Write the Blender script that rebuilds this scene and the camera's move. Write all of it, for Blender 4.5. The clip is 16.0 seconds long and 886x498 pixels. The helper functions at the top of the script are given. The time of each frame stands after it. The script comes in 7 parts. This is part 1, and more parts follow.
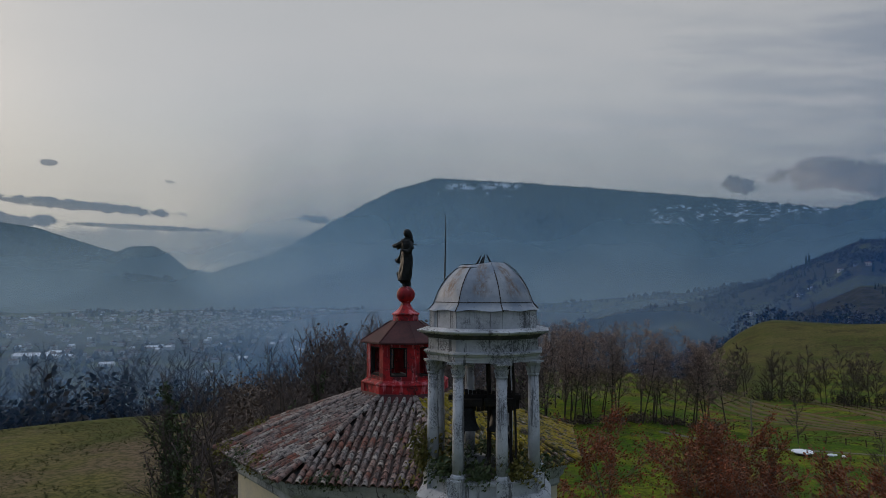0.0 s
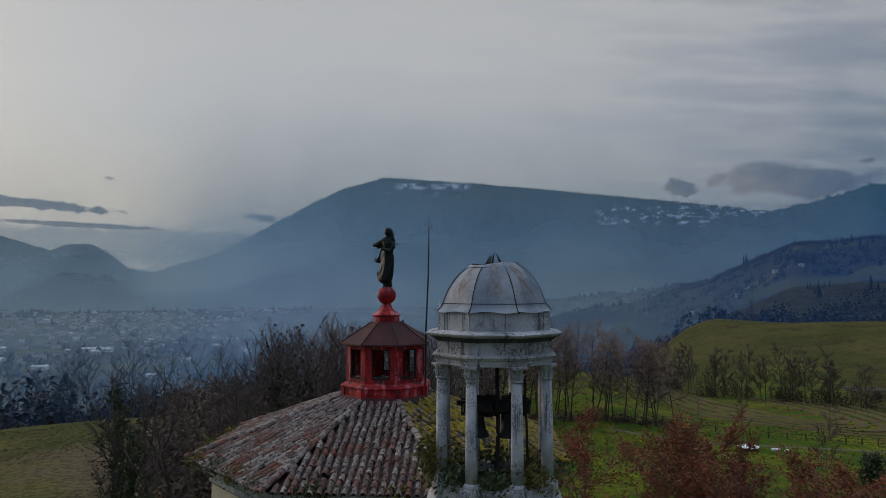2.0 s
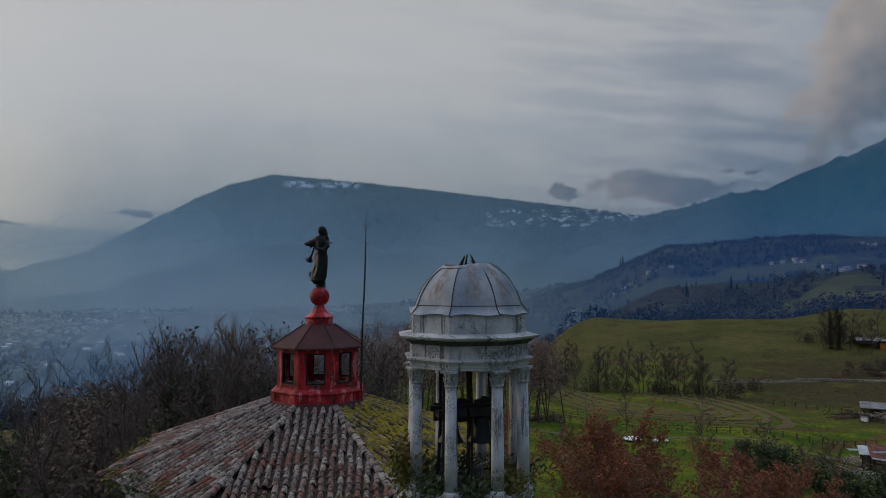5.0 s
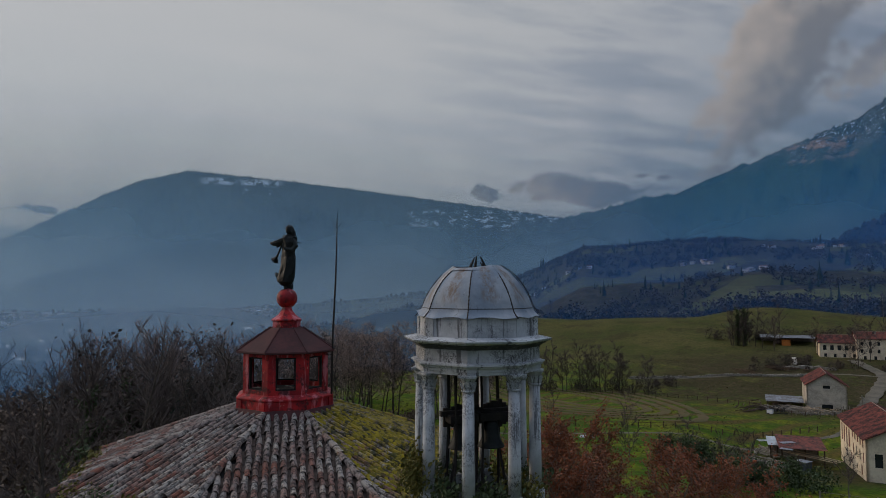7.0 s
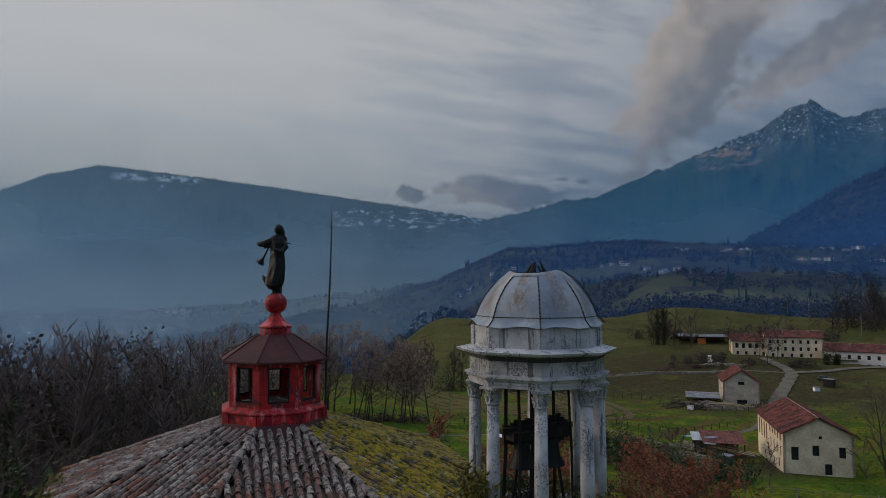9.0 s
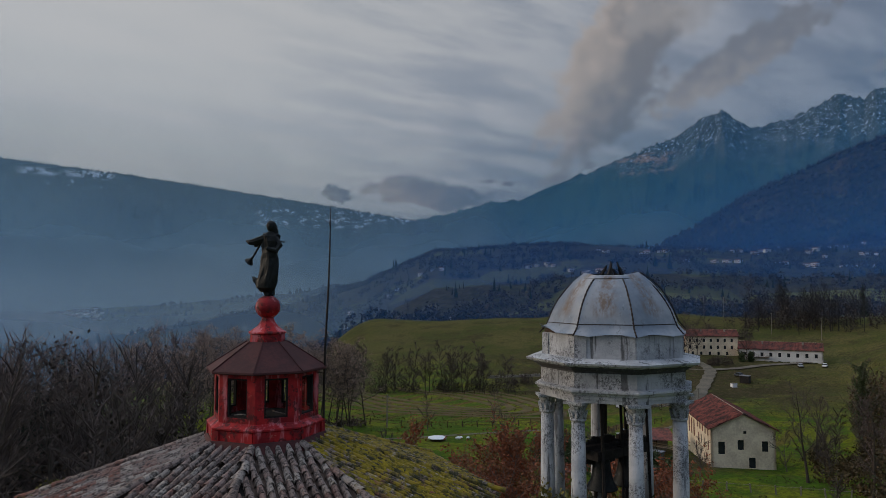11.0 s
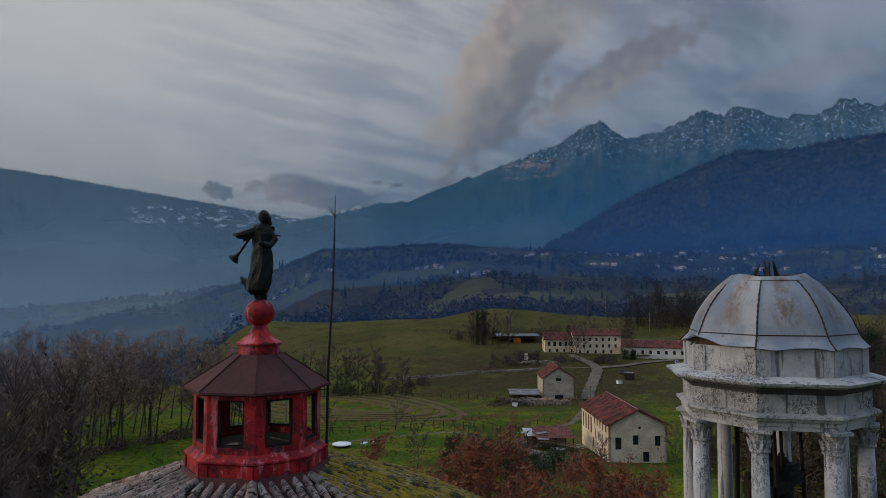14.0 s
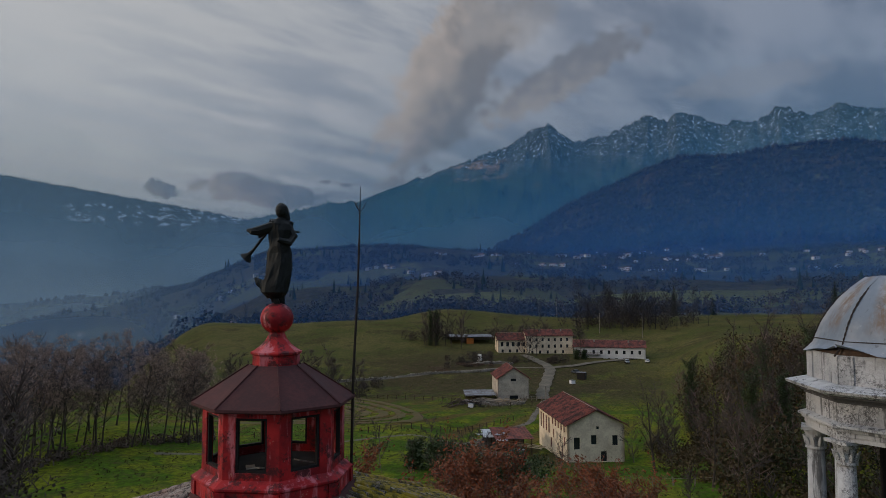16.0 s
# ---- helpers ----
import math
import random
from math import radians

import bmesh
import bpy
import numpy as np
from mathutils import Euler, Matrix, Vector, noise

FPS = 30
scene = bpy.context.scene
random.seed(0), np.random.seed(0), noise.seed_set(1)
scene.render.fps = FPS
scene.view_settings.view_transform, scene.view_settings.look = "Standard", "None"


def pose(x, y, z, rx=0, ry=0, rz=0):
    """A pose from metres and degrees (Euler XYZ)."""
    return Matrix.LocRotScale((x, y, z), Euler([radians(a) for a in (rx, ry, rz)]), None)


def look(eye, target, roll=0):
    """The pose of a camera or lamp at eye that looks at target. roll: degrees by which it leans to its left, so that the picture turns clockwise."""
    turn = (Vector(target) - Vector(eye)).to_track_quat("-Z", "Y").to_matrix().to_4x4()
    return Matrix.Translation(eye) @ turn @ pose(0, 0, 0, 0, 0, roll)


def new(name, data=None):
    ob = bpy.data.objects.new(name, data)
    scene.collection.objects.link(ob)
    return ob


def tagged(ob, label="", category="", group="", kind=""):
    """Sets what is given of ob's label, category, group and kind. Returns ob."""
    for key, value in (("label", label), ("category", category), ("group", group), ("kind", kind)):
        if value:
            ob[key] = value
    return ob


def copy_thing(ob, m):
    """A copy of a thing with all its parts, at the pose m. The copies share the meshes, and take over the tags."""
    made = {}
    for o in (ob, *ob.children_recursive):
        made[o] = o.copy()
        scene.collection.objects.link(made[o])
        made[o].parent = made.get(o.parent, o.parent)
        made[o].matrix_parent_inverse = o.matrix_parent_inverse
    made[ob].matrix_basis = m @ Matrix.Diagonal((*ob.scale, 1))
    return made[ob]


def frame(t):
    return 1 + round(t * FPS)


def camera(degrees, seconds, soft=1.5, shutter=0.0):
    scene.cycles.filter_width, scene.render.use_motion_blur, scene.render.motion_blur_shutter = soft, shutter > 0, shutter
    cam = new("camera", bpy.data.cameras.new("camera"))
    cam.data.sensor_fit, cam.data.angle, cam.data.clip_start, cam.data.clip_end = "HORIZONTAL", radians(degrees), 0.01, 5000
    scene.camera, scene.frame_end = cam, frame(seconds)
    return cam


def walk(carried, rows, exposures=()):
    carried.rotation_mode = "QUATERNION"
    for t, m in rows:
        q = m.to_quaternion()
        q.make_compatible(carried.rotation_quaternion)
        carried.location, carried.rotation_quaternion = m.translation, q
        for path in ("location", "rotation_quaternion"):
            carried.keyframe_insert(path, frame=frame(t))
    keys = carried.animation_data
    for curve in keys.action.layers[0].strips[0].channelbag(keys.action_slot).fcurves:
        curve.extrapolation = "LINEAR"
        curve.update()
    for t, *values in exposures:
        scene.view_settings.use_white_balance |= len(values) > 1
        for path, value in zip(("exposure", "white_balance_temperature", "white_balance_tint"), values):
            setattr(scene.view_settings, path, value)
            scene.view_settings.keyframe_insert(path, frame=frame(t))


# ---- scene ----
cam = camera(66.8, 16.0, soft=0.75)
PATH = [
    (0, pose(1.443, -25.881, 16.000, 93.367, -0.00, 0.025)),
    (0.5, pose(1.114, -25.679, 16.012, 93.367, -0.01, -0.768)),
    (1, pose(0.829, -25.494, 16.010, 93.373, -0.01, -1.581)),
    (1.5, pose(0.510, -25.359, 16.015, 93.366, -0.00, -2.795)),
    (2, pose(0.207, -25.211, 16.020, 93.357, 0.00, -4.317)),
    (2.5, pose(-0.037, -25.070, 16.022, 93.385, -0.01, -5.812)),
    (3, pose(-0.283, -24.966, 16.033, 93.378, -0.00, -7.441)),
    (3.5, pose(-0.525, -24.870, 16.033, 93.369, 0.01, -8.926)),
    (4, pose(-0.822, -24.732, 16.030, 93.371, -0.00, -10.481)),
    (6.5, pose(-2.506, -23.935, 16.087, 93.354, 0.00, -18.609)),
    (7, pose(-2.997, -23.637, 16.096, 93.364, 0.02, -20.265)),
    (7.5, pose(-3.534, -23.218, 16.123, 93.374, 0.03, -21.952)),
    (8, pose(-3.994, -22.751, 16.153, 93.386, 0.02, -23.505)),
    (8.5, pose(-4.451, -22.224, 16.189, 93.414, 0.02, -25.117)),
    (9, pose(-4.908, -21.671, 16.212, 93.417, 0.01, -26.703)),
    (11.5, pose(-6.736, -18.620, 16.266, 93.497, 0.00, -34.527)),
    (12, pose(-7.047, -17.916, 16.267, 93.513, -0.01, -36.129)),
    (12.5, pose(-7.331, -17.202, 16.273, 93.535, -0.00, -37.814)),
    (13, pose(-7.544, -16.541, 16.277, 93.558, -0.01, -39.407)),
    (13.5, pose(-7.718, -15.844, 16.290, 93.555, -0.00, -41.061)),
    (14, pose(-7.858, -15.206, 16.299, 93.574, -0.01, -42.529)),
    (14.5, pose(-7.993, -14.535, 16.305, 93.593, -0.02, -43.935)),
    (15, pose(-8.087, -13.927, 16.311, 93.604, -0.01, -45.055)),
    (15.5, pose(-8.270, -13.449, 16.323, 93.640, 0.02, -46.115)),
    (16, pose(-8.266, -12.713, 16.345, 93.628, 0.02, -46.849)),
]
walk(cam, PATH)

# ---- sky, sun ----
SUN_AZ, SUN_EL = -48.0, 14.0          # degrees clockwise from +y, and up
world = bpy.data.worlds.new("dusk_sky")
scene.world = world
world.use_nodes = True
wt = world.node_tree
wt.nodes.clear()


def wn(kind, **kw):
    n = wt.nodes.new(kind)
    for k, v in kw.items():
        n.inputs[int(k[1:])].default_value = v
    return n


def wmath(op, a, b=None, clamp=False):
    n = wt.nodes.new("ShaderNodeMath")
    n.operation, n.use_clamp = op, clamp
    for i, v in enumerate((a, b)):
        if v is None:
            continue
        if isinstance(v, (int, float)):
            n.inputs[i].default_value = v
        else:
            wt.links.new(v, n.inputs[i])
    return n.outputs[0]


def wramp(value, lo, hi):
    n = wt.nodes.new("ShaderNodeMapRange")
    n.interpolation_type = "SMOOTHSTEP"
    wt.links.new(value, n.inputs[0])
    n.inputs[1].default_value, n.inputs[2].default_value = lo, hi
    n.inputs[3].default_value, n.inputs[4].default_value = 0.0, 1.0
    return n.outputs[0]


def wmix(fac, a, b):
    n = wt.nodes.new("ShaderNodeMix")
    n.data_type = "RGBA"
    for i, v in ((0, fac), (6, a), (7, b)):
        if isinstance(v, (int, float)):
            n.inputs[i].default_value = v
        elif isinstance(v, tuple):
            n.inputs[i].default_value = (*v, 1.0)
        else:
            wt.links.new(v, n.inputs[i])
    return n.outputs[2]


def wnoise(vec, scale, detail=5.0, rough=0.55):
    n = wt.nodes.new("ShaderNodeTexNoise")
    wt.links.new(vec, n.inputs["Vector"])
    n.inputs["Scale"].default_value, n.inputs["Detail"].default_value, n.inputs["Roughness"].default_value = scale, detail, rough
    return n.outputs[0]


sky = wt.nodes.new("ShaderNodeTexSky")
sky.sky_type, sky.sun_disc = "NISHITA", False
sky.sun_elevation, sky.sun_rotation = radians(SUN_EL), radians(SUN_AZ)
sky.altitude, sky.air_density, sky.dust_density = 500, 1.0, 2.0
coord = wt.nodes.new("ShaderNodeTexCoord").outputs["Generated"]
sep = wt.nodes.new("ShaderNodeSeparateXYZ")
wt.links.new(coord, sep.inputs[0])
DX, DY, DZ = sep.outputs
AZ = wmath("MULTIPLY", wmath("ARCTAN2", DX, DY), 57.2958)
EL = wmath("MULTIPLY", wmath("ARCSINE", DZ), 57.2958)
# the cloud sheet lies flat high above: streaks are drawn out by perspective
flat = wt.nodes.new("ShaderNodeCombineXYZ")
zz = wmath("MAXIMUM", wmath("ADD", DZ, 0.10), 0.02)
wt.links.new(wmath("DIVIDE", DX, zz), flat.inputs[0])
wt.links.new(wmath("DIVIDE", DY, zz), flat.inputs[1])
turned = wt.nodes.new("ShaderNodeMapping")
wt.links.new(flat.outputs[0], turned.inputs[0])
turned.inputs["Rotation"].default_value = (0, 0, radians(28))
turned.inputs["Scale"].default_value = (0.75, 2.1, 1.0)
warp = wt.nodes.new("ShaderNodeMix")
warp.data_type, warp.inputs[0].default_value = "RGBA", 0.16
wt.links.new(turned.outputs[0], warp.inputs[6])
wob = wt.nodes.new("ShaderNodeTexNoise")
wt.links.new(flat.outputs[0], wob.inputs["Vector"])
wob.inputs["Scale"].default_value = 1.3
wt.links.new(wob.outputs["Color"], warp.inputs[7])
streak = wnoise(warp.outputs[2], 2.0, 8.0, 0.58)
fine = wnoise(warp.outputs[2], 5.0, 6.0, 0.6)
veil = wmath("ADD", wmath("MULTIPLY", streak, 0.74), wmath("MULTIPLY", fine, 0.26))
# brightness towards the sun's side, a grey sheet elsewhere
glow = wt.nodes.new("ShaderNodeVectorMath")
glow.operation = "DOT_PRODUCT"
wt.links.new(coord, glow.inputs[0])
GA, GE = radians(-22), radians(12)
glow.inputs[1].default_value = (math.sin(GA) * math.cos(GE), math.cos(GA) * math.cos(GE), math.sin(GE))
near_sun = wramp(glow.outputs["Value"], -0.15, 0.92)
sheet = wmix(near_sun, (0.205, 0.238, 0.305), (0.436, 0.438, 0.442))
calm = wramp(glow.outputs["Value"], 0.55, 0.97)
dim = wmix(near_sun, (0.105, 0.135, 0.195), (0.29, 0.315, 0.355))
dark = wmix(calm, dim, (0.425, 0.43, 0.435))
cloudy = wmix(wramp(veil, 0.39, 0.60), dark, sheet)
# the blue sky shows faintly through the sheet
scaled = wt.nodes.new("ShaderNodeVectorMath")
scaled.operation = "SCALE"
wt.links.new(sky.outputs[0], scaled.inputs[0])
scaled.inputs[3].default_value = 0.07
through_blue = wmix(0.16, cloudy, scaled.outputs[0])
# warm light low over the horizon where the sun goes down
warm = wmath("MULTIPLY", wmath("SUBTRACT", 1.0, wramp(EL, 3.0, 15.0)), wramp(wmath("ABSOLUTE", wmath("ADD", AZ, 14.0)), 55.0, 5.0))
colour = wmix(wmath("MULTIPLY", warm, 0.8), through_blue, (0.50, 0.455, 0.385))


def lump(colour, az, el, ra, re, tilt, tone, lit, rough=0.55, amount=0.95, freq=0.75, soft=0.36, face=(-0.7, -0.5)):
    """One cloud: a ragged patch round a direction, lit along its lower left edge."""
    c, s = math.cos(radians(tilt)), math.sin(radians(tilt))
    a, e = wmath("SUBTRACT", AZ, az), wmath("SUBTRACT", EL, el)
    u = wmath("DIVIDE", wmath("ADD", wmath("MULTIPLY", a, c), wmath("MULTIPLY", e, s)), ra)
    v = wmath("DIVIDE", wmath("SUBTRACT", wmath("MULTIPLY", e, c), wmath("MULTIPLY", a, s)), re)
    both = wt.nodes.new("ShaderNodeCombineXYZ")
    wt.links.new(AZ, both.inputs[0])
    wt.links.new(EL, both.inputs[1])
    n = wnoise(both.outputs[0], freq / math.sqrt(re), 7.0, 0.6)
    r = wmath("SQRT", wmath("ADD", wmath("MULTIPLY", u, u), wmath("MULTIPLY", v, v)))
    r = wmath("ADD", r, wmath("MULTIPLY", wmath("SUBTRACT", n, 0.5), rough * 2.4))
    mask = wmath("MULTIPLY", wramp(r, 1.05, 1.05 - soft), amount)
    shade = wramp(wmath("ADD", wmath("ADD", wmath("MULTIPLY", u, face[0]), wmath("MULTIPLY", v, face[1])), wmath("MULTIPLY", wmath("SUBTRACT", n, 0.5), 2.0)), -0.5, 0.9)
    return wmix(mask, colour, wmix(shade, tone, lit))


GREY, SLATE = (0.17, 0.185, 0.215), (0.115, 0.135, 0.165)
ROSE = (0.30, 0.275, 0.265)
colour = lump(colour, -22.0, 3.3, 17.0, 1.5, 0, (0.235, 0.245, 0.255), (0.30, 0.29, 0.27), 0.35, 0.85)
colour = lump(colour, -28.5, 6.2, 7.5, 0.42, -3, SLATE, (0.17, 0.175, 0.18), 0.85)
colour = lump(colour, -32.5, 4.9, 2.6, 0.5, 0, SLATE, (0.17, 0.175, 0.18), 0.85)
colour = lump(colour, -24.0, 4.75, 6.0, 0.22, -1, SLATE, (0.17, 0.175, 0.18), 0.85)
colour = lump(colour, -30.7, 9.25, 0.75, 0.28, -5, SLATE, SLATE, 0.85, 0.8)
colour = lump(colour, -22.3, 8.4, 0.45, 0.14, -5, SLATE, GREY, 0.5, 0.6)
colour = lump(colour, -11.0, 5.8, 1.5, 0.35, -6, SLATE, GREY, 0.85)
colour = lump(colour, 23.9, 8.1, 1.5, 0.75, -3, SLATE, (0.20, 0.195, 0.195), 0.85)
colour = lump(colour, 31.8, 8.1, 5.6, 1.35, -3, (0.125, 0.145, 0.18), (0.27, 0.25, 0.245), 0.85)
colour = lump(colour, 29.6, 8.9, 2.4, 1.0, 0, (0.15, 0.165, 0.195), (0.29, 0.265, 0.255), 0.4, 0.8)
colour = lump(colour, 36.8, 9.2, 0.6, 0.2, 0, SLATE, GREY, 0.8, 0.8)
colour = lump(colour, 38.5, 9.0, 0.7, 0.2, 0, SLATE, GREY, 0.8, 0.8)
colour = lump(colour, 57.0, 17.6, 8.4, 1.8, 26, (0.14, 0.152, 0.18), (0.26, 0.245, 0.24), 0.62, 0.9, freq=1.0, soft=0.4)
colour = lump(colour, 47.6, 18.2, 10.5, 4.3, 58, (0.145, 0.152, 0.172), (0.325, 0.29, 0.27), 0.66, 0.95, freq=0.85, soft=0.42, face=(-0.45, 0.9))
colour = lump(colour, 52.5, 23.5, 5.0, 4.0, 30, (0.18, 0.19, 0.215), (0.27, 0.26, 0.26), 0.7, 0.7, soft=0.5)
colour = lump(colour, 72.0, 16.2, 6.5, 1.2, 4, (0.19, 0.20, 0.235), (0.27, 0.265, 0.27), 0.75, 0.35)
# an overcast sky is brighter overhead than at the horizon
lift = wt.nodes.new("ShaderNodeVectorMath")
lift.operation = "SCALE"
wt.links.new(colour, lift.inputs[0])
wt.links.new(wmath("ADD", 1.0, wmath("MULTIPLY", wramp(EL, 24.0, 60.0), 2.3)), lift.inputs[3])
colour = lift.outputs[0]
out = wt.nodes.new("ShaderNodeOutputWorld")
back = wt.nodes.new("ShaderNodeBackground")
wt.links.new(colour, back.inputs[0])
back.inputs[1].default_value = 1.15
wt.links.new(back.outputs[0], out.inputs[0])

sun = new("sun", bpy.data.lights.new("sun", "SUN"))
sun.data.energy, sun.data.angle, sun.data.color = 1.25, radians(12), (1.0, 0.77, 0.57)
sun.matrix_world = look((0, 0, 50), (-math.sin(radians(SUN_AZ)), -math.cos(radians(SUN_AZ)), 50 - math.tan(radians(SUN_EL))))


# ---- materials ----
class Nodes:
    """A small builder for node materials."""

    def __init__(self, name, rough=0.8, metal=0.0):
        self.mat = bpy.data.materials.new(name)
        self.mat.use_nodes = True
        self.t = self.mat.node_tree
        self.b = self.t.nodes["Principled BSDF"]
        self.b.inputs["Roughness"].default_value, self.b.inputs["Metallic"].default_value = rough, metal
        self.b.inputs["Specular IOR Level"].default_value = 0.3
        self.geo = self.t.nodes.new("ShaderNodeNewGeometry")
        self.tc = self.t.nodes.new("ShaderNodeTexCoord")
        self.pos = self.geo.outputs["Position"]
        self.obj = self.tc.outputs["Object"]

    def put(self, socket, v):
        if isinstance(v, (int, float)):
            socket.default_value = v
        elif isinstance(v, tuple):
            socket.default_value = (*v, 1.0) if len(socket.default_value) == 4 else v
        else:
            self.t.links.new(v, socket)

    def math(self, op, a, b=None):
        n = self.t.nodes.new("ShaderNodeMath")
        n.operation = op
        self.put(n.inputs[0], a)
        if b is not None:
            self.put(n.inputs[1], b)
        return n.outputs[0]

    def noise(self, scale, detail=4.0, rough=0.55, vec=None, stretch=None):
        vec = self.pos if vec is None else vec
        if stretch:
            m = self.t.nodes.new("ShaderNodeMapping")
            m.inputs["Scale"].default_value = stretch
            self.t.links.new(vec, m.inputs[0])
            vec = m.outputs[0]
        n = self.t.nodes.new("ShaderNodeTexNoise")
        self.t.links.new(vec, n.inputs["Vector"])
        n.inputs["Scale"].default_value, n.inputs["Detail"].default_value, n.inputs["Roughness"].default_value = scale, detail, rough
        return n.outputs[0]

    def voronoi(self, scale, vec=None, out="Color"):
        n = self.t.nodes.new("ShaderNodeTexVoronoi")
        self.t.links.new(self.pos if vec is None else vec, n.inputs["Vector"])
        n.inputs["Scale"].default_value = scale
        return n.outputs[out]

    def ramp(self, v, lo, hi, a=0.0, b=1.0):
        n = self.t.nodes.new("ShaderNodeMapRange")
        n.interpolation_type = "SMOOTHSTEP"
        for i, q in enumerate((v, lo, hi, a, b)):
            self.put(n.inputs[i], q)
        return n.outputs[0]

    def mix(self, f, a, b):
        n = self.t.nodes.new("ShaderNodeMix")
        n.data_type = "RGBA"
        self.put(n.inputs[0], f)
        self.put(n.inputs[6], a)
        self.put(n.inputs[7], b)
        return n.outputs[2]

    def random(self):
        return self.t.nodes.new("ShaderNodeObjectInfo").outputs["Random"]

    def island(self):
        return self.geo.outputs["Random Per Island"]

    def xyz(self, vec=None):
        n = self.t.nodes.new("ShaderNodeSeparateXYZ")
        self.t.links.new(self.pos if vec is None else vec, n.inputs[0])
        return n.outputs

    def normal_z(self):
        n = self.t.nodes.new("ShaderNodeSeparateXYZ")
        self.t.links.new(self.geo.outputs["Normal"], n.inputs[0])
        return n.outputs[2]

    def bump(self, v, dist, strength=1.0):
        n = self.t.nodes.new("ShaderNodeBump")
        n.inputs["Distance"].default_value, n.inputs["Strength"].default_value = dist, strength
        self.t.links.new(v, n.inputs["Height"])
        self.t.links.new(n.outputs[0], self.b.inputs["Normal"])

    def done(self, colour, rough=None):
        self.put(self.b.inputs["Base Color"], colour)
        if rough is not None:
            self.put(self.b.inputs["Roughness"], rough)
        return self.mat


def two_tone(name, a, b, scale, rough=0.8, bump=0.0, metal=0.0, fine=None, per=None, object_space=False):
    """Two colours by coarse and fine noise, with a relief."""
    n = Nodes(name, rough, metal)
    v = n.obj if object_space else n.pos
    big = n.noise(scale, 5, 0.6, v)
    small = n.noise(fine or scale * 9, 3, 0.6, v)
    f = n.math("ADD", n.math("MULTIPLY", big, 0.65), n.math("MULTIPLY", small, 0.35))
    f = n.ramp(f, 0.36, 0.64)
    if per == "object":
        f = n.math("ADD", n.math("MULTIPLY", f, 0.5), n.math("MULTIPLY", n.random(), 0.5))
    if per == "island":
        f = n.math("ADD", n.math("MULTIPLY", f, 0.45), n.math("MULTIPLY", n.island(), 0.55))
    if bump:
        n.bump(small, bump)
    return n.done(n.mix(f, a, b))


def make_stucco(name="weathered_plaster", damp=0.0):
    """Old white lime plaster, blackened by rain streaks and lichen; damp spreads the black, under the cornice also as
    painted shade.
    """
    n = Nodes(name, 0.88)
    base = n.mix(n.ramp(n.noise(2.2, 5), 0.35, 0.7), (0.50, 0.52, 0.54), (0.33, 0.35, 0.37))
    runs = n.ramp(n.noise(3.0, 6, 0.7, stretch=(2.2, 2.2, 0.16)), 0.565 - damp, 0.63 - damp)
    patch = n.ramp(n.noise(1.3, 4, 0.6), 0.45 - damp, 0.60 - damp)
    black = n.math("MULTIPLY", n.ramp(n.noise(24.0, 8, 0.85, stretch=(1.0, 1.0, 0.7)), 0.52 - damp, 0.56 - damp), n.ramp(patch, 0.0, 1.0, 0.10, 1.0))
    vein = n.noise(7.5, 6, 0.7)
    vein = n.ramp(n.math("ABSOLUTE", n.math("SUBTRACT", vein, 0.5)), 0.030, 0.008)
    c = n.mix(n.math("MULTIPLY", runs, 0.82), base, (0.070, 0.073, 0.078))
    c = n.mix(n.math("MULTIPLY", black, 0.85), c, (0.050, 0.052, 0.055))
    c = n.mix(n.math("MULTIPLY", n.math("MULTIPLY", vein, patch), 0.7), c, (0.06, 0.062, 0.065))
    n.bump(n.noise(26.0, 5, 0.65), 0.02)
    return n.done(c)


def make_zinc():
    """Dull grey sheet metal with rust-brown runs."""
    n = Nodes("grey_sheet_metal", 0.6, 0.15)
    base = n.mix(n.ramp(n.noise(1.6, 4), 0.35, 0.65), (0.165, 0.205, 0.255), (0.30, 0.325, 0.355))
    x, y, z = n.xyz(n.obj)
    # brown water stains run down the middle of each sheet
    turn = n.math("FRACT", n.math("DIVIDE", n.math("ADD", n.math("SUBTRACT", n.math("ARCTAN2", y, x), radians(14.0)), 4 * math.pi), math.pi / 4))
    middle = n.ramp(n.math("ADD", n.math("ABSOLUTE", n.math("SUBTRACT", turn, 0.5)), n.math("MULTIPLY", n.math("SUBTRACT", n.noise(2.2, 5, 0.7), 0.5), 0.5)), 0.34, 0.06)
    run = n.ramp(n.noise(6.0, 6, 0.7, stretch=(2.2, 2.2, 0.14)), 0.34, 0.62)
    rust = n.math("MULTIPLY", n.math("MULTIPLY", middle, run), n.math("MULTIPLY", n.ramp(z, 15.75, 15.95), n.ramp(n.noise(0.9, 2), 0.36, 0.52)))
    c = n.mix(n.math("MULTIPLY", rust, 0.85), base, (0.150, 0.098, 0.062))
    c = n.mix(n.math("MULTIPLY", n.ramp(n.noise(14, 5, 0.7), 0.60, 0.75), 0.7), c, (0.38, 0.40, 0.42))
    c = n.mix(n.math("MULTIPLY", n.ramp(n.noise(9, 5, 0.75, stretch=(1.6, 1.6, 0.3)), 0.58, 0.68), 0.6), c, (0.085, 0.092, 0.10))
    n.bump(n.noise(3.0, 2), 0.03)
    return n.done(c)


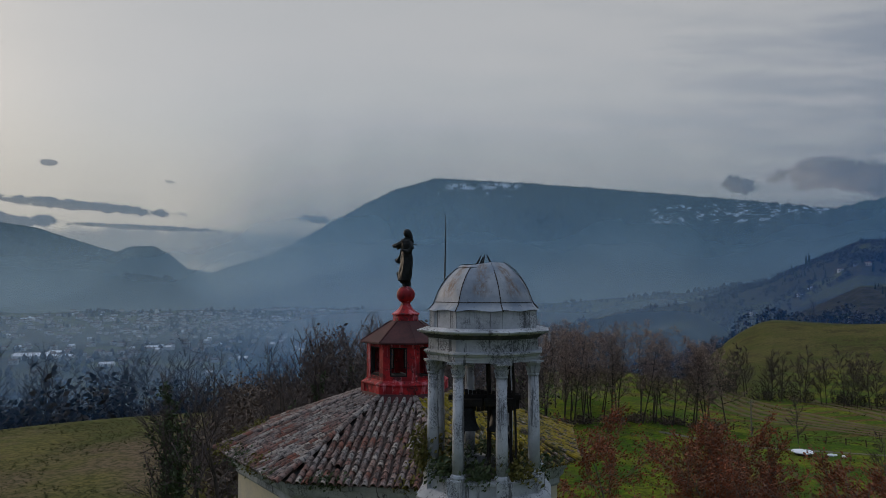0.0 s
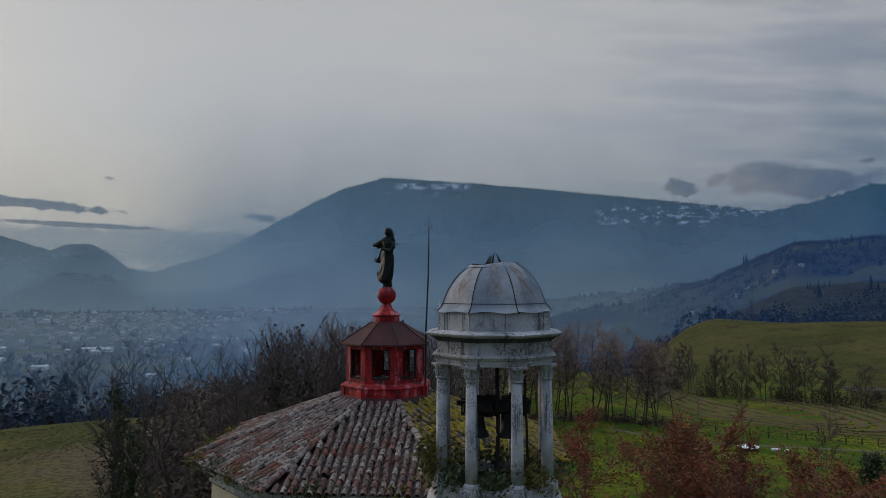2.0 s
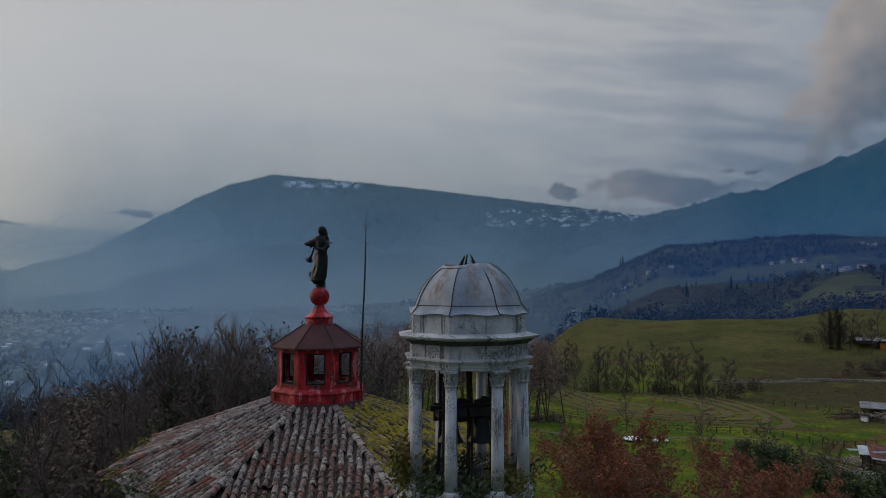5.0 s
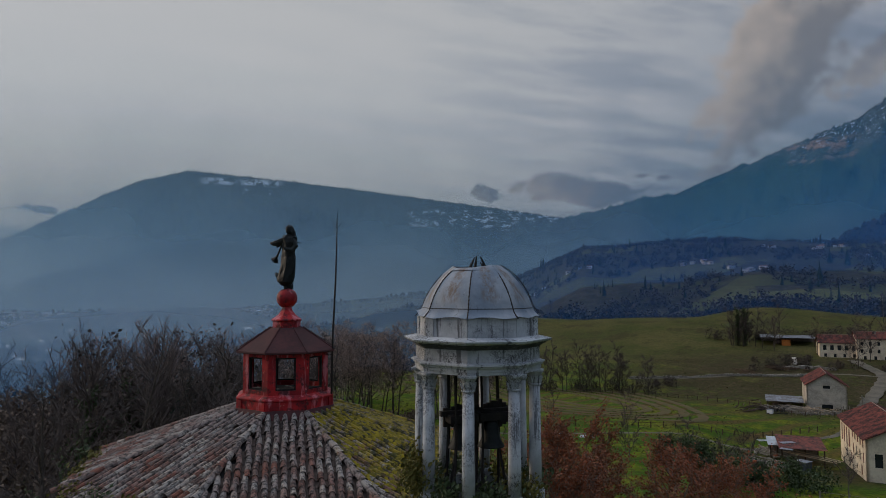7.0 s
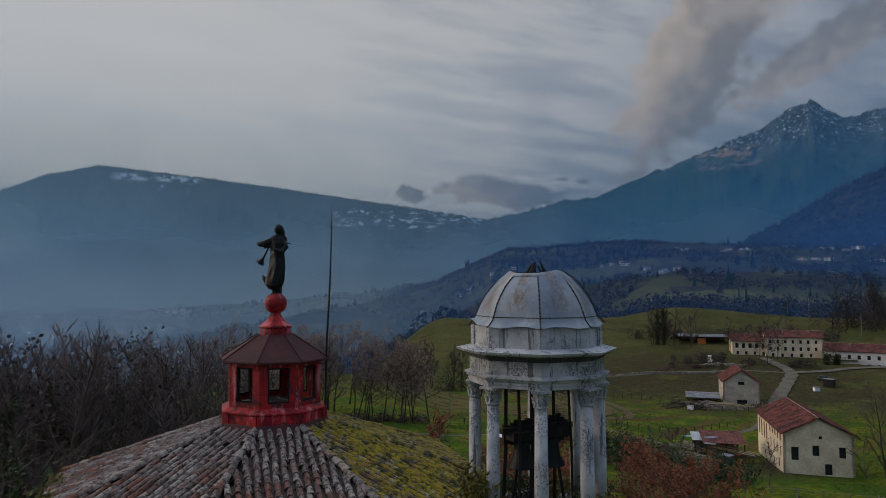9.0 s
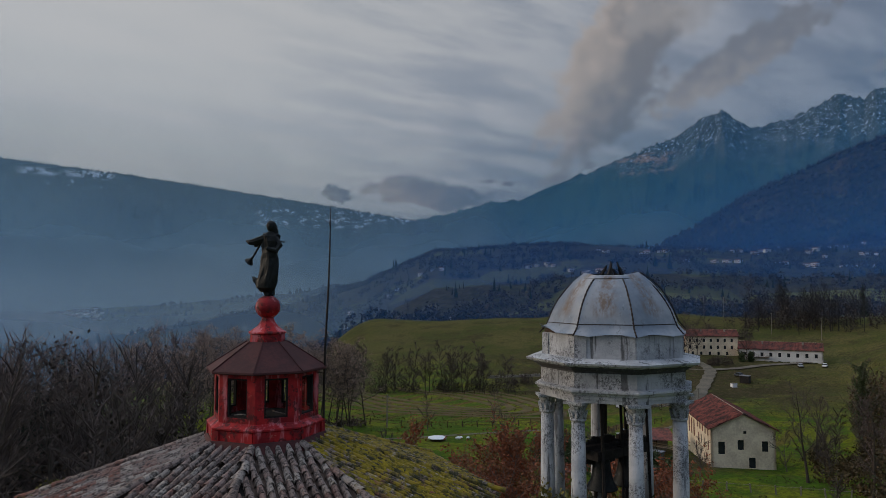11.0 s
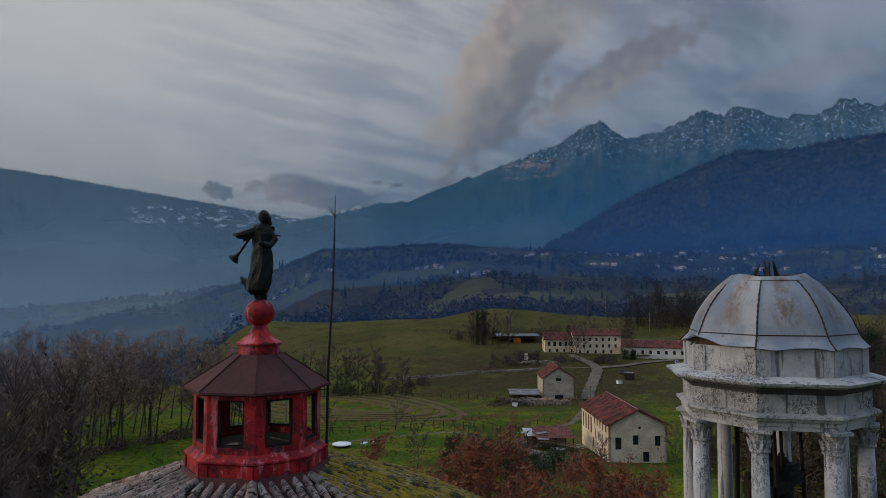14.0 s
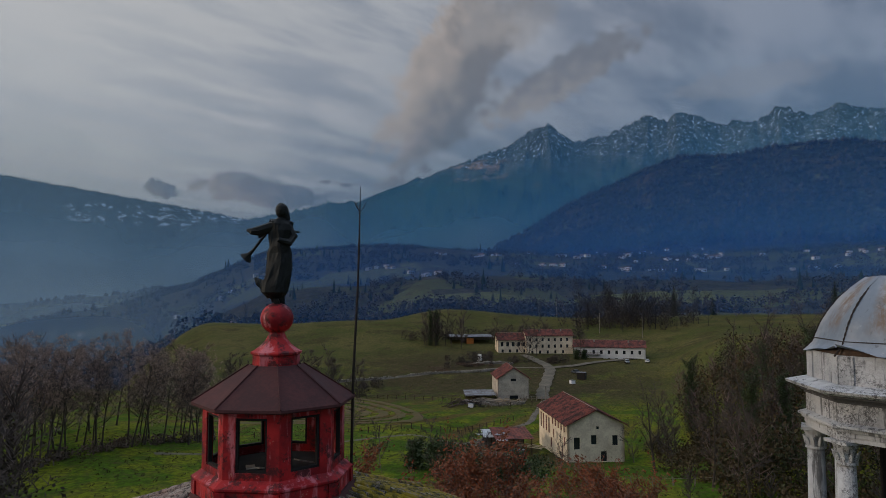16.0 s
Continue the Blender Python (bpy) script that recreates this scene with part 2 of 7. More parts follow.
def make_red():
    """Flaking red paint on metal and mortar, chalky pink and rust in places."""
    n = Nodes("flaking_red_paint", 0.62)
    base = n.mix(n.ramp(n.noise(2.0, 4), 0.35, 0.65), (0.42, 0.015, 0.018), (0.20, 0.006, 0.011))
    chalk = n.math("MULTIPLY", n.ramp(n.noise(2.2, 5, 0.65, stretch=(1.9, 1.9, 0.35)), 0.53, 0.65), 0.72)
    c = n.mix(chalk, base, (0.60, 0.20, 0.23))
    c = n.mix(n.math("MULTIPLY", n.ramp(n.noise(2.8, 6, 0.75), 0.50, 0.60), 0.88), c, (0.045, 0.010, 0.012))
    c = n.mix(n.math("MULTIPLY", n.ramp(n.noise(6.5, 5, 0.7), 0.63, 0.70), 0.7), c, (0.50, 0.27, 0.20))
    n.bump(n.noise(15.0, 4), 0.01)
    return n.done(c)


def make_tile(name, vary):
    """Old clay tiles: rust, brown, grey with lichen, black in the damp, moss to the right-hand slopes."""
    n = Nodes(name, 0.9)
    r = n.random() if vary == "object" else n.island()
    w = n.t.nodes.new("ShaderNodeTexWhiteNoise")
    w.noise_dimensions = "1D"
    n.t.links.new(r, w.inputs["W"])
    c = n.mix(r, (0.200, 0.074, 0.048), (0.128, 0.084, 0.069))
    c = n.mix(n.ramp(w.outputs[0], 0.62, 0.9), c, (0.34, 0.285, 0.24))
    x, y, z = n.xyz()
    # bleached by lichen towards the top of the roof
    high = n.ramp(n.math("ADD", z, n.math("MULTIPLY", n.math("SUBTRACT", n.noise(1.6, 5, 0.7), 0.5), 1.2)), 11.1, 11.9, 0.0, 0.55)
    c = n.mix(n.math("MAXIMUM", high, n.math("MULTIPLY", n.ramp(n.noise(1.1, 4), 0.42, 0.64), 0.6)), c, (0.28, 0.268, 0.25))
    c = n.mix(n.math("MULTIPLY", n.ramp(n.noise(9, 6, 0.75), 0.47, 0.58), 0.86), c, (0.026, 0.023, 0.022))
    lich = n.math("MULTIPLY", n.ramp(n.noise(26, 4, 0.7), 0.62, 0.70), 0.6)
    c = n.mix(lich, c, (0.42, 0.40, 0.35))
    side = n.math("ADD", n.math("ARCTAN2", y, x), n.math("MULTIPLY", n.math("SUBTRACT", n.noise(1.4, 6, 0.7), 0.5), 1.3))
    moss = n.math("MULTIPLY", n.math("MULTIPLY", n.ramp(side, -1.32, -1.02), n.ramp(side, 1.2, 0.7)), n.ramp(n.noise(5.0, 5, 0.7), 0.36, 0.5))
    c = n.mix(n.math("MULTIPLY", moss, 0.92), c, n.mix(n.ramp(n.noise(2.4, 5, 0.65), 0.42, 0.58), (0.024, 0.026, 0.007), (0.25, 0.180, 0.010)))
    n.bump(n.noise(30, 4), 0.01)
    return n.done(c)


def make_ground():
    """Meadows, ploughed strips and, far off, a patchwork of fields and dark woods."""
    n = Nodes("meadow_and_fields", 1.0)
    n.b.inputs["Specular IOR Level"].default_value = 0.05
    x, y, z = n.xyz()
    r = n.math("SQRT", n.math("ADD", n.math("MULTIPLY", x, x), n.math("MULTIPLY", y, y)))
    big, mid, tiny = n.noise(0.018, 5), n.noise(0.11, 5, 0.6), n.noise(1.2, 5, 0.7)
    green = n.mix(n.ramp(mid, 0.42, 0.58), (0.058, 0.112, 0.008), (0.145, 0.165, 0.012))
    dull = n.mix(n.ramp(n.noise(0.035, 6, 0.65), 0.4, 0.6), (0.112, 0.094, 0.036), (0.064, 0.068, 0.022))
    # the olive hill pasture lies farther off than the green meadow; brown, rough ground to the west
    west = n.ramp(n.math("ADD", n.math("MULTIPLY", x, -1.0), n.math("MULTIPLY", n.math("SUBTRACT", big, 0.5), 60.0)), 5.0, 35.0)
    far = n.ramp(n.math("ADD", r, n.math("MULTIPLY", n.math("SUBTRACT", big, 0.5), 260.0)), 170, 290)
    c = n.mix(n.math("MAXIMUM", n.math("MULTIPLY", far, 0.9), n.math("MULTIPLY", west, 0.85)), green, dull)
    c = n.mix(n.math("MULTIPLY", west, n.ramp(n.noise(0.05, 5, 0.6), 0.42, 0.62)), c, (0.135, 0.098, 0.062))
    # hay strips that curve over the meadow
    bend = n.math("ADD", n.math("MULTIPLY", n.math("SUBTRACT", y, n.math("MULTIPLY", x, 0.55)), 1.0), n.math("MULTIPLY", n.noise(0.012, 2), 46.0))
    strip = n.ramp(n.math("SINE", n.math("MULTIPLY", bend, 0.62)), 0.1, 0.9)
    zone = n.math("MULTIPLY", n.math("MULTIPLY", n.ramp(x, 30.0, 55.0), n.ramp(x, 175.0, 120.0)), n.math("MULTIPLY", n.ramp(r, 128.0, 150.0), n.ramp(r, 238.0, 205.0)))
    zone = n.math("MULTIPLY", zone, n.ramp(n.noise(0.05, 4, 0.6), 0.30, 0.46))
    c = n.mix(n.math("MULTIPLY", n.math("MULTIPLY", strip, zone), 0.9), c, (0.125, 0.070, 0.030))
    # patchwork beyond the near hills
    cell = n.voronoi(0.008)
    sepc = n.t.nodes.new("ShaderNodeSeparateColor")
    n.t.links.new(cell, sepc.inputs[0])
    patch = n.mix(sepc.outputs[0], (0.040, 0.046, 0.020), (0.125, 0.130, 0.040))
    patch = n.mix(n.ramp(n.math("ADD", sepc.outputs[1], n.math("MULTIPLY", n.math("SUBTRACT", n.noise(0.03, 5, 0.7), 0.5), 0.5)), 0.60, 0.70), n.mix(n.ramp(n.noise(0.06, 5, 0.75), 0.42, 0.60), (0.018, 0.020, 0.018), (0.058, 0.050, 0.038)), patch)
    c = n.mix(n.ramp(r, 520, 640), c, patch)
    # trodden, muddy yards round the farm buildings
    mud = n.math("ADD", n.ramp(n.math("SQRT", n.math("ADD", n.math("POWER", n.math("SUBTRACT", x, 192.0), 2.0), n.math("POWER", n.math("SUBTRACT", y, 150.0), 2.0))), 85.0, 30.0), n.ramp(n.math("SQRT", n.math("ADD", n.math("POWER", n.math("SUBTRACT", x, 101.0), 2.0), n.math("POWER", n.math("SUBTRACT", y, 70.0), 2.0))), 20.0, 8.0))
    mud = n.math("MULTIPLY", mud, n.ramp(n.noise(0.09, 6, 0.7), 0.36, 0.50))
    c = n.mix(n.math("MINIMUM", mud, 0.88), c, n.mix(n.ramp(n.noise(0.5, 5, 0.7), 0.4, 0.6), (0.072, 0.046, 0.030), (0.040, 0.034, 0.016)))
    c = n.mix(n.math("MULTIPLY", far, n.math("MULTIPLY", n.ramp(n.noise(0.075, 7, 0.75), 0.50, 0.60), 0.75)), c, (0.050, 0.040, 0.020))
    c = n.mix(n.math("MULTIPLY", n.ramp(tiny, 0.42, 0.58), 0.6), c, (0.024, 0.030, 0.010))
    c = n.mix(n.math("MULTIPLY", n.ramp(n.noise(0.35, 6, 0.75), 0.52, 0.64), 0.5), c, (0.085, 0.066, 0.030))
    n.bump(tiny, 0.25)
    return n.done(c)


def make_rock_forest(name, low, high, tree_line, snow, grain=0.017, cut=0.54, snowfields=(), turf=None, glades=0.0):
    """A mountainside: woods below, rock above, snow in the gullies."""
    n = Nodes(name, 1.0)
    n.b.inputs["Specular IOR Level"].default_value = 0.0
    x, y, z = n.xyz()
    wob = n.math("MULTIPLY", n.math("SUBTRACT", n.noise(0.006, 5), 0.5), 320.0)
    rock = n.ramp(n.math("ADD", z, wob), tree_line - 60, tree_line + 90)
    woods = n.mix(n.ramp(n.noise(0.02, 6, 0.65), 0.4, 0.62), low, tuple(v * 2.0 for v in low))
    woods = n.mix(n.math("MULTIPLY", n.ramp(n.noise(0.06, 4, 0.7), 0.45, 0.62), 0.7), woods, tuple(v * 3.2 for v in low))
    woods = n.mix(n.math("MULTIPLY", n.ramp(n.noise(0.0060, 6, 0.75), 0.58, 0.66), 0.8), woods, (0.090, 0.082, 0.046))
    c = n.mix(rock, woods, n.mix(n.ramp(n.noise(0.012, 6, 0.7, stretch=(1, 1, 0.35)), 0.4, 0.6), high, tuple(v * 0.55 for v in high)))
    if glades:
        # brown clearings and pale felled strips between the woods
        c = n.mix(n.math("MULTIPLY", n.ramp(n.noise(0.0075, 5, 0.6, stretch=(1, 1, 2.2)), 0.56, 0.62), glades), c, (0.075, 0.055, 0.036))
        c = n.mix(n.math("MULTIPLY", n.ramp(n.noise(0.012, 4, 0.6, stretch=(1, 1, 3.0)), 0.62, 0.66), glades), c, (0.11, 0.11, 0.05))
    if turf:
        # withered alpine grass on the shoulder below the peak
        bearing = n.math("MULTIPLY", n.math("ARCTAN2", x, n.math("ADD", y, 20.0)), 57.3)
        t = n.math("MULTIPLY", n.ramp(bearing, turf[0], turf[0] + 2), n.ramp(bearing, turf[1] + 2, turf[1]))
        t = n.math("MULTIPLY", n.math("MULTIPLY", t, n.ramp(z, turf[3], turf[3] - 60)), n.math("MULTIPLY", n.ramp(z, turf[2], turf[2] + 60), n.ramp(n.noise(0.011, 6, 0.7), 0.50, 0.58)))
        c = n.mix(n.math("MULTIPLY", t, 0.85), c, (0.34, 0.20, 0.13))
    gully = n.noise(grain, 7, 0.76, stretch=(1.0, 1.0, 0.42))
    s = n.math("MULTIPLY", n.ramp(gully, cut, cut + 0.035), n.ramp(n.math("ADD", z, n.math("MULTIPLY", wob, 0.6)), snow - 40, snow + 120))
    for a0, a1, z0, z1, grit, least in snowfields:
        # snow lying on open slopes between the woods
        bearing = n.math("MULTIPLY", n.math("ARCTAN2", x, n.math("ADD", y, 20.0)), 57.3)
        w = n.math("MULTIPLY", n.ramp(bearing, a0 - 0.6, a0 + 0.6), n.ramp(bearing, a1 + 0.6, a1 - 0.6))
        w = n.math("MULTIPLY", w, n.math("MULTIPLY", n.ramp(z, z0 - 12, z0 + 12), n.ramp(z, z1 + 12, z1 - 12)))
        s = n.math("MAXIMUM", s, n.math("MULTIPLY", w, n.ramp(n.noise(grit, 6, 0.7), least, least + 0.05)))
    c = n.mix(n.math("MULTIPLY", s, 0.8), c, (0.72, 0.75, 0.80))
    n.bump(n.noise(0.05, 5, 0.7), 12.0)
    return n.done(c)


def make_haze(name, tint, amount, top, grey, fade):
    """Painted haze: a tinted sheet that lets most light pass and scatters the rest."""
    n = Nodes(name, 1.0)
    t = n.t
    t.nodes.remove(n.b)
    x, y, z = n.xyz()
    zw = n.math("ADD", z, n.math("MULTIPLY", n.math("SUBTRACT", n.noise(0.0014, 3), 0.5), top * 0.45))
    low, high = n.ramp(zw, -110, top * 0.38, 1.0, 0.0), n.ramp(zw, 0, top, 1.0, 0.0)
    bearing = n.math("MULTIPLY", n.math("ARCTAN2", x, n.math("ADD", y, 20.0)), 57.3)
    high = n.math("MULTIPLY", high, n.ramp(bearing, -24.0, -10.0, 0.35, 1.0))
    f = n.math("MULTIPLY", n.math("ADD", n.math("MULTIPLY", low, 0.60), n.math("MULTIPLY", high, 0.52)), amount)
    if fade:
        # the haze tint thins out away from the valley
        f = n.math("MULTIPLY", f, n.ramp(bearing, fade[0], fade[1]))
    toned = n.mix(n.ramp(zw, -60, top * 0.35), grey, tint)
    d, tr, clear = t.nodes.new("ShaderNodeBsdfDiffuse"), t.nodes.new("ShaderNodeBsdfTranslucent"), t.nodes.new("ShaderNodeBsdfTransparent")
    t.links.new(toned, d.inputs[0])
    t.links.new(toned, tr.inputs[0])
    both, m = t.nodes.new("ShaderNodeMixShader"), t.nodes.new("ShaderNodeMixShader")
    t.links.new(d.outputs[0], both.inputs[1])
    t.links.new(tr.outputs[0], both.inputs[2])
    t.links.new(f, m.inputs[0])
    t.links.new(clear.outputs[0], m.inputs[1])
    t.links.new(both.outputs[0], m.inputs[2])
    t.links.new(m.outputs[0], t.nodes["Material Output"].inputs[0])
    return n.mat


# extra black under the cornice: part grime, part shade painted in
M_CORNICE = make_stucco("grimy_shaded_plaster", 0.16)
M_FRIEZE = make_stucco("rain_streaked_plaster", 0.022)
M_STUCCO, M_ZINC, M_RED = make_stucco(), make_zinc(), make_red()
# dark colour paints the shade in the gaps between cover tiles
M_CHANNEL = two_tone("gap_shade_channel_tile", (0.045, 0.036, 0.032), (0.10, 0.070, 0.056), 3.0, 0.95, 0.01, per="island")
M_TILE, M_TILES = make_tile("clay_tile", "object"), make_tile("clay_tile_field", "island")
M_GROUND = make_ground()
M_CREAM = two_tone("cream_plaster", (0.62, 0.55, 0.40), (0.50, 0.46, 0.37), 0.9, 0.9, 0.006)
M_ROOFRED = two_tone("dark_red_sheet", (0.042, 0.014, 0.015), (0.075, 0.022, 0.021), 1.6, 0.8, 0.006)
M_BRONZE = two_tone("dark_bronze", (0.024, 0.029, 0.029), (0.010, 0.012, 0.013), 4, 0.6, 0.004, 0.5)
M_IRON = two_tone("rusted_iron", (0.045, 0.034, 0.028), (0.02, 0.018, 0.017), 8, 0.7, 0.0, 0.4)
M_WOOD = two_tone("old_timber", (0.10, 0.065, 0.042), (0.045, 0.032, 0.024), 5, 0.85, 0.01)
M_CHAR = two_tone("blackened_timber", (0.030, 0.026, 0.024), (0.014, 0.013, 0.013), 5, 0.9, 0.01)
M_GREYWOOD = two_tone("grey_timber", (0.26, 0.23, 0.19), (0.15, 0.13, 0.11), 3, 0.9, 0.01)
M_PALEWOOD = two_tone("pale_sawn_timber", (0.46, 0.36, 0.24), (0.30, 0.23, 0.16), 2, 0.9, 0.01)
M_BARK = two_tone("bark", (0.078, 0.062, 0.050), (0.042, 0.035, 0.030), 3, 0.95, 0.02)
M_PALEBARK = two_tone("pale_bark", (0.17, 0.15, 0.13), (0.09, 0.075, 0.065), 3, 0.95, 0.01)
M_TWIG = two_tone("bare_twigs", (0.105, 0.080, 0.070), (0.056, 0.046, 0.044), 0.3, 1.0, per="island")
M_TWIGRED = two_tone("brown_twigs", (0.21, 0.145, 0.118), (0.105, 0.076, 0.066), 0.2, 1.0, per="island")
M_RUST = two_tone("rust_leaves", (0.28, 0.068, 0.028), (0.150, 0.074, 0.036), 0.7, 0.8, per="island")
M_IVY = two_tone("ivy_leaves", (0.026, 0.048, 0.018), (0.060, 0.080, 0.026), 0.8, 0.6, per="island")
M_IVYGOLD = two_tone("yellowing_leaves", (0.150, 0.120, 0.018), (0.060, 0.066, 0.014), 1.2, 0.7, per="island")
M_FIR = two_tone("fir_needles", (0.012, 0.024, 0.016), (0.022, 0.034, 0.020), 0.3, 1.0, per="island")
M_WOODS = two_tone("distant_woods", (0.026, 0.026, 0.027), (0.058, 0.050, 0.045), 0.02, 1.0, per="island", fine=0.3)
M_TUFT = two_tone("rough_grass", (0.038, 0.044, 0.014), (0.105, 0.094, 0.034), 0.08, 1.0, per="island")
M_MOSS = two_tone("yellow_green_moss", (0.022, 0.026, 0.006), (0.27, 0.200, 0.010), 1.6, 1.0, 0.02, per="island")
# near-black: paints shade inside lantern, turret and dome; also black frames and timber
M_DARK = two_tone("black_parts_and_inner_shade", (0.014, 0.013, 0.013), (0.022, 0.020, 0.019), 3, 0.9)
M_STONE = two_tone("rubble_stone", (0.34, 0.31, 0.27), (0.19, 0.175, 0.15), 0.7, 0.95, 0.03, fine=4)
M_YELLOWWALL = two_tone("stained_ochre_plaster", (0.82, 0.71, 0.53), (0.58, 0.47, 0.34), 0.35, 0.95, 0.01, fine=3)
M_WHITEWALL = two_tone("white_plaster", (0.72, 0.71, 0.68), (0.58, 0.57, 0.54), 0.3, 0.95, 0.01, fine=3)
M_OLDROOF = two_tone("farm_roof_tiles", (0.20, 0.060, 0.046), (0.036, 0.024, 0.022), 0.55, 0.95, 0.05, fine=2.2)
M_RIDGE = two_tone("mortared_ridge_tiles", (0.36, 0.27, 0.21), (0.16, 0.10, 0.08), 1.2, 0.95)
M_BARNWALL = two_tone("plastered_rubble", (0.56, 0.50, 0.40), (0.34, 0.30, 0.25), 0.5, 0.95, 0.03, fine=3)
M_ROWTWIG = two_tone("pinkish_brown_twigs", (0.40, 0.29, 0.235), (0.17, 0.125, 0.105), 0.2, 1.0, per="island")
M_BRUSH = two_tone("tangled_brush", (0.125, 0.078, 0.038), (0.026, 0.032, 0.015), 0.10, 1.0, per="island", fine=0.5)
M_BANK = two_tone("ivy_and_bramble", (0.105, 0.062, 0.034), (0.014, 0.030, 0.012), 0.06, 1.0, per="island", fine=0.5)
M_DARKBRUSH = two_tone("dark_bare_brush", (0.085, 0.060, 0.050), (0.030, 0.032, 0.027), 0.10, 1.0, per="island", fine=0.5)
M_BROWNBRUSH = two_tone("withered_brush", (0.175, 0.125, 0.092), (0.062, 0.052, 0.043), 0.10, 1.0, per="island", fine=0.5)
M_FARWOODS = two_tone("dark_far_woods", (0.024, 0.026, 0.024), (0.074, 0.064, 0.050), 0.02, 1.0, per="island", fine=0.3)
M_HILLWOODS = two_tone("hillside_woods", (0.008, 0.010, 0.011), (0.050, 0.046, 0.038), 0.006, 1.0, per="island", fine=0.05)
M_ORANGE = two_tone("orange_painted_boards", (0.60, 0.20, 0.04), (0.42, 0.14, 0.03), 1.5, 0.7)
M_FARWALL = two_tone("far_plaster", (0.60, 0.59, 0.56), (0.40, 0.38, 0.34), 0.02, 0.95, per="object")
M_FARROOF = two_tone("far_roof", (0.22, 0.13, 0.10), (0.12, 0.09, 0.08), 0.05, 0.95, per="object")
M_SHED = two_tone("corrugated_sheet", (0.21, 0.225, 0.25), (0.085, 0.075, 0.07), 0.5, 0.7, 0.01, fine=2.0)
M_SHEET = two_tone("pale_metal_sheet", (0.50, 0.54, 0.58), (0.36, 0.38, 0.41), 0.8, 0.45, 0.01, 0.2)
M_HAY = two_tone("brown_hay_strip", (0.115, 0.070, 0.032), (0.060, 0.064, 0.014), 0.35, 1.0, 0.05, fine=1.2)
M_ROAD = two_tone("pale_gravel_road", (0.150, 0.128, 0.098), (0.078, 0.070, 0.048), 0.25, 0.95, fine=3)
M_WHITE = two_tone("white_canvas", (0.80, 0.81, 0.82), (0.70, 0.71, 0.73), 0.6, 0.7)
M_SHUTTER = two_tone("faded_red_shutter", (0.16, 0.035, 0.03), (0.10, 0.03, 0.026), 2, 0.8)
M_TARP = two_tone("dark_blue_sheet", (0.035, 0.05, 0.07), (0.05, 0.06, 0.07), 2, 0.5, 0.01)
M_GLASS = two_tone("dark_window_glass", (0.02, 0.024, 0.028), (0.03, 0.034, 0.038), 1, 0.08)


# ---- building helpers ----
def link(name, bm, material, parent=None, label="", smooth=False):
    """A bmesh as one mesh object."""
    me = bpy.data.meshes.new(name)
    bmesh.ops.recalc_face_normals(bm, faces=bm.faces)
    bm.to_mesh(me)
    bm.free()
    if material:
        me.materials.append(material)
    if smooth:
        me.polygons.foreach_set("use_smooth", [True] * len(me.polygons))
    ob = new(name, me)
    if parent:
        ob.parent = parent
    if label:
        tagged(ob, label)
    return ob


def part(name, bm, material, parent, label="", smooth=False):
    return link(name, bm, material, parent, label, smooth)


def from_arrays(name, verts, faces, material, parent=None, smooth=False):
    me = bpy.data.meshes.new(name)
    me.from_pydata(verts, [], faces)
    me.materials.append(material)
    if smooth:
        me.polygons.foreach_set("use_smooth", [True] * len(me.polygons))
    ob = new(name, me)
    if parent:
        ob.parent = parent
    return ob


def empty(name, x=0, y=0, z=0, rz=0):
    ob = new(name)
    ob.empty_display_size = 0.1
    ob.matrix_basis = pose(x, y, z, 0, 0, rz)
    return ob


def box(bm, x0, x1, y0, y1, z0, z1, m=None):
    v = [bm.verts.new((x, y, z)) for z in (z0, z1) for y in (y0, y1) for x in (x0, x1)]
    for f in ((0, 2, 3, 1), (4, 5, 7, 6), (0, 1, 5, 4), (2, 6, 7, 3), (0, 4, 6, 2), (1, 3, 7, 5)):
        bm.faces.new([v[i] for i in f])
    if m is not None:
        bmesh.ops.transform(bm, matrix=m, verts=v)
    return v


def lathe(bm, profile, sides, phase=0.0, cap=True, centre=(0, 0)):
    """Turns (radius, height) pairs round the axis, with that many sides. Radius is to the corners."""
    rings = []
    for r, z in profile:
        rings.append([bm.verts.new((centre[0] + r * math.cos(phase + 2 * math.pi * k / sides), centre[1] + r * math.sin(phase + 2 * math.pi * k / sides), z)) for k in range(sides)])
    for a, b in zip(rings, rings[1:]):
        for k in range(sides):
            bm.faces.new((a[k], a[(k + 1) % sides], b[(k + 1) % sides], b[k]))
    if cap:
        bm.faces.new(rings[0][::-1])
        bm.faces.new(rings[-1])
    return rings


def tube(bm, points, radii, sides=5):
    """A tapered tube along points."""
    rings = []
    pts = [Vector(p) for p in points]
    for i, p in enumerate(pts):
        d = (pts[min(i + 1, len(pts) - 1)] - pts[max(i - 1, 0)]).normalized()
        a = d.orthogonal().normalized()
        b = d.cross(a)
        rings.append([bm.verts.new(p + radii[i] * (a * math.cos(2 * math.pi * k / sides) + b * math.sin(2 * math.pi * k / sides))) for k in range(sides)])
    for a, b in zip(rings, rings[1:]):
        off = min(range(sides), key=lambda s: sum((a[k].co - b[(k + s) % sides].co).length for k in range(sides)))
        for k in range(sides):
            bm.faces.new((a[k], a[(k + 1) % sides], b[(k + 1 + off) % sides], b[(k + off) % sides]))
    bm.faces.new(rings[0][::-1])
    bm.faces.new(rings[-1])


def bend(v, lo, hi):
    t = np.clip((v - lo) / (hi - lo), 0, 1)
    return t * t * (3 - 2 * t)


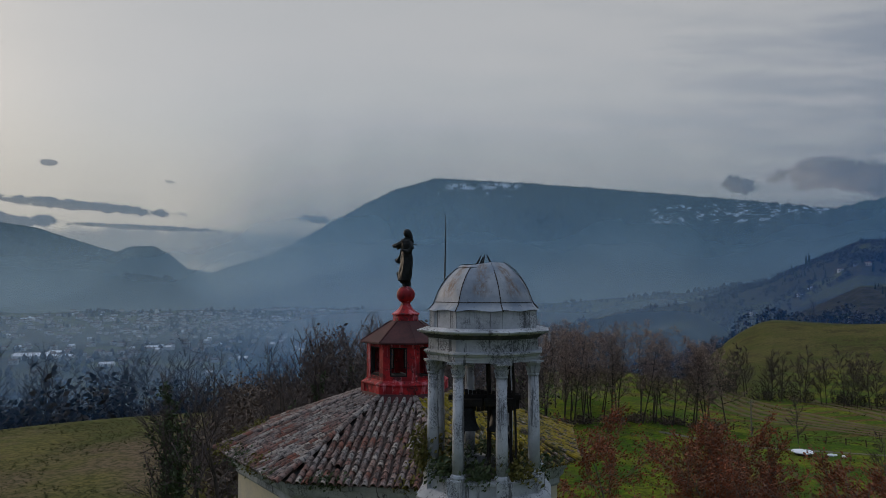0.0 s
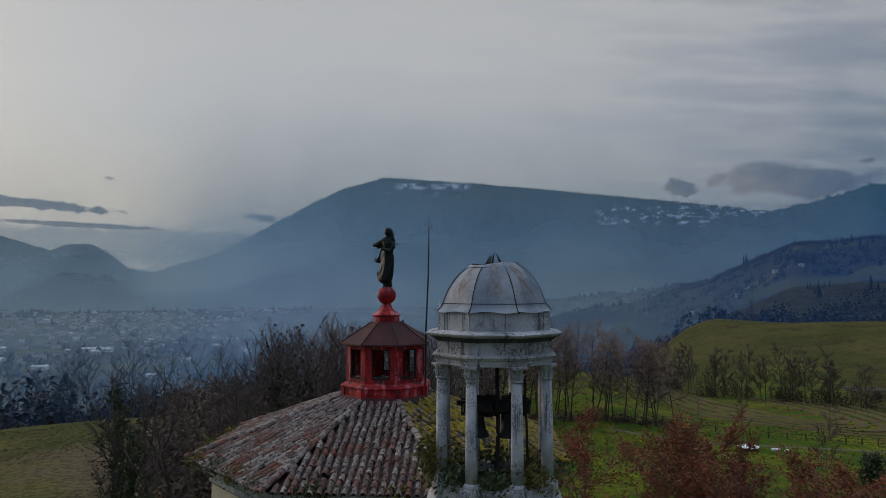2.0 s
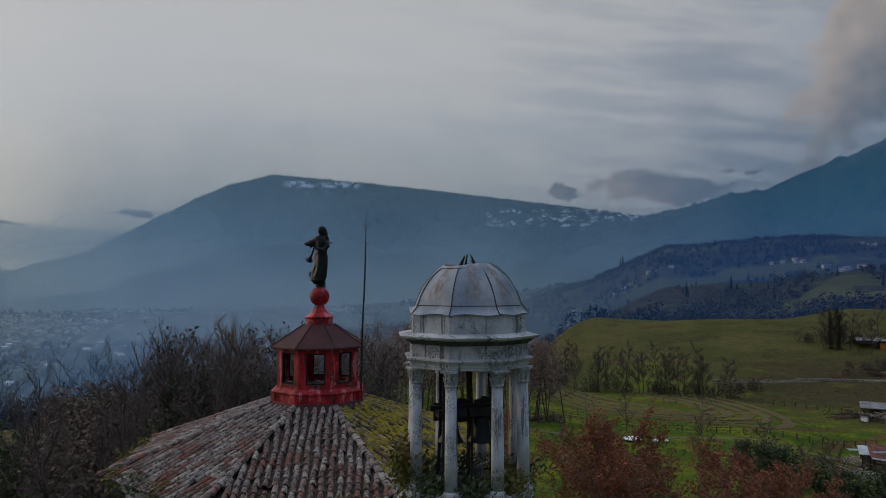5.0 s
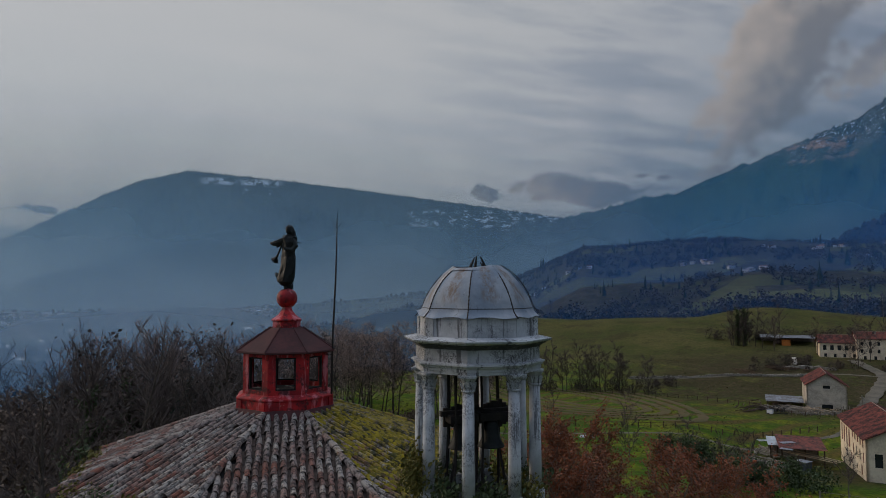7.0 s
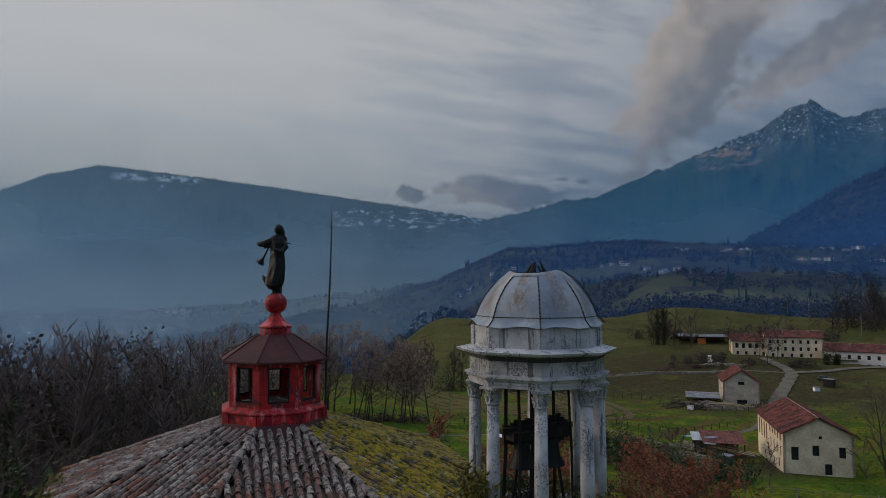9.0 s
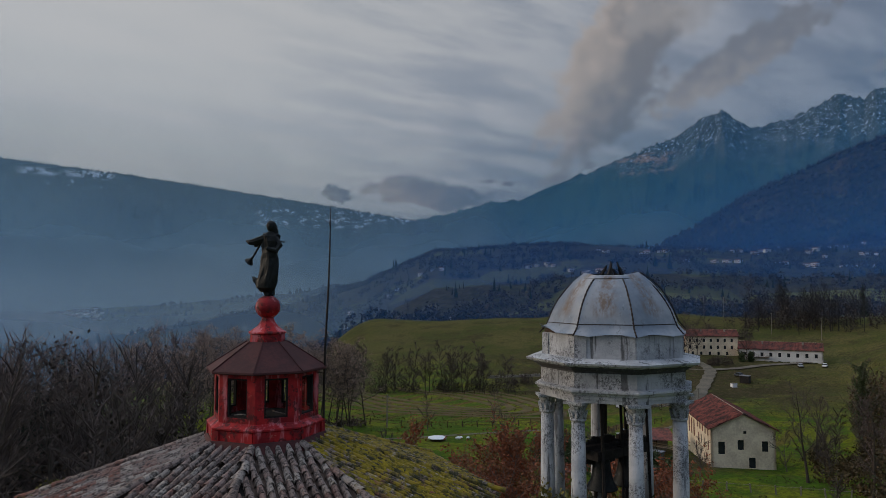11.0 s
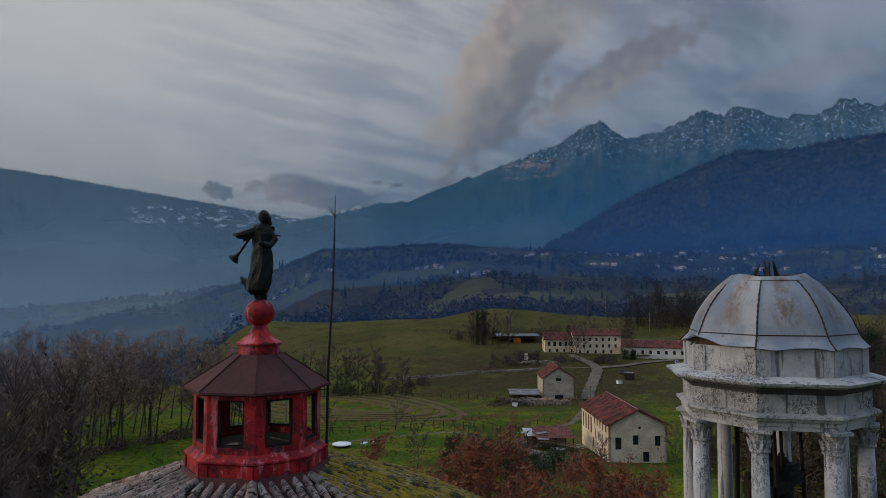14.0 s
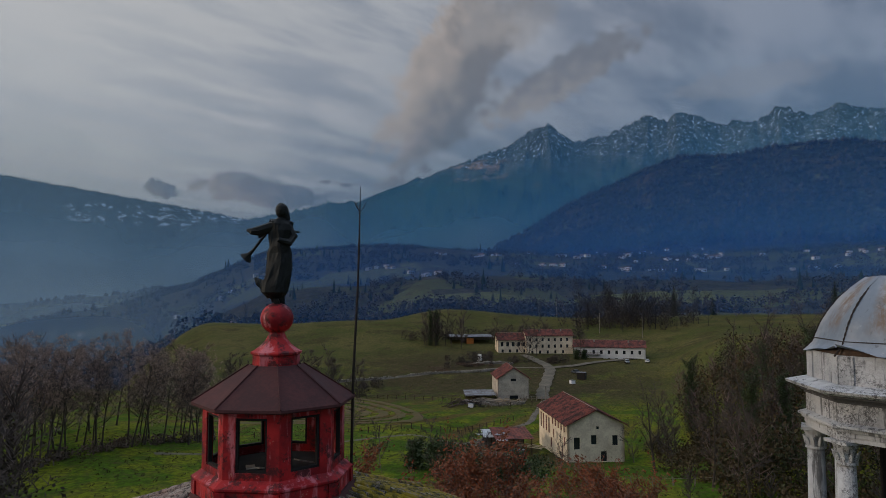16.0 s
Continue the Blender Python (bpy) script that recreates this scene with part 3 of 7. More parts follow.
LEFT_R, LEFT_Z = [0, 60, 110, 130, 170, 260, 420, 700, 1100, 1800, 2600, 3400, 6000], [-4, -6.0, -6.6, -7.4, -22, -55, -95, -135, -150, -128, -88, -62, -40]
MID_R, MID_Z = [0, 60, 100, 150, 210, 260, 340, 500, 800, 1200, 1800, 2600, 3400, 6000], [-4, -8, -9, -9, -10, -16, -40, -80, -130, -146, -128, -88, -62, -40]
RIGHT_R, RIGHT_Z = [0, 60, 122, 150, 190, 240, 300, 400, 470, 620, 900, 1500, 1900, 6000], [-4, -8, -11.4, -13.5, -17, -20, -15, -2, -6, -32, -6, 112, 118, 60]
EAST_R, EAST_Z = [0, 60, 115, 150, 200, 260, 330, 430, 520, 700, 1000, 1500, 1900, 6000], [-4, -11, -15, -17, -18.5, -17, -11, 3, 0, -12, 30, 105, 118, 60]


def ground_z(x, y):
    """The lie of the land: a church hill over meadows, a deep valley to the north-west, a terrace to the east."""
    x, y = np.asarray(x, float), np.asarray(y, float)
    dx, dy = x, y + 20
    r, az = np.hypot(dx, dy), np.degrees(np.arctan2(dx, dy))
    zl, zm = np.interp(r, LEFT_R, LEFT_Z), np.interp(r, MID_R, MID_Z)
    zr, ze = np.interp(r, RIGHT_R, RIGHT_Z), np.interp(r, EAST_R, EAST_Z)
    far = bend(r, 450, 900)
    a1, a2 = bend(az, -6, 8), bend(az, 15, 27)
    a2 = a2 + (np.interp(az, [2, 13.5, 20, 26, 29, 32], [0, 0.25, 0.42, 0.66, 0.84, 1.0]) - a2) * far
    a3 = bend(az, 39, 46)
    bank = np.interp(r, [0, 84, 112, 150, 190, 300, 420, 6000], [0, 0, 1.5, 9.5, 15, 12, 0, 0]) * bend(az, 62, 69) * (1 - bend(az, 100, 120))
    z = zl + (zm - zl) * a1
    z = z + (zr - z) * a2
    z = z + (ze - z) * a3 + bank
    z = z + (np.minimum(-6, z) - z) * bend(np.abs(az), 110, 150) * bend(r, 40, 200)
    hill = np.exp(-((np.hypot(x - 1, y + 3) / 26) ** 2))
    z = z + 7.0 * hill
    z = z + 0.6 * np.sin(x / 17 + 1) * np.cos(y / 23) * bend(r, 30, 90)
    z = z + (4 * np.sin(x / 61 + 2 * np.sin(y / 97)) * np.cos(y / 73)) * bend(r, 150, 500)
    z = z + (16 * np.sin(x / 190 + 1.3) * np.cos(y / 230 + 0.4)) * bend(r, 600, 1200) * bend(az, 20, 34)
    return z


def gz(x, y):
    return float(ground_z(x, y))


# ---- ground: one sheet to the horizon ----
def build_ground():
    az = np.concatenate([np.arange(-180, -44, 4.0), np.arange(-44, 96, 0.4), np.arange(96, 180, 4.0)])
    rr = np.concatenate([[0.5, 4, 8], np.geomspace(12, 4900, 190)])
    a, r = np.meshgrid(np.radians(az), rr)
    x, y = r * np.sin(a), r * np.cos(a) - 20
    z = ground_z(x, y)
    n = len(az)
    verts = np.stack([x, y, z], -1).reshape(-1, 3).tolist()
    faces = [(i * n + j, i * n + (j + 1) % n, (i + 1) * n + (j + 1) % n, (i + 1) * n + j) for i in range(len(rr) - 1) for j in range(n)]
    ob = from_arrays("ground", verts, faces, M_GROUND, smooth=True)
    return tagged(ob, "grassy meadows and fields falling away to a wide valley", "ground", kind="structure")


build_ground()


# ---- mountains ----
GROWTH = []                          # places of trees on the nearer mountainsides


def mountain(name, label, material, dist, depth, base, crest, rough, seed, step=0.12, jag=0.0006, trees=(0, 0, 0)):
    """A range seen from the hill: crest is pairs of bearing and height angle; its face falls towards the valley in ribs and gullies."""
    xs = np.array(crest[0::2], float)
    es = np.array(crest[1::2], float)
    az = np.arange(xs[0], xs[-1] + step / 2, step)
    rows = 44
    verts, faces = [], []
    el = np.interp(az, xs, es)
    kernel = np.ones(3) / 3
    el = np.convolve(np.pad(el, 1, mode="edge"), kernel, "valid")
    for i in range(rows):
        t = i / (rows - 1)
        for j, a in enumerate(az):
            top = 16 + dist * math.tan(radians(el[j]))
            h = t ** 1.25
            ar = radians(a)
            d = dist - depth * (1 - t)
            p = Vector((a * 0.55 + seed, t * 5.0, seed))
            rib = noise.fractal(p, 0.9, 2.1, 6) * rough
            fine = noise.fractal(p * 5.5, 0.8, 2.0, 5) * rough * 0.22
            d2 = d + (rib * 1.6 + fine) * (1 - t * t) * 2.0
            if i == rows - 1:
                top += jag * dist * noise.fractal(Vector((a * 2.2, seed, 0)), 0.7, 2.2, 6)
            z = base + (top - base) * h + (rib * 0.5 + fine) * math.sin(math.pi * min(1, t * 1.02)) + (fine * 0.18 if i == rows - 1 else 0)
            verts.append((d2 * math.sin(ar), d2 * math.cos(ar) - 20, z))
    n = len(az)
    # the far side drops behind the crest
    for j, a in enumerate(az):
        ar = radians(a)
        verts.append(((dist + 60) * math.sin(ar), (dist + 60) * math.cos(ar) - 20, base - 200))
    for i in range(rows):
        for j in range(n - 1):
            faces.append((i * n + j, i * n + j + 1, (i + 1) * n + j + 1, (i + 1) * n + j))
    ob = from_arrays(name, verts, faces, material, smooth=True)
    pick = random.Random(int(seed * 10))
    for _ in range(trees[0]):
        i, j = int(rows * pick.uniform(trees[1], 1.0) - 0.01), pick.randrange(n)
        x, y, z = verts[i * n + j]
        GROWTH.append((x + pick.gauss(0, 5), y, z - 3, pick.uniform(0.6, 1.3) * trees[2]))
    for j in range(0, n if trees[0] else 0):
        if pick.random() < 0.75:
            x, y, z = verts[(rows - 1) * n + j]
            GROWTH.append((x, y, z - 3, pick.uniform(0.5, 1.2) * trees[2]))
    return tagged(ob, label, "mountain", kind="structure")


M_MT = make_rock_forest("wooded_mountain", (0.022, 0.026, 0.024), (0.06, 0.06, 0.05), 1500, 2600, 0.010, 0.572, ((0.5, 2.8, 655, 700, 0.012, 0.42), (3.5, 6.4, 660, 705, 0.014, 0.46), (-5, 9, 560, 640, 0.020, 0.62), (17.5, 26.5, 395, 520, 0.018, 0.535), (24, 31, 440, 560, 0.02, 0.54), (9, 30, 330, 420, 0.02, 0.625)))
M_MTR = make_rock_forest("rocky_mountain", (0.018, 0.030, 0.022), (0.085, 0.105, 0.105), 760, 800, 0.050, 0.570, turf=(46.5, 51, 700, 920))
M_MTW = make_rock_forest("wooded_hill", (0.011, 0.013, 0.012), (0.08, 0.07, 0.05), 2500, 2500, glades=0.6)
mountain("backdrop_range_west", "far wooded range fading into valley haze", M_MT, 4700, 700, -170,
         (-60, 5, -45, 5.2, -36, 4.9, -33.5, 4.73, -31.4, 4.49, -28.85, 3.66, -26.2, 2.87, -23.8, 2.03, -19, 1.3, -14, 1.0), 60, 3.1)
mountain("backdrop_round_hill", "round wooded hill standing in the valley haze", M_MT, 3900, 500, -170,
         (-36, -1.3, -33.3, -1.09, -31.3, -0.92, -29.15, 0.51, -26.94, 2.34, -25.0, 3.29, -23.4, 3.36, -22.2, 2.72, -20.9, 1.61, -19.95, 0.62, -18.7, -0.65, -17, -2), 30, 7.7)
mountain("backdrop_long_mountain", "long wooded mountain with snow patches near its flat crest", M_MT, 4400, 1300, -170,
         (-24, -2, -22.1, -1.06, -19.83, 0.57, -17.9, 1.71, -14.36, 2.7, -10.7, 4.84, -6.94, 7.01, -4.06, 8.41, -0.67, 9.37, 4.65, 9.07, 10.36, 8.59, 14.96, 8.09, 19.37, 7.52,
          23.55, 6.97, 27.48, 6.38, 30.4, 5.9, 32.3, 5.67, 36, 5.3, 42, 5.0), 85, 1.3, trees=(1200, 0.6, 0.95))
mountain("backdrop_snow_peak", "small snow-dusted peak behind a wooded shoulder", M_MTR, 4750, 500, 0,
         (36, 6, 39.8, 7.7, 41.64, 8.55, 43.45, 9.15, 44.57, 9.77, 45.66, 9.34, 47.35, 8.47, 50, 7), 40, 5.5)
mountain("backdrop_rocky_range", "rocky mountain range with snow-streaked jagged peaks", M_MTR, 4550, 1500, -60,
         (22, 1.5, 25.5, 3.43, 28.88, 5.33, 31.3, 6.12, 33.7, 6.55, 37, 7.46, 40.7, 7.66, 43, 8.49, 46.1, 10.12, 49.5, 11.4, 52.4, 12.32, 54, 13.48, 55.75, 14.0, 57.2, 12.87, 57.9, 12.45,
          60.6, 12.95, 63.9, 14.28, 65.4, 13.69, 66.1, 14.31, 68, 13.82, 69.27, 13.05, 70.5, 13.23, 72.1, 13.1, 73.74, 14.12, 75.1, 13.46, 76, 13.13, 77.7, 13.83, 79.25, 13.08, 84, 12.6, 92, 12, 102, 11), 90, 9.2, 0.07, 0.0045)
mountain("backdrop_wooded_hill", "steep dark wooded hill above scattered villages", M_MTW, 2500, 900, 40,
         (46, 1.5, 49, 2.6, 51.4, 3.97, 53.8, 5.13, 57.1, 7.19, 60.8, 8.7, 63.6, 9.93, 66.2, 10.8, 70, 10.59, 73.6, 11.03, 76.3, 11.04, 78.1, 11.03, 80.5, 10.54, 90, 10, 102, 9), 30, 4.4, trees=(4600, 0.12, 1.3))


# ---- valley haze: thin tinted sheets standing in for it at growing distance ----
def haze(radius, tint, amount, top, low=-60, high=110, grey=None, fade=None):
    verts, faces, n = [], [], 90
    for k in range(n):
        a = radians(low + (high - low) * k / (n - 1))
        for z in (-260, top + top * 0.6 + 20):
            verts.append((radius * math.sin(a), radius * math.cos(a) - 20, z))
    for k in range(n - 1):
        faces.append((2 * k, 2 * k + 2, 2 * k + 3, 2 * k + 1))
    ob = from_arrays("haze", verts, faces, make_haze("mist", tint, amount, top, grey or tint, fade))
    return tagged(ob, "tinted translucent sheet standing in for blue valley haze", "mist", kind="structure")


# haze colours, put into the sheets as tint
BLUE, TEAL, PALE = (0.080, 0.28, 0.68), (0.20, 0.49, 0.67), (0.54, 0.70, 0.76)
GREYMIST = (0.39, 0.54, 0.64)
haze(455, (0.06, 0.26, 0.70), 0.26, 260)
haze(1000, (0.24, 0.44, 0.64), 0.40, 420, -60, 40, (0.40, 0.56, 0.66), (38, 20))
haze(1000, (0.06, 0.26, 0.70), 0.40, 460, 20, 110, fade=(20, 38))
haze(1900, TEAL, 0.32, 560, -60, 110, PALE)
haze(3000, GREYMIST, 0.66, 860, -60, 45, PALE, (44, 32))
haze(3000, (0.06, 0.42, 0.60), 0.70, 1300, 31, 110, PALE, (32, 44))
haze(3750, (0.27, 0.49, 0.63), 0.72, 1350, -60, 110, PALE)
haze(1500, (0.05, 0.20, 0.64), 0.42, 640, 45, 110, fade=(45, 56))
# an added sheet tints the woods blue like haze, on the valley's side only
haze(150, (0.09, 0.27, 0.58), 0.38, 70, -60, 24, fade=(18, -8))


# ---- church: octagon with a tiled roof ----
OCT = radians(15.0)                  # bearing of one corner
EAVE_R, EAVE_Z, TOP_R, TOP_Z = 6.58, 10.38, 1.72, 12.02
SLOPE = math.atan2(TOP_Z - EAVE_Z, (EAVE_R - TOP_R) * math.cos(math.pi / 8))
church = tagged(empty("church", 0, 0, 0), "octagonal cream plastered church with an old clay tile roof", "church")


def build_church_body():
    bm = bmesh.new()
    lathe(bm, [(6.05, -6), (6.05, 9.5)], 8, OCT)
    part("wall", bm, M_CREAM, church)
    bm = bmesh.new()
    lathe(bm, [(6.05, 9.45), (6.14, 9.55), (6.14, 9.72), (6.26, 9.84), (6.32, 10.02), (6.40, 10.08), (6.40, 10.20), (5.7, 10.20)], 8, OCT)
    part("cornice", bm, M_STUCCO, church, "weathered pale stone eaves cornice")
    bm = bmesh.new()
    lathe(bm, [(EAVE_R - 0.12, EAVE_Z - 0.14), (EAVE_R - 0.02, EAVE_Z - 0.05), (TOP_R - 0.3, TOP_Z + 0.08), (TOP_R - 0.3, TOP_Z - 0.5)], 8, OCT)
    return part("roof", bm, M_DARK, church, "dark boarding under the roof tiles")


roof = build_church_body()


def tile_shape(width0, width1, length, sides=5, thick=0.014, sag=1.0):
    """A half-round clay tile lying along -y, crown up; wide at its lower end. Vertices and faces."""
    verts, faces = [], []
    for y, w in ((0.0, width0), (-length, width1)):
        for r in (w / 2, w / 2 - thick):
            for k in range(sides + 1):
                a = math.pi * k / sides
                verts.append((r * math.cos(a), y, r * math.sin(a) * sag))
    n = sides + 1
    for k in range(sides):
        faces += [(k, k + 1, 2 * n + k + 1, 2 * n + k), (n + k, 3 * n + k, 3 * n + k + 1, n + k + 1), (2 * n + k, 2 * n + k + 1, 3 * n + k + 1, 3 * n + k)]
    return verts, faces


def face_frame(k):
    """The frame of the roof's slope k: x across, -y down the slope, z out of it; origin at the axis, at the height of the top edge."""
    a = OCT + math.pi / 8 + k * math.pi / 4
    return Matrix.Translation((0, 0, 0)) @ Matrix.Rotation(a + math.pi / 2, 4, "Z")


def tile_places(k):
    """Poses of the cover tiles of slope k, in courses from the top down."""
    rnd = random.Random(100 + k)
    fr = face_frame(k)
    ap, step = math.cos(math.pi / 8), 0.25
    rows = int((EAVE_R - TOP_R) * ap / math.cos(SLOPE) / 0.31)
    for i in range(rows + 1):
        s = i * 0.31
        r = TOP_R * ap + s * math.cos(SLOPE)
        half = (r + 0.10) * math.tan(math.pi / 8) - 0.05
        z = TOP_Z - s * math.sin(SLOPE)
        cols = int(half / step + 0.5)
        for c in range(-cols, cols + 1):
            u = c * step + 0.02 * math.sin(i * 0.8 + c) + rnd.uniform(-0.012, 0.012)
            if abs(u) > half:
                continue
            m = fr @ Matrix.Translation((u, -r, z + 0.035 + rnd.uniform(0, 0.012))) @ Matrix.Rotation(SLOPE + rnd.uniform(-0.02, 0.03), 4, "X") @ Matrix.Rotation(rnd.gauss(0, 0.035), 4, "Z")
            yield m, rnd.random()


def build_roof_tiles():
    up, fc = tile_shape(0.145, 0.195, 0.42, 5, 0.016, 1.2)
    verts, faces, dv, df = [], [], [], []
    lo_v, lo_f = tile_shape(0.22, 0.18, 0.40, 3)
    singles = []
    for k in range(8):
        for m, q in tile_places(k):
            if q < 0.012:
                continue
            if k == FRONT_FACE and len(singles) < 300:
                singles.append(m)
            else:
                b = len(verts)
                verts += [tuple(m @ Vector(v)) for v in up]
                faces += [tuple(b + i for i in f) for f in fc]
            # the channel tile beside it, hollow side up
            w = m @ Matrix.Translation((0.125, 0.05, 0.03)) @ Matrix.Rotation(math.pi, 4, "Y")
            b = len(dv)
            dv += [tuple(w @ Vector(v)) for v in lo_v]
            df += [tuple(b + i for i in f) for f in lo_f]
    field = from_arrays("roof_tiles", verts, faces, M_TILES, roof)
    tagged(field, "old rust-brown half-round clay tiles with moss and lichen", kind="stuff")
    tagged(from_arrays("channel_tiles", dv, df, M_CHANNEL, roof), "hollow tiles darkened with painted shade between the cover tiles", kind="stuff")
    shared = None
    for m in singles:
        if shared is None:
            ob = from_arrays("tile", up, fc, M_TILE, roof)
            shared = ob.data
        else:
            ob = new("tile", shared)
            ob.parent = roof
        ob.matrix_basis = m
    # ridge tiles along the hips, bedded in pale mortar
    big, bf = tile_shape(0.20, 0.25, 0.44, 6)
    me = None
    for k in range(8):
        a = OCT + k * math.pi / 4
        rnd = random.Random(k)
        fall = math.atan2(TOP_Z - EAVE_Z, EAVE_R - TOP_R)
        n = int((EAVE_R - TOP_R) / math.cos(fall) / 0.36)
        for i in range(n + 1):
            s = i * 0.36
            r = TOP_R + s * math.cos(fall)
            m = Matrix.Rotation(a + math.pi / 2, 4, "Z") @ Matrix.Translation((rnd.gauss(0, 0.015), -r, TOP_Z - s * math.sin(fall) + 0.09)) @ Matrix.Rotation(fall + rnd.gauss(0, 0.02), 4, "X") @ Matrix.Rotation(rnd.gauss(0, 0.05), 4, "Z")
            if me is None:
                ob = from_arrays("ridge_tile", big, bf, M_TILE, roof)
                me = ob.data
            else:
                ob = new("ridge_tile", me)
                ob.parent = roof
            ob.matrix_basis = m


FRONT_FACE = 5                       # the slope that the walk looks down on most


# ---- red lantern on the roof ----
def build_lantern():
    top = tagged(empty("roof_lantern", 0, 0, 12.0), "octagonal red-painted roof lantern with flaking paint", "lantern")
    bm = bmesh.new()
    lathe(bm, [(1.95, -0.06), (1.86, 0.02), (1.70, 0.20), (1.66, 0.20)], 8, OCT, cap=False)
    part("flashing", bm, M_ROOFRED, top, "dark red flared metal flashing")
    bm = bmesh.new()
    lathe(bm, [(1.66, 0.15), (1.66, 0.46), (1.70, 0.50), (1.70, 0.54), (1.56, 0.62), (1.50, 0.66), (1.30, 0.66), (1.30, 0.15)], 8, OCT, cap=False)
    part("plinth", bm, M_RED, top)
    for k in range(8):
        # a low block stands out at each corner of the plinth
        a = OCT + k * math.pi / 4
        bm = bmesh.new()
        for d in (-1, 1):
            m = Matrix.Rotation(a + d * math.pi / 8 - math.pi / 2, 4, "Z") @ Matrix.Translation((0, 1.66 * math.cos(math.pi / 8), 0))
            e = 1.66 * math.sin(math.pi / 8) * d
            x0, x1 = sorted((e, e - d * 0.20))
            box(bm, x0, x1, -0.08, 0.035, 0.16, 0.47, m)
        part("corner_block", bm, M_RED, top)
    R, z0, z1 = 1.49, 0.62, 2.02
    w0, w1 = 0.80, 1.86
    for k in range(8):
        a = OCT + k * math.pi / 4
        # corner pier: two half-widths of wall meeting at the corner
        bm = bmesh.new()
        side = 2 * R * math.sin(math.pi / 8)
        half = 0.25
        for d in (-1, 1):
            n = a + d * math.pi / 8
            m = Matrix.Rotation(n - math.pi / 2, 4, "Z") @ Matrix.Translation((0, R * math.cos(math.pi / 8), 0))
            e = -d * side / 2
            x0, x1 = sorted((-e, -e - (1 if -e > 0 else -1) * half))
            box(bm, x0, x1, -0.13, 0.0, z0, z1, m)
        part("pier", bm, M_RED, top)
        # wall under and over each opening
        n = a + math.pi / 8
        m = Matrix.Rotation(n - math.pi / 2, 4, "Z") @ Matrix.Translation((0, R * math.cos(math.pi / 8), 0))
        hw = side / 2 - half
        bm = bmesh.new()
        box(bm, -hw, hw, -0.13, -0.004, z0, w0, m)
        part("sill_panel", bm, M_RED, top)
        bm = bmesh.new()
        box(bm, -hw, hw, -0.13, -0.004, w1, z1, m)
        part("head_panel", bm, M_RED, top)
        win = bmesh.new()
        for q in ((-hw, -hw + 0.045, w0, w1), (hw - 0.045, hw, w0, w1), (-hw + 0.045, hw - 0.045, w0, w0 + 0.05), (-hw + 0.045, hw - 0.045, w1 - 0.05, w1)):
            box(win, q[0], q[1], -0.11, -0.03, q[2], q[3], m)
        part("window_frame", win, M_DARK, top, "black empty window frame")
    bm = bmesh.new()
    lathe(bm, [(1.48, 1.98), (1.54, 2.00), (1.71, 1.98), (1.73, 2.00), (1.72, 2.05), (0.58, 2.78), (0.55, 2.78)], 8, OCT, cap=False)
    part("roof", bm, M_ROOFRED, top, "dark red-brown sheet metal roof")
    for k in range(8):
        a = OCT + k * math.pi / 4
        bm = bmesh.new()
        tube(bm, [(1.72 * math.cos(a), 1.72 * math.sin(a), 2.06), (0.58 * math.cos(a), 0.58 * math.sin(a), 2.79)], [0.022, 0.022], 4)
        part("seam", bm, M_ROOFRED, top)
    bm = bmesh.new()
    lathe(bm, [(0.50, 2.72), (0.50, 2.98), (0.545, 3.01), (0.545, 3.05), (0.47, 3.09), (0.32, 3.20), (0.21, 3.34), (0.165, 3.46), (0.16, 3.50)], 8, OCT)
    part("neck", bm, M_RED, top, "red flared octagonal neck")
    bm = bmesh.new()
    lathe(bm, [(0.02 + 0.335 * math.sin(math.pi * i / 12), 3.765 - 0.335 * math.cos(math.pi * i / 12)) for i in range(13)], 24)
    part("ball", bm, M_RED, top, "round red ball finial", smooth=True)
    # inner floor under the rubble, near-black so its colour holds the shade
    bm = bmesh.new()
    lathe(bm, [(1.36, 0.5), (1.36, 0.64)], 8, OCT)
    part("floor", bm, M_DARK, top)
    # boards that fell in, lying on the floor and against the openings
    for deg, r, ln, rz, tilt in ((230, 0.95, 0.42, 20, 14), (250, 1.05, 0.34, -30, 22), (205, 0.9, 0.5, 60, 10), (285, 0.98, 0.4, 5, 18)):
        bm = bmesh.new()
        q = Matrix.Translation((r * math.cos(radians(deg)), r * math.sin(radians(deg)), 0.80)) @ Matrix.Rotation(radians(rz), 4, "Z") @ Matrix.Rotation(radians(tilt), 4, "Y")
        box(bm, -ln, ln, -0.09, 0.09, -0.012, 0.012, q)
        part("broken_board", bm, M_GREYWOOD, top, "pale broken board lying inside the lantern")
    return top


build_lantern()


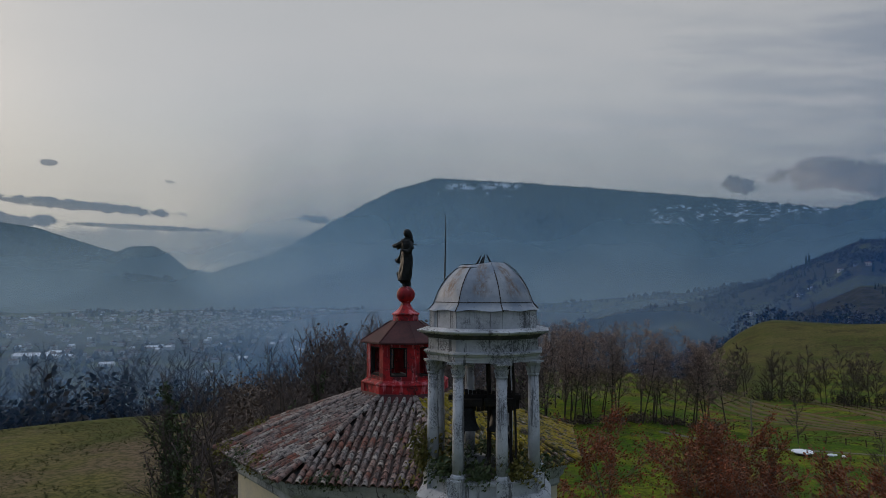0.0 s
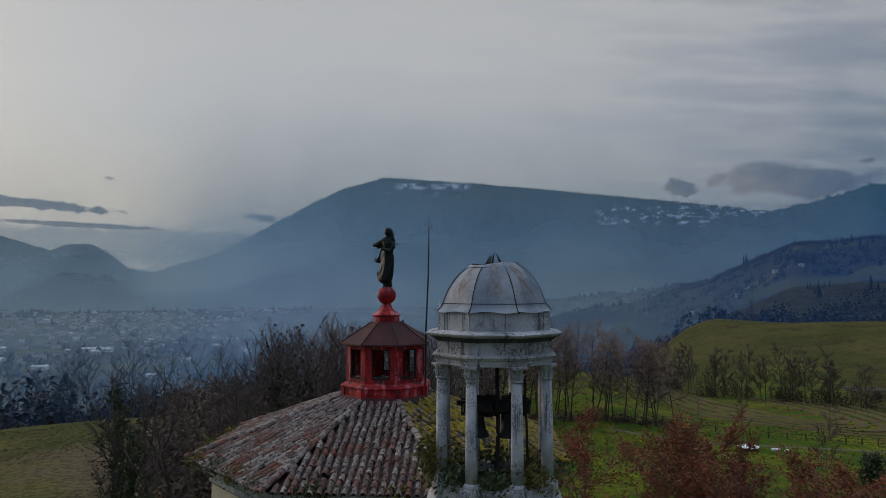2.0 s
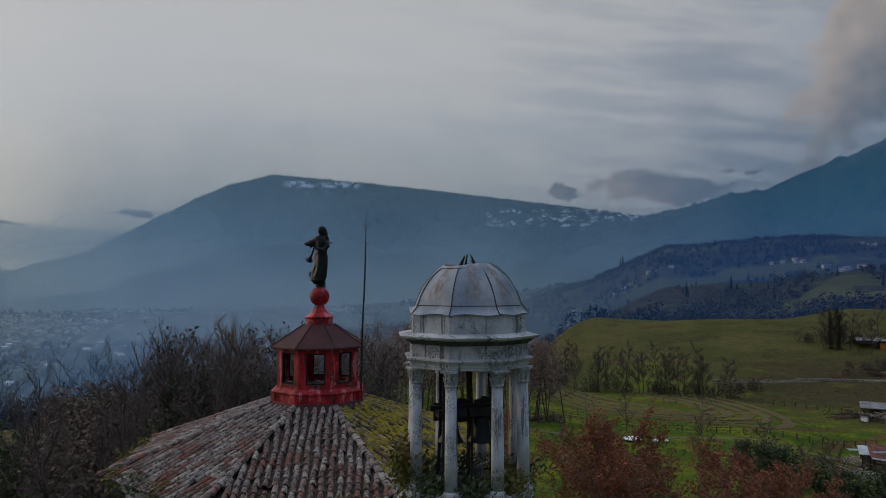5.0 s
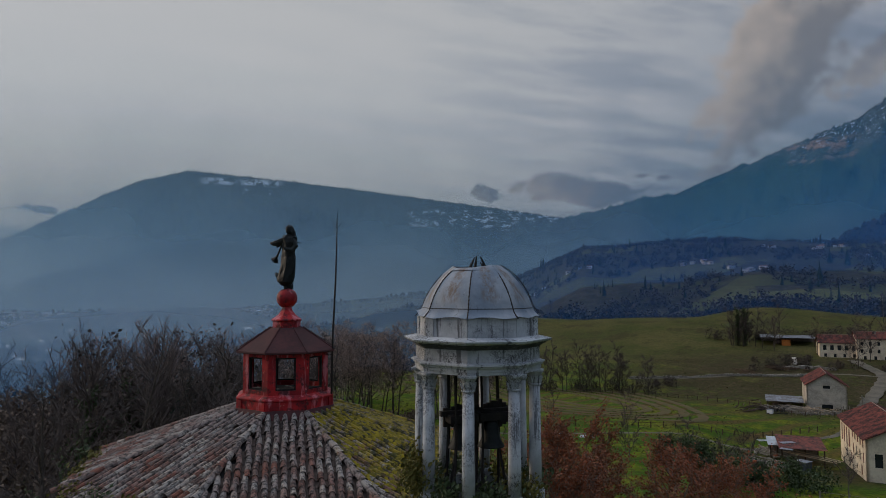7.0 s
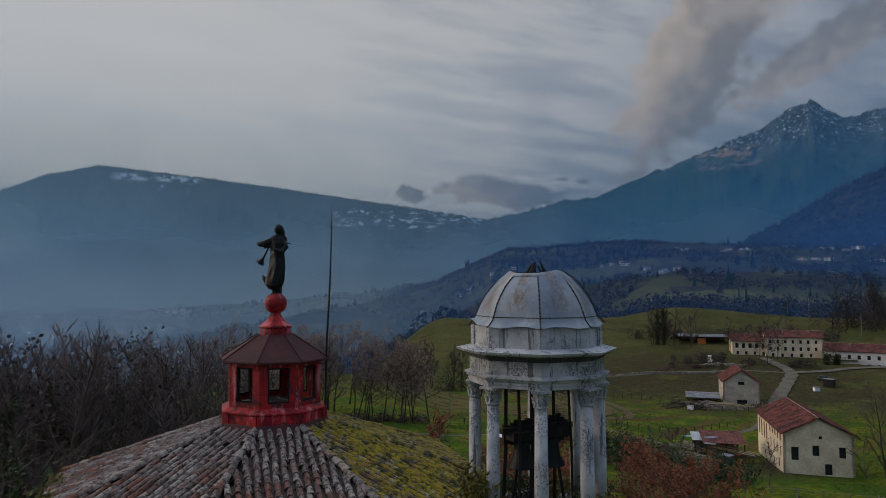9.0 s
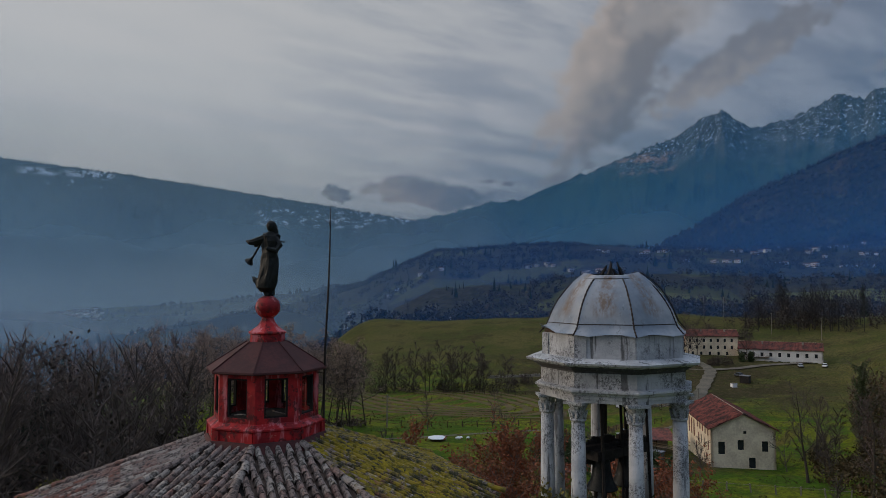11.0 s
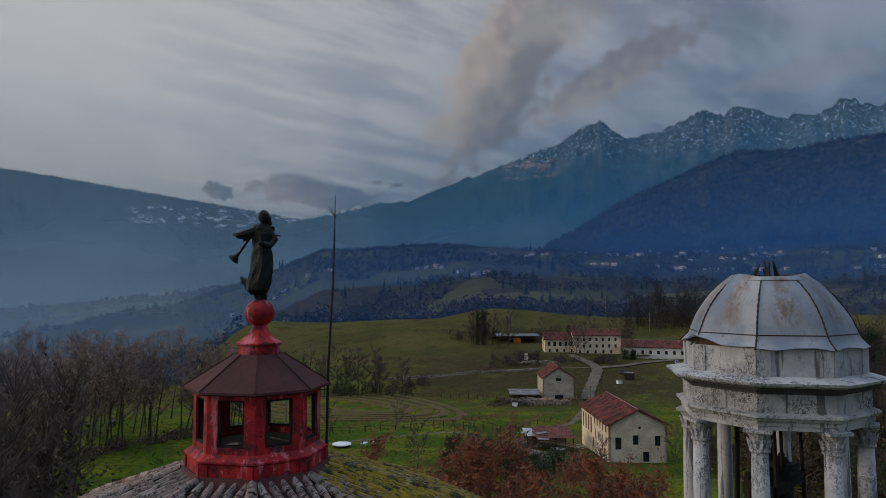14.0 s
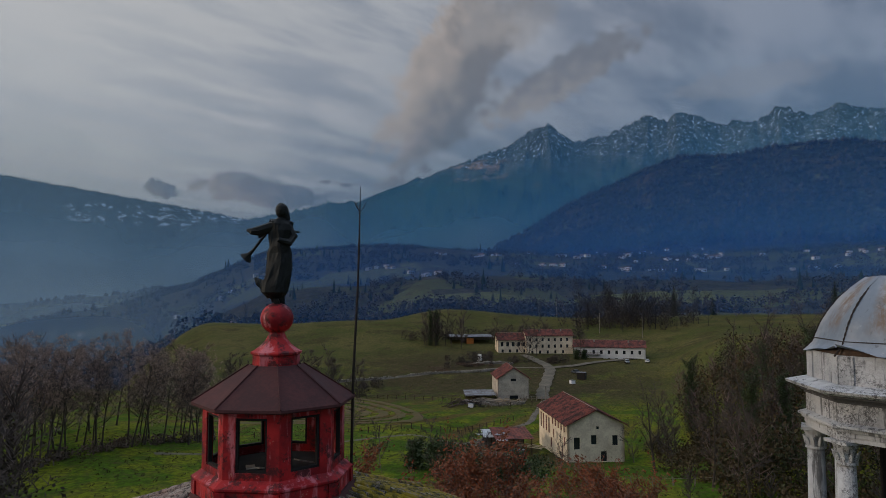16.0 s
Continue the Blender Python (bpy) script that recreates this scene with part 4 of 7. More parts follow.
def build_statue():
    """A robed figure with an outstretched arm and a long trumpet, one plain mesh."""
    bm = bmesh.new()
    # robe: an oval body with folds, swept back at the hem
    rings, n = [], 22
    prof = [(0.0, 0.13, 0.10, 0.02, 0.03), (0.10, 0.16, 0.13, 0.0, 0.02), (0.22, 0.27, 0.22, -0.07, 0.0), (0.38, 0.29, 0.23, -0.05, 0), (0.60, 0.27, 0.22, 0.01, 0), (0.85, 0.26, 0.21, 0.04, 0), (1.08, 0.245, 0.19, 0.05, 0),
            (1.22, 0.22, 0.17, 0.05, 0), (1.40, 0.25, 0.18, 0.05, 0), (1.58, 0.27, 0.18, 0.05, 0), (1.72, 0.25, 0.16, 0.05, 0), (1.80, 0.13, 0.11, 0.05, 0), (1.86, 0.085, 0.085, 0.05, 0)]
    for z, rx, ry, ox, oy in prof:
        ring = []
        for k in range(n):
            a = 2 * math.pi * k / n
            fold = 1 + (0.07 * math.sin(5 * a + 3 * z) + 0.04 * math.sin(11 * a)) * (1 if z < 1.2 else 0.4)
            ring.append(bm.verts.new((ox + rx * fold * math.cos(a), oy + ry * fold * math.sin(a), z)))
        rings.append(ring)
    for a, b in zip(rings, rings[1:]):
        for k in range(n):
            bm.faces.new((a[k], a[(k + 1) % n], b[(k + 1) % n], b[k]))
    bm.faces.new(rings[0][::-1])
    bm.faces.new(rings[-1])
    # flying hem
    tube(bm, [(-0.10, 0, 0.46), (-0.30, 0.02, 0.36), (-0.42, 0.03, 0.45), (-0.47, 0.02, 0.54)], [0.18, 0.15, 0.09, 0.03], 7)
    tube(bm, [(-0.05, 0.0, 0.30), (-0.24, 0.02, 0.20), (-0.34, 0.02, 0.28)], [0.17, 0.12, 0.04], 7)
    # head
    bmesh.ops.create_icosphere(bm, subdivisions=2, radius=0.145, matrix=Matrix.Translation((0.06, -0.01, 2.02)) @ Matrix.Diagonal((0.92, 1.0, 1.2, 1)))
    bmesh.ops.create_icosphere(bm, subdivisions=2, radius=0.13, matrix=Matrix.Translation((0.10, 0.05, 1.98)) @ Matrix.Diagonal((0.9, 0.9, 1.5, 1)))
    tube(bm, [(0.11, 0.08, 2.00), (0.15, 0.10, 1.84), (0.14, 0.10, 1.70)], [0.11, 0.10, 0.04], 7)
    tube(bm, [(-0.16, -0.02, 1.70), (0.05, 0.10, 1.74), (0.27, 0.02, 1.68)], [0.12, 0.13, 0.11], 7)
    # arm stretched out, with a hanging sleeve
    tube(bm, [(-0.02, 0, 1.68), (-0.22, -0.02, 1.62), (-0.42, -0.04, 1.56), (-0.58, -0.05, 1.55), (-0.66, -0.05, 1.58)], [0.13, 0.115, 0.105, 0.075, 0.03], 8)
    tube(bm, [(-0.30, -0.02, 1.56), (-0.36, -0.03, 1.46), (-0.42, -0.04, 1.40)], [0.09, 0.06, 0.01], 6)
    # the other arm, elbow bent
    tube(bm, [(0.20, 0, 1.66), (0.33, -0.02, 1.45), (0.24, -0.16, 1.30), (0.02, -0.24, 1.36)], [0.11, 0.10, 0.085, 0.05], 8)
    # trumpet with a wide bell
    tube(bm, [(-0.02, -0.10, 1.74), (-0.34, 0.10, 1.42), (-0.56, 0.25, 1.16), (-0.64, 0.30, 1.07), (-0.70, 0.34, 1.00), (-0.72, 0.35, 0.98)], [0.022, 0.028, 0.034, 0.05, 0.12, 0.15], 10)
    # rod behind the shoulder
    tube(bm, [(0.12, 0.04, 1.60), (0.46, 0.13, 1.56)], [0.026, 0.02], 6)
    # feet
    box(bm, -0.06, 0.06, -0.14, 0.10, -0.03, 0.08)
    box(bm, 0.06, 0.16, -0.05, 0.14, -0.03, 0.16)
    for v in bm.verts:
        if v.co.z < 1.85:
            v.co += v.normal * 0.0 + Vector((noise.noise(v.co * 6.0), noise.noise(v.co * 6.0 + Vector((9, 0, 0))), 0)) * 0.045
    ob = link("statue", bm, M_BRONZE)
    ob.matrix_basis = pose(0, 0, 16.11, 0, 0, -39)
    return tagged(ob, "dark bronze robed statue holding a long trumpet", "statue")


build_statue()


def build_rod():
    rod = tagged(empty("lightning_rod", 1.40, -0.86, 12.0), "thin dark iron lightning rod with a forked tip", "lightning rod")
    bm = bmesh.new()
    tube(bm, [(0, 0, -0.1), (0.02, 0, 1.6), (0.03, -0.02, 2.6), (0.10, -0.06, 4.4), (0.12, -0.08, 5.6), (0.13, -0.09, 6.72)], [0.036, 0.034, 0.032, 0.028, 0.022, 0.008], 6)
    part("mast", bm, M_IRON, rod)
    for d in (-1, 0, 1):
        bm = bmesh.new()
        tube(bm, [(0.125, -0.09, 6.15), (0.125 + 0.10 * d, -0.09 + 0.08 * (1 - abs(d)), 6.26), (0.125 + 0.20 * d, -0.09 + 0.16 * (1 - abs(d)), 6.42)], [0.012, 0.009, 0.004], 4)
        part("prong", bm, M_IRON, rod)
    bm = bmesh.new()
    tube(bm, [(0.02, 0, 1.86), (-0.30, 0.18, 1.88)], [0.012, 0.012], 4)
    part("bracket", bm, M_IRON, rod)
    return rod


build_rod()


# ---- white bell turret ----
TX, TY, TPH = 2.335, -11.15, radians(14.0)


def build_turret():
    t = tagged(empty("bell_turret", TX, TY, 0), "white plastered octagonal bell turret with eight columns and a metal dome", "bell turret")

    def ring(name, profile, mat=M_STUCCO, label="", cap=True):
        bm = bmesh.new()
        lathe(bm, profile, 8, TPH, cap)
        return part(name, bm, mat, t, label)

    ring("base_wall", [(1.42, -6), (1.42, 11.62)])
    ring("base_moulding", [(1.50, 11.60), (1.52, 11.68), (1.44, 11.80), (1.34, 11.86), (1.30, 11.86)])
    ring("parapet", [(1.30, 11.84), (1.30, 12.08), (1.33, 12.10), (1.33, 12.15), (1.05, 12.15), (1.05, 11.9)], cap=False)
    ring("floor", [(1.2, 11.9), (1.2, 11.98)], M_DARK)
    for k in range(8):
        a = TPH + k * math.pi / 4
        c = (1.145 * math.cos(a), 1.145 * math.sin(a))
        bm = bmesh.new()
        m = Matrix.Translation((*c, 0)) @ Matrix.Rotation(a, 4, "Z")
        box(bm, -0.17, 0.17, -0.17, 0.17, 11.84, 12.18, m)
        part("pedestal", bm, M_STUCCO, t)
        bm = bmesh.new()
        lathe(bm, [(0.155, 12.18), (0.16, 12.22), (0.145, 12.26), (0.125, 12.28)], 16, 0, True, c)
        part("column_base", bm, M_STUCCO, t)
        bm = bmesh.new()
        lathe(bm, [(0.122, 12.27), (0.122, 12.9), (0.105, 14.21)], 18, 0, True, c)
        part("column_shaft", bm, M_STUCCO, t, smooth=True)
        bm = bmesh.new()
        lathe(bm, [(0.105, 14.20), (0.130, 14.212), (0.130, 14.238), (0.110, 14.25), (0.113, 14.36), (0.128, 14.40), (0.15, 14.44), (0.165, 14.47)], 16, 0, True, c)
        cap = part("capital", bm, M_STUCCO, t, "carved capital with leaves")
        for q in range(10):
            b = 2 * math.pi * q / 10
            bm = bmesh.new()
            tube(bm, [(c[0] + 0.110 * math.cos(b), c[1] + 0.110 * math.sin(b), 14.255), (c[0] + 0.126 * math.cos(b), c[1] + 0.126 * math.sin(b), 14.32), (c[0] + 0.155 * math.cos(b), c[1] + 0.155 * math.sin(b), 14.38)], [0.024, 0.024, 0.008], 4)
            part("leaf", bm, M_STUCCO, cap)
        bm = bmesh.new()
        box(bm, -0.17, 0.17, -0.17, 0.17, 14.468, 14.508, m)
        part("abacus", bm, M_STUCCO, t)
    ring("architrave", [(1.06, 14.503), (1.262, 14.503), (1.262, 14.555), (1.275, 14.56), (1.275, 14.615), (1.305, 14.625), (1.315, 14.655), (1.35, 14.67), (1.35, 14.70), (1.25, 14.725), (1.06, 14.725)], cap=False)
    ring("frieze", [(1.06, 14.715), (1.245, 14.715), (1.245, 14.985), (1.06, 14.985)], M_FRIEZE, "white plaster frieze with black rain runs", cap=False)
    ring("bed_moulding", [(1.0, 14.965), (1.265, 14.965), (1.265, 14.99), (1.30, 15.0), (1.32, 15.025), (1.365, 15.035), (1.365, 15.062), (1.0, 15.062)], M_CORNICE, "moulding under the cornice, black with grime and painted shade", cap=False)
    ring("cornice", [(1.0, 15.063), (1.40, 15.063), (1.43, 15.08), (1.485, 15.095), (1.50, 15.13), (1.25, 15.185), (1.0, 15.185)], M_STUCCO, "weathered white projecting cornice", cap=False)
    ring("attic", [(1.0, 15.16), (1.205, 15.16), (1.205, 15.545), (1.0, 15.56)], cap=False)
    # flat pilaster strips at the corners of the attic
    for k in range(8):
        a = TPH + k * math.pi / 4
        bm = bmesh.new()
        for d in (-1, 1):
            n = a + d * math.pi / 8
            m = Matrix.Rotation(n - math.pi / 2, 4, "Z") @ Matrix.Translation((0, 1.205 * math.cos(math.pi / 8), 0))
            e = 1.205 * math.sin(math.pi / 8) * d
            x0, x1 = sorted((e, e - d * 0.17))
            box(bm, x0, x1, -0.05, 0.018, 15.18, 15.535, m)
        part("pilaster", bm, M_STUCCO, t)
    # dome: eight bowed metal panels over a timber core, seams between
    prof = [(1.27, 15.53), (1.24, 15.56), (1.145, 15.66), (1.105, 15.76), (1.04, 15.92), (0.95, 16.08), (0.82, 16.25), (0.68, 16.38), (0.54, 16.47), (0.49, 16.49)]
    # the core is coloured near-black, as the shade behind open sheets
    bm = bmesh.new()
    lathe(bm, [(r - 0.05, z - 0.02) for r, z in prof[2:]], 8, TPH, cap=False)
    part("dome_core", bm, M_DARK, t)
    # added dark ring: makes the gap under the loosened sheets look shaded
    bm = bmesh.new()
    lathe(bm, [(1.19, 15.548), (1.16, 15.60), (1.06, 15.68)], 8, TPH, cap=False)
    part("dome_kerb", bm, M_WOOD, t, "dark ring added as shade in the gap under the dome's foot")
    rnd = random.Random(5)
    TOPS = (0.05, 0.06, 0.05, 0.06, 0.01, 0.01, 0.07, 0.06)   # the rim is bent up unevenly
    for k in range(8):
        a0, a1 = TPH + k * math.pi / 4, TPH + (k + 1) * math.pi / 4
        bm = bmesh.new()
        rows = []
        for i, (r, z) in enumerate(prof):
            row = []
            for s in range(5):
                f = 0.008 + 0.984 * s / 4
                p0, p1 = Vector((math.cos(a0), math.sin(a0), 0)), Vector((math.cos(a1), math.sin(a1), 0))
                p = p0.lerp(p1, f) * r
                lift = (0.02 + 0.022 * math.sin(s * 1.9 + k * 2.3)) if i == 0 else rnd.uniform(-0.006, 0.006)
                if k in (2, 3) and i < 3:
                    # a loosened corner of the sheet stands open
                    lift += (f if k == 2 else 1 - f) ** 2 * (0.13, 0.09, 0.02)[i]
                crest = (1 - f) * TOPS[k] + f * TOPS[(k + 1) % 8]
                row.append(bm.verts.new((p.x, p.y, z + lift + crest * max(0, i - 6) / 3)))
            rows.append(row)
        for i in range(len(rows) - 1):
            for s in range(4):
                bm.faces.new((rows[i][s], rows[i][s + 1], rows[i + 1][s + 1], rows[i + 1][s]))
        ob = part("dome_panel", bm, M_ZINC, t, "grey sheet metal dome panel with rust stains", smooth=True)
        bm = bmesh.new()
        beads = [(np.interp(q, range(len(prof)), [p[0] for p in prof]), np.interp(q, range(len(prof)), [p[1] for p in prof])) for q in np.linspace(0, len(prof) - 1, 40)]
        tube(bm, [(r * math.cos(a0), r * math.sin(a0), z + 0.008) for r, z in beads], [0.008 if q % 2 else 0.016 for q in range(40)], 4)
        part("seam", bm, M_IRON, t, "dark rusted dome seam")
    bm = bmesh.new()
    lathe(bm, [(1.128, 15.708), (1.134, 15.715), (1.122, 15.722)], 8, TPH, cap=False)
    part("dome_band", bm, M_IRON, t, "dark riveted band round the dome's foot")
    ring("dome_rim", [(0.585, 16.43), (0.60, 16.455), (0.55, 16.495), (0.50, 16.505), (0.46, 16.48)], M_ZINC, "crumpled grey metal rim round the open top", cap=False)
    for v in t.children[-1].data.vertices:
        a = (math.atan2(v.co.y, v.co.x) - TPH) % (2 * math.pi) / (math.pi / 4)
        v.co.z += TOPS[int(a + 0.5) % 8]
    for x, y, dx, dy, h in ((-0.06, -0.05, 0.22, 0.05, 0.34), (0.02, 0.05, 0.10, 0.1, 0.37), (0.06, -0.06, -0.20, 0.02, 0.36), (-0.02, 0.1, 0.14, -0.15, 0.31), (0.12, 0.1, -0.26, 0.0, 0.25)):
        bm = bmesh.new()
        tube(bm, [(x - dx, y - dy, 16.30), (x, y, 16.38 + h)], [0.06, 0.012], 4)
        part("broken_timber", bm, M_DARK, t, "splintered dark timber end")
    # bell frame and bells inside
    for x, y, r in ((-0.62, -0.3, 0.030), (-0.55, 0.35, 0.035), (0.05, -0.12, 0.026), (0.12, 0.4, 0.045), (0.66, -0.2, 0.026), (0.6, 0.3, 0.035)):
        bm = bmesh.new()
        tube(bm, [(x, y, 11.95), (x * 0.94 + 0.03, y * 0.9, 13.2), (x * 0.9, y * 0.8, 14.6)], [r, r, r], 5)
        part("frame_post", bm, M_CHAR, t, "thin dark iron bell frame post")
    for x0, x1 in ((-0.62, -0.35), (0.66, 0.40)):
        bm = bmesh.new()
        tube(bm, [(x0, 0.0, 11.95), (x1, 0.02, 13.4)], [0.028, 0.028], 4)
        part("brace", bm, M_CHAR, t)
    bm = bmesh.new()
    box(bm, -0.78, 0.78, -0.06, 0.05, 13.60, 13.70)
    part("frame_beam", bm, M_CHAR, t, "dark timber bell beam")
    # splintered boards of the bell yokes stand up ragged
    for k in range(17):
        x = -0.68 + k * 0.085
        bm = bmesh.new()
        h = 0.04 + 0.10 * math.sin(math.pi * ((k % 8.5) / 8.5)) + rnd.uniform(-0.02, 0.07)
        box(bm, x, x + 0.075, 0.06, 0.13, 13.42 - h * 0.6, 13.66 + h)
        part("yoke_board", bm, M_CHAR, t)
    return t


turret = build_turret()


def bell(x, y, z, s, name="bell"):
    b = tagged(empty(name, TX + x, TY + y, z), "dark bronze church bell hanging in the turret", "bell", "turret bells")
    bm = bmesh.new()
    lathe(bm, [(0.02, 0.62 * s), (0.12 * s, 0.61 * s), (0.17 * s, 0.55 * s), (0.19 * s, 0.35 * s), (0.23 * s, 0.16 * s), (0.31 * s, 0.02 * s), (0.32 * s, 0.0), (0.28 * s, 0.0), (0.20 * s, 0.2 * s)], 20)
    part("body", bm, M_BRONZE, b, smooth=True)
    bm = bmesh.new()
    tube(bm, [(0, 0, 0.45 * s), (0, 0, -0.04 * s)], [0.02, 0.045], 6)
    part("clapper", bm, M_IRON, b)
    bm = bmesh.new()
    box(bm, -0.36 * s, 0.36 * s, -0.20, 0.20, 0.62 * s, 0.80 * s)
    part("yoke", bm, M_CHAR, b)
    return b


bell(-0.36, -0.04, 12.98, 0.82)
bell(0.30, 0.0, 12.95, 0.86)


# ---- houses ----
def wall_mesh(bm, length, height, thick, holes, m, gable=0.0):
    """A wall from x = 0 to length, outer face at y = 0, with real openings (x0, x1, z0, z1) and a gable on top."""
    xs = sorted({0.0, length, *(h[0] for h in holes), *(h[1] for h in holes)})
    zs = sorted({0.0, height, *(h[2] for h in holes), *(h[3] for h in holes)})
    for x0, x1 in zip(xs, xs[1:]):
        run = None
        for z0, z1 in zip(zs, zs[1:]):
            cx, cz = (x0 + x1) / 2, (z0 + z1) / 2
            solid = not any(h[0] < cx < h[1] and h[2] < cz < h[3] for h in holes)
            if solid:
                run = (run[0], z1) if run else (z0, z1)
            if run and (not solid or z1 == zs[-1]):
                box(bm, x0, x1, 0, thick, run[0], run[1], m)
                run = None
    if gable:
        v = [bm.verts.new(p) for y in (0, thick) for p in ((0, y, height), (length, y, height), (length / 2, y, height + gable))]
        for f in ((0, 1, 2), (5, 4, 3), (0, 3, 4, 1), (1, 4, 5, 2), (2, 5, 3, 0)):
            bm.faces.new([v[i] for i in f])
        bmesh.ops.transform(bm, matrix=m, verts=v)


def house(name, label, x, y, rz, W, L, H, gable, wall, roofmat, front=(), left=(), right=(), z=None, over=0.5, chimneys=(), category="house", sink=2.0, shutters=None):
    """A gabled house; its front gable runs along local x from the corner at (x, y), its length along local y."""
    z = (gz(x, y) if z is None else z)
    h = tagged(empty(name, x, y, z, rz), label, category)
    T = 0.45
    I = Matrix.Identity(4)
    sides = (("front_wall", W, front, I, gable), ("back_wall", W, (), Matrix.Translation((W, L, 0)) @ Matrix.Rotation(math.pi, 4, "Z"), gable),
             ("left_wall", L, left, Matrix.Translation((0, L, 0)) @ Matrix.Rotation(-math.pi / 2, 4, "Z"), 0), ("right_wall", L, right, Matrix.Translation((W, 0, 0)) @ Matrix.Rotation(math.pi / 2, 4, "Z"), 0))
    for nm, ln, holes, m, g in sides:
        bm = bmesh.new()
        wall_mesh(bm, ln, H, T, holes, m, g)
        box(bm, 0, ln, 0, T, -sink, -0.002, m)
        w = part(nm, bm, wall, h)
        for q in holes:
            bm = bmesh.new()
            box(bm, q[0], q[1], T * 0.55, T * 0.6, q[2], q[3], m)
            part("window_pane", bm, M_GLASS, w)
            if shutters and nm != "front_wall" and q[3] - q[2] > 1.0 and random.Random(int(q[0] * 10)).random() < 0.6:
                bm = bmesh.new()
                box(bm, q[0] + 0.04, q[0] + (q[1] - q[0]) * 0.55, 0.05, 0.10, q[2] + 0.03, q[3] - 0.03, m)
                part("shutter", bm, shutters, w, "faded red wooden shutter")
    a = math.atan2(gable, W / 2)
    run = (W / 2 + over) / math.cos(a)
    for d, nm in ((0, "roof_slope"), (1, "roof_slope")):
        bm = bmesh.new()
        n = 10
        rnd = random.Random(int(x * 7 + d))
        rows = [[bm.verts.new(((W / 2) - (run * i / 6) * math.cos(a), -over + (L + 2 * over) * j / n, H + gable + 0.12 - (run * i / 6) * math.sin(a) + rnd.uniform(-0.07, 0.05))) for j in range(n + 1)] for i in range(7)]
        for i in range(6):
            for j in range(n):
                bm.faces.new((rows[i][j], rows[i][j + 1], rows[i + 1][j + 1], rows[i + 1][j]))
        g = bmesh.ops.extrude_face_region(bm, geom=bm.faces[:])
        bmesh.ops.translate(bm, vec=(0, 0, 0.16), verts=[v for v in g["geom"] if isinstance(v, bmesh.types.BMVert)])
        bt = bmesh.new()
        for k in range(int((L + 2 * over) / 0.5)):
            yy = -over + 0.25 + 0.5 * k
            tube(bt, [((W / 2) - 0.1, yy, H + gable + 0.24), ((W / 2) - run * math.cos(a), yy + rnd.uniform(-0.05, 0.05), H + gable + 0.26 - run * math.sin(a))], [0.13, 0.13], 5)
        if d:
            bmesh.ops.transform(bm, matrix=Matrix.Translation((W, 0, 0)) @ Matrix.Diagonal((-1, 1, 1, 1)), verts=bm.verts)
        slope = part(nm, bm, roofmat, h)
        if d:
            bmesh.ops.transform(bt, matrix=Matrix.Translation((W, 0, 0)) @ Matrix.Diagonal((-1, 1, 1, 1)), verts=bt.verts)
        tagged(part("tiling", bt, roofmat, slope), kind="stuff")
    bm = bmesh.new()
    for k in range(int((L + 2 * over) / 0.42)):
        tube(bm, [(W / 2, -over + k * 0.42, H + gable + 0.26), (W / 2, -over + k * 0.42 + 0.4, H + gable + 0.27)], [0.13, 0.11], 6)
    part("roof_ridge", bm, M_RIDGE, h)
    for cx, cy in chimneys:
        bm = bmesh.new()
        zc = H + gable * (1 - abs(cx - W / 2) / (W / 2))
        box(bm, cx - 0.3, cx + 0.3, cy - 0.3, cy + 0.3, zc - 0.4, zc + 1.2)
        box(bm, cx - 0.38, cx + 0.38, cy - 0.38, cy + 0.38, zc + 1.2, zc + 1.32)
        part("chimney", bm, M_STONE, h)
    bm = bmesh.new()
    box(bm, T + 0.05, W - T - 0.05, T + 0.05, L - T - 0.05, 0.0, 0.1)
    part("floor", bm, M_DARK, h)
    return h


def row(n, start, step, w, z0, z1):
    return [(start + i * step, start + i * step + w, z0, z1) for i in range(n)]


FARM_RZ = math.degrees(math.atan2(-0.66, 0.75))
house("farmhouse", "ochre plastered three-storey farmhouse with a patched red tile roof", 103.3, 59.3, FARM_RZ, 11.3, 22.5, 6.9, 2.75, M_YELLOWWALL, M_OLDROOF,
      front=[(1.3, 2.5, 2.3, 4.6), (4.7, 5.8, 3.2, 5.0), (8.9, 10.0, 3.0, 4.9), (6.6, 7.8, 0.0, 1.9), (5.75, 6.3, 6.1, 6.65)],
      left=[*row(4, 1.2, 2.3, 1.1, 2.7, 6.0), *row(5, 11.2, 2.15, 0.95, 5.1, 6.5), *row(4, 12.0, 2.7, 0.85, 2.5, 4.3), (10.0, 11.0, 0.2, 2.2), (14.9, 15.6, 0.4, 1.3), (18.6, 19.5, 0.2, 1.9)], z=-16.2, shutters=M_SHUTTER)
house("stone_barn", "rubble stone barn with a gabled tile roof", 164.0, 124.5, -44, 10.2, 15.0, 8.2, 3.3, M_BARNWALL, M_OLDROOF,
      front=[(3.8, 6.6, 0.0, 2.8), (4.2, 6.0, 7.3, 8.2), (8.0, 8.7, 0.9, 1.9)], left=[(3.0, 4.0, 1.2, 2.4), (9.0, 10.0, 1.2, 2.4)], z=-20.0, category="barn")
white = house("white_farmhouse", "long white farmhouse with a red tile roof and wooden balcony", 270.0, 126.0, 31.5, 10.5, 31.0, 8.0, 2.6, M_WHITEWALL, M_OLDROOF,
      left=[*row(9, 1.6, 3.3, 1.1, 5.0, 6.6), *row(9, 1.6, 3.3, 1.1, 1.4, 3.2)], z=-16.4, chimneys=((3.5, 7.0), (3.5, 22.0)))
bm = bmesh.new()
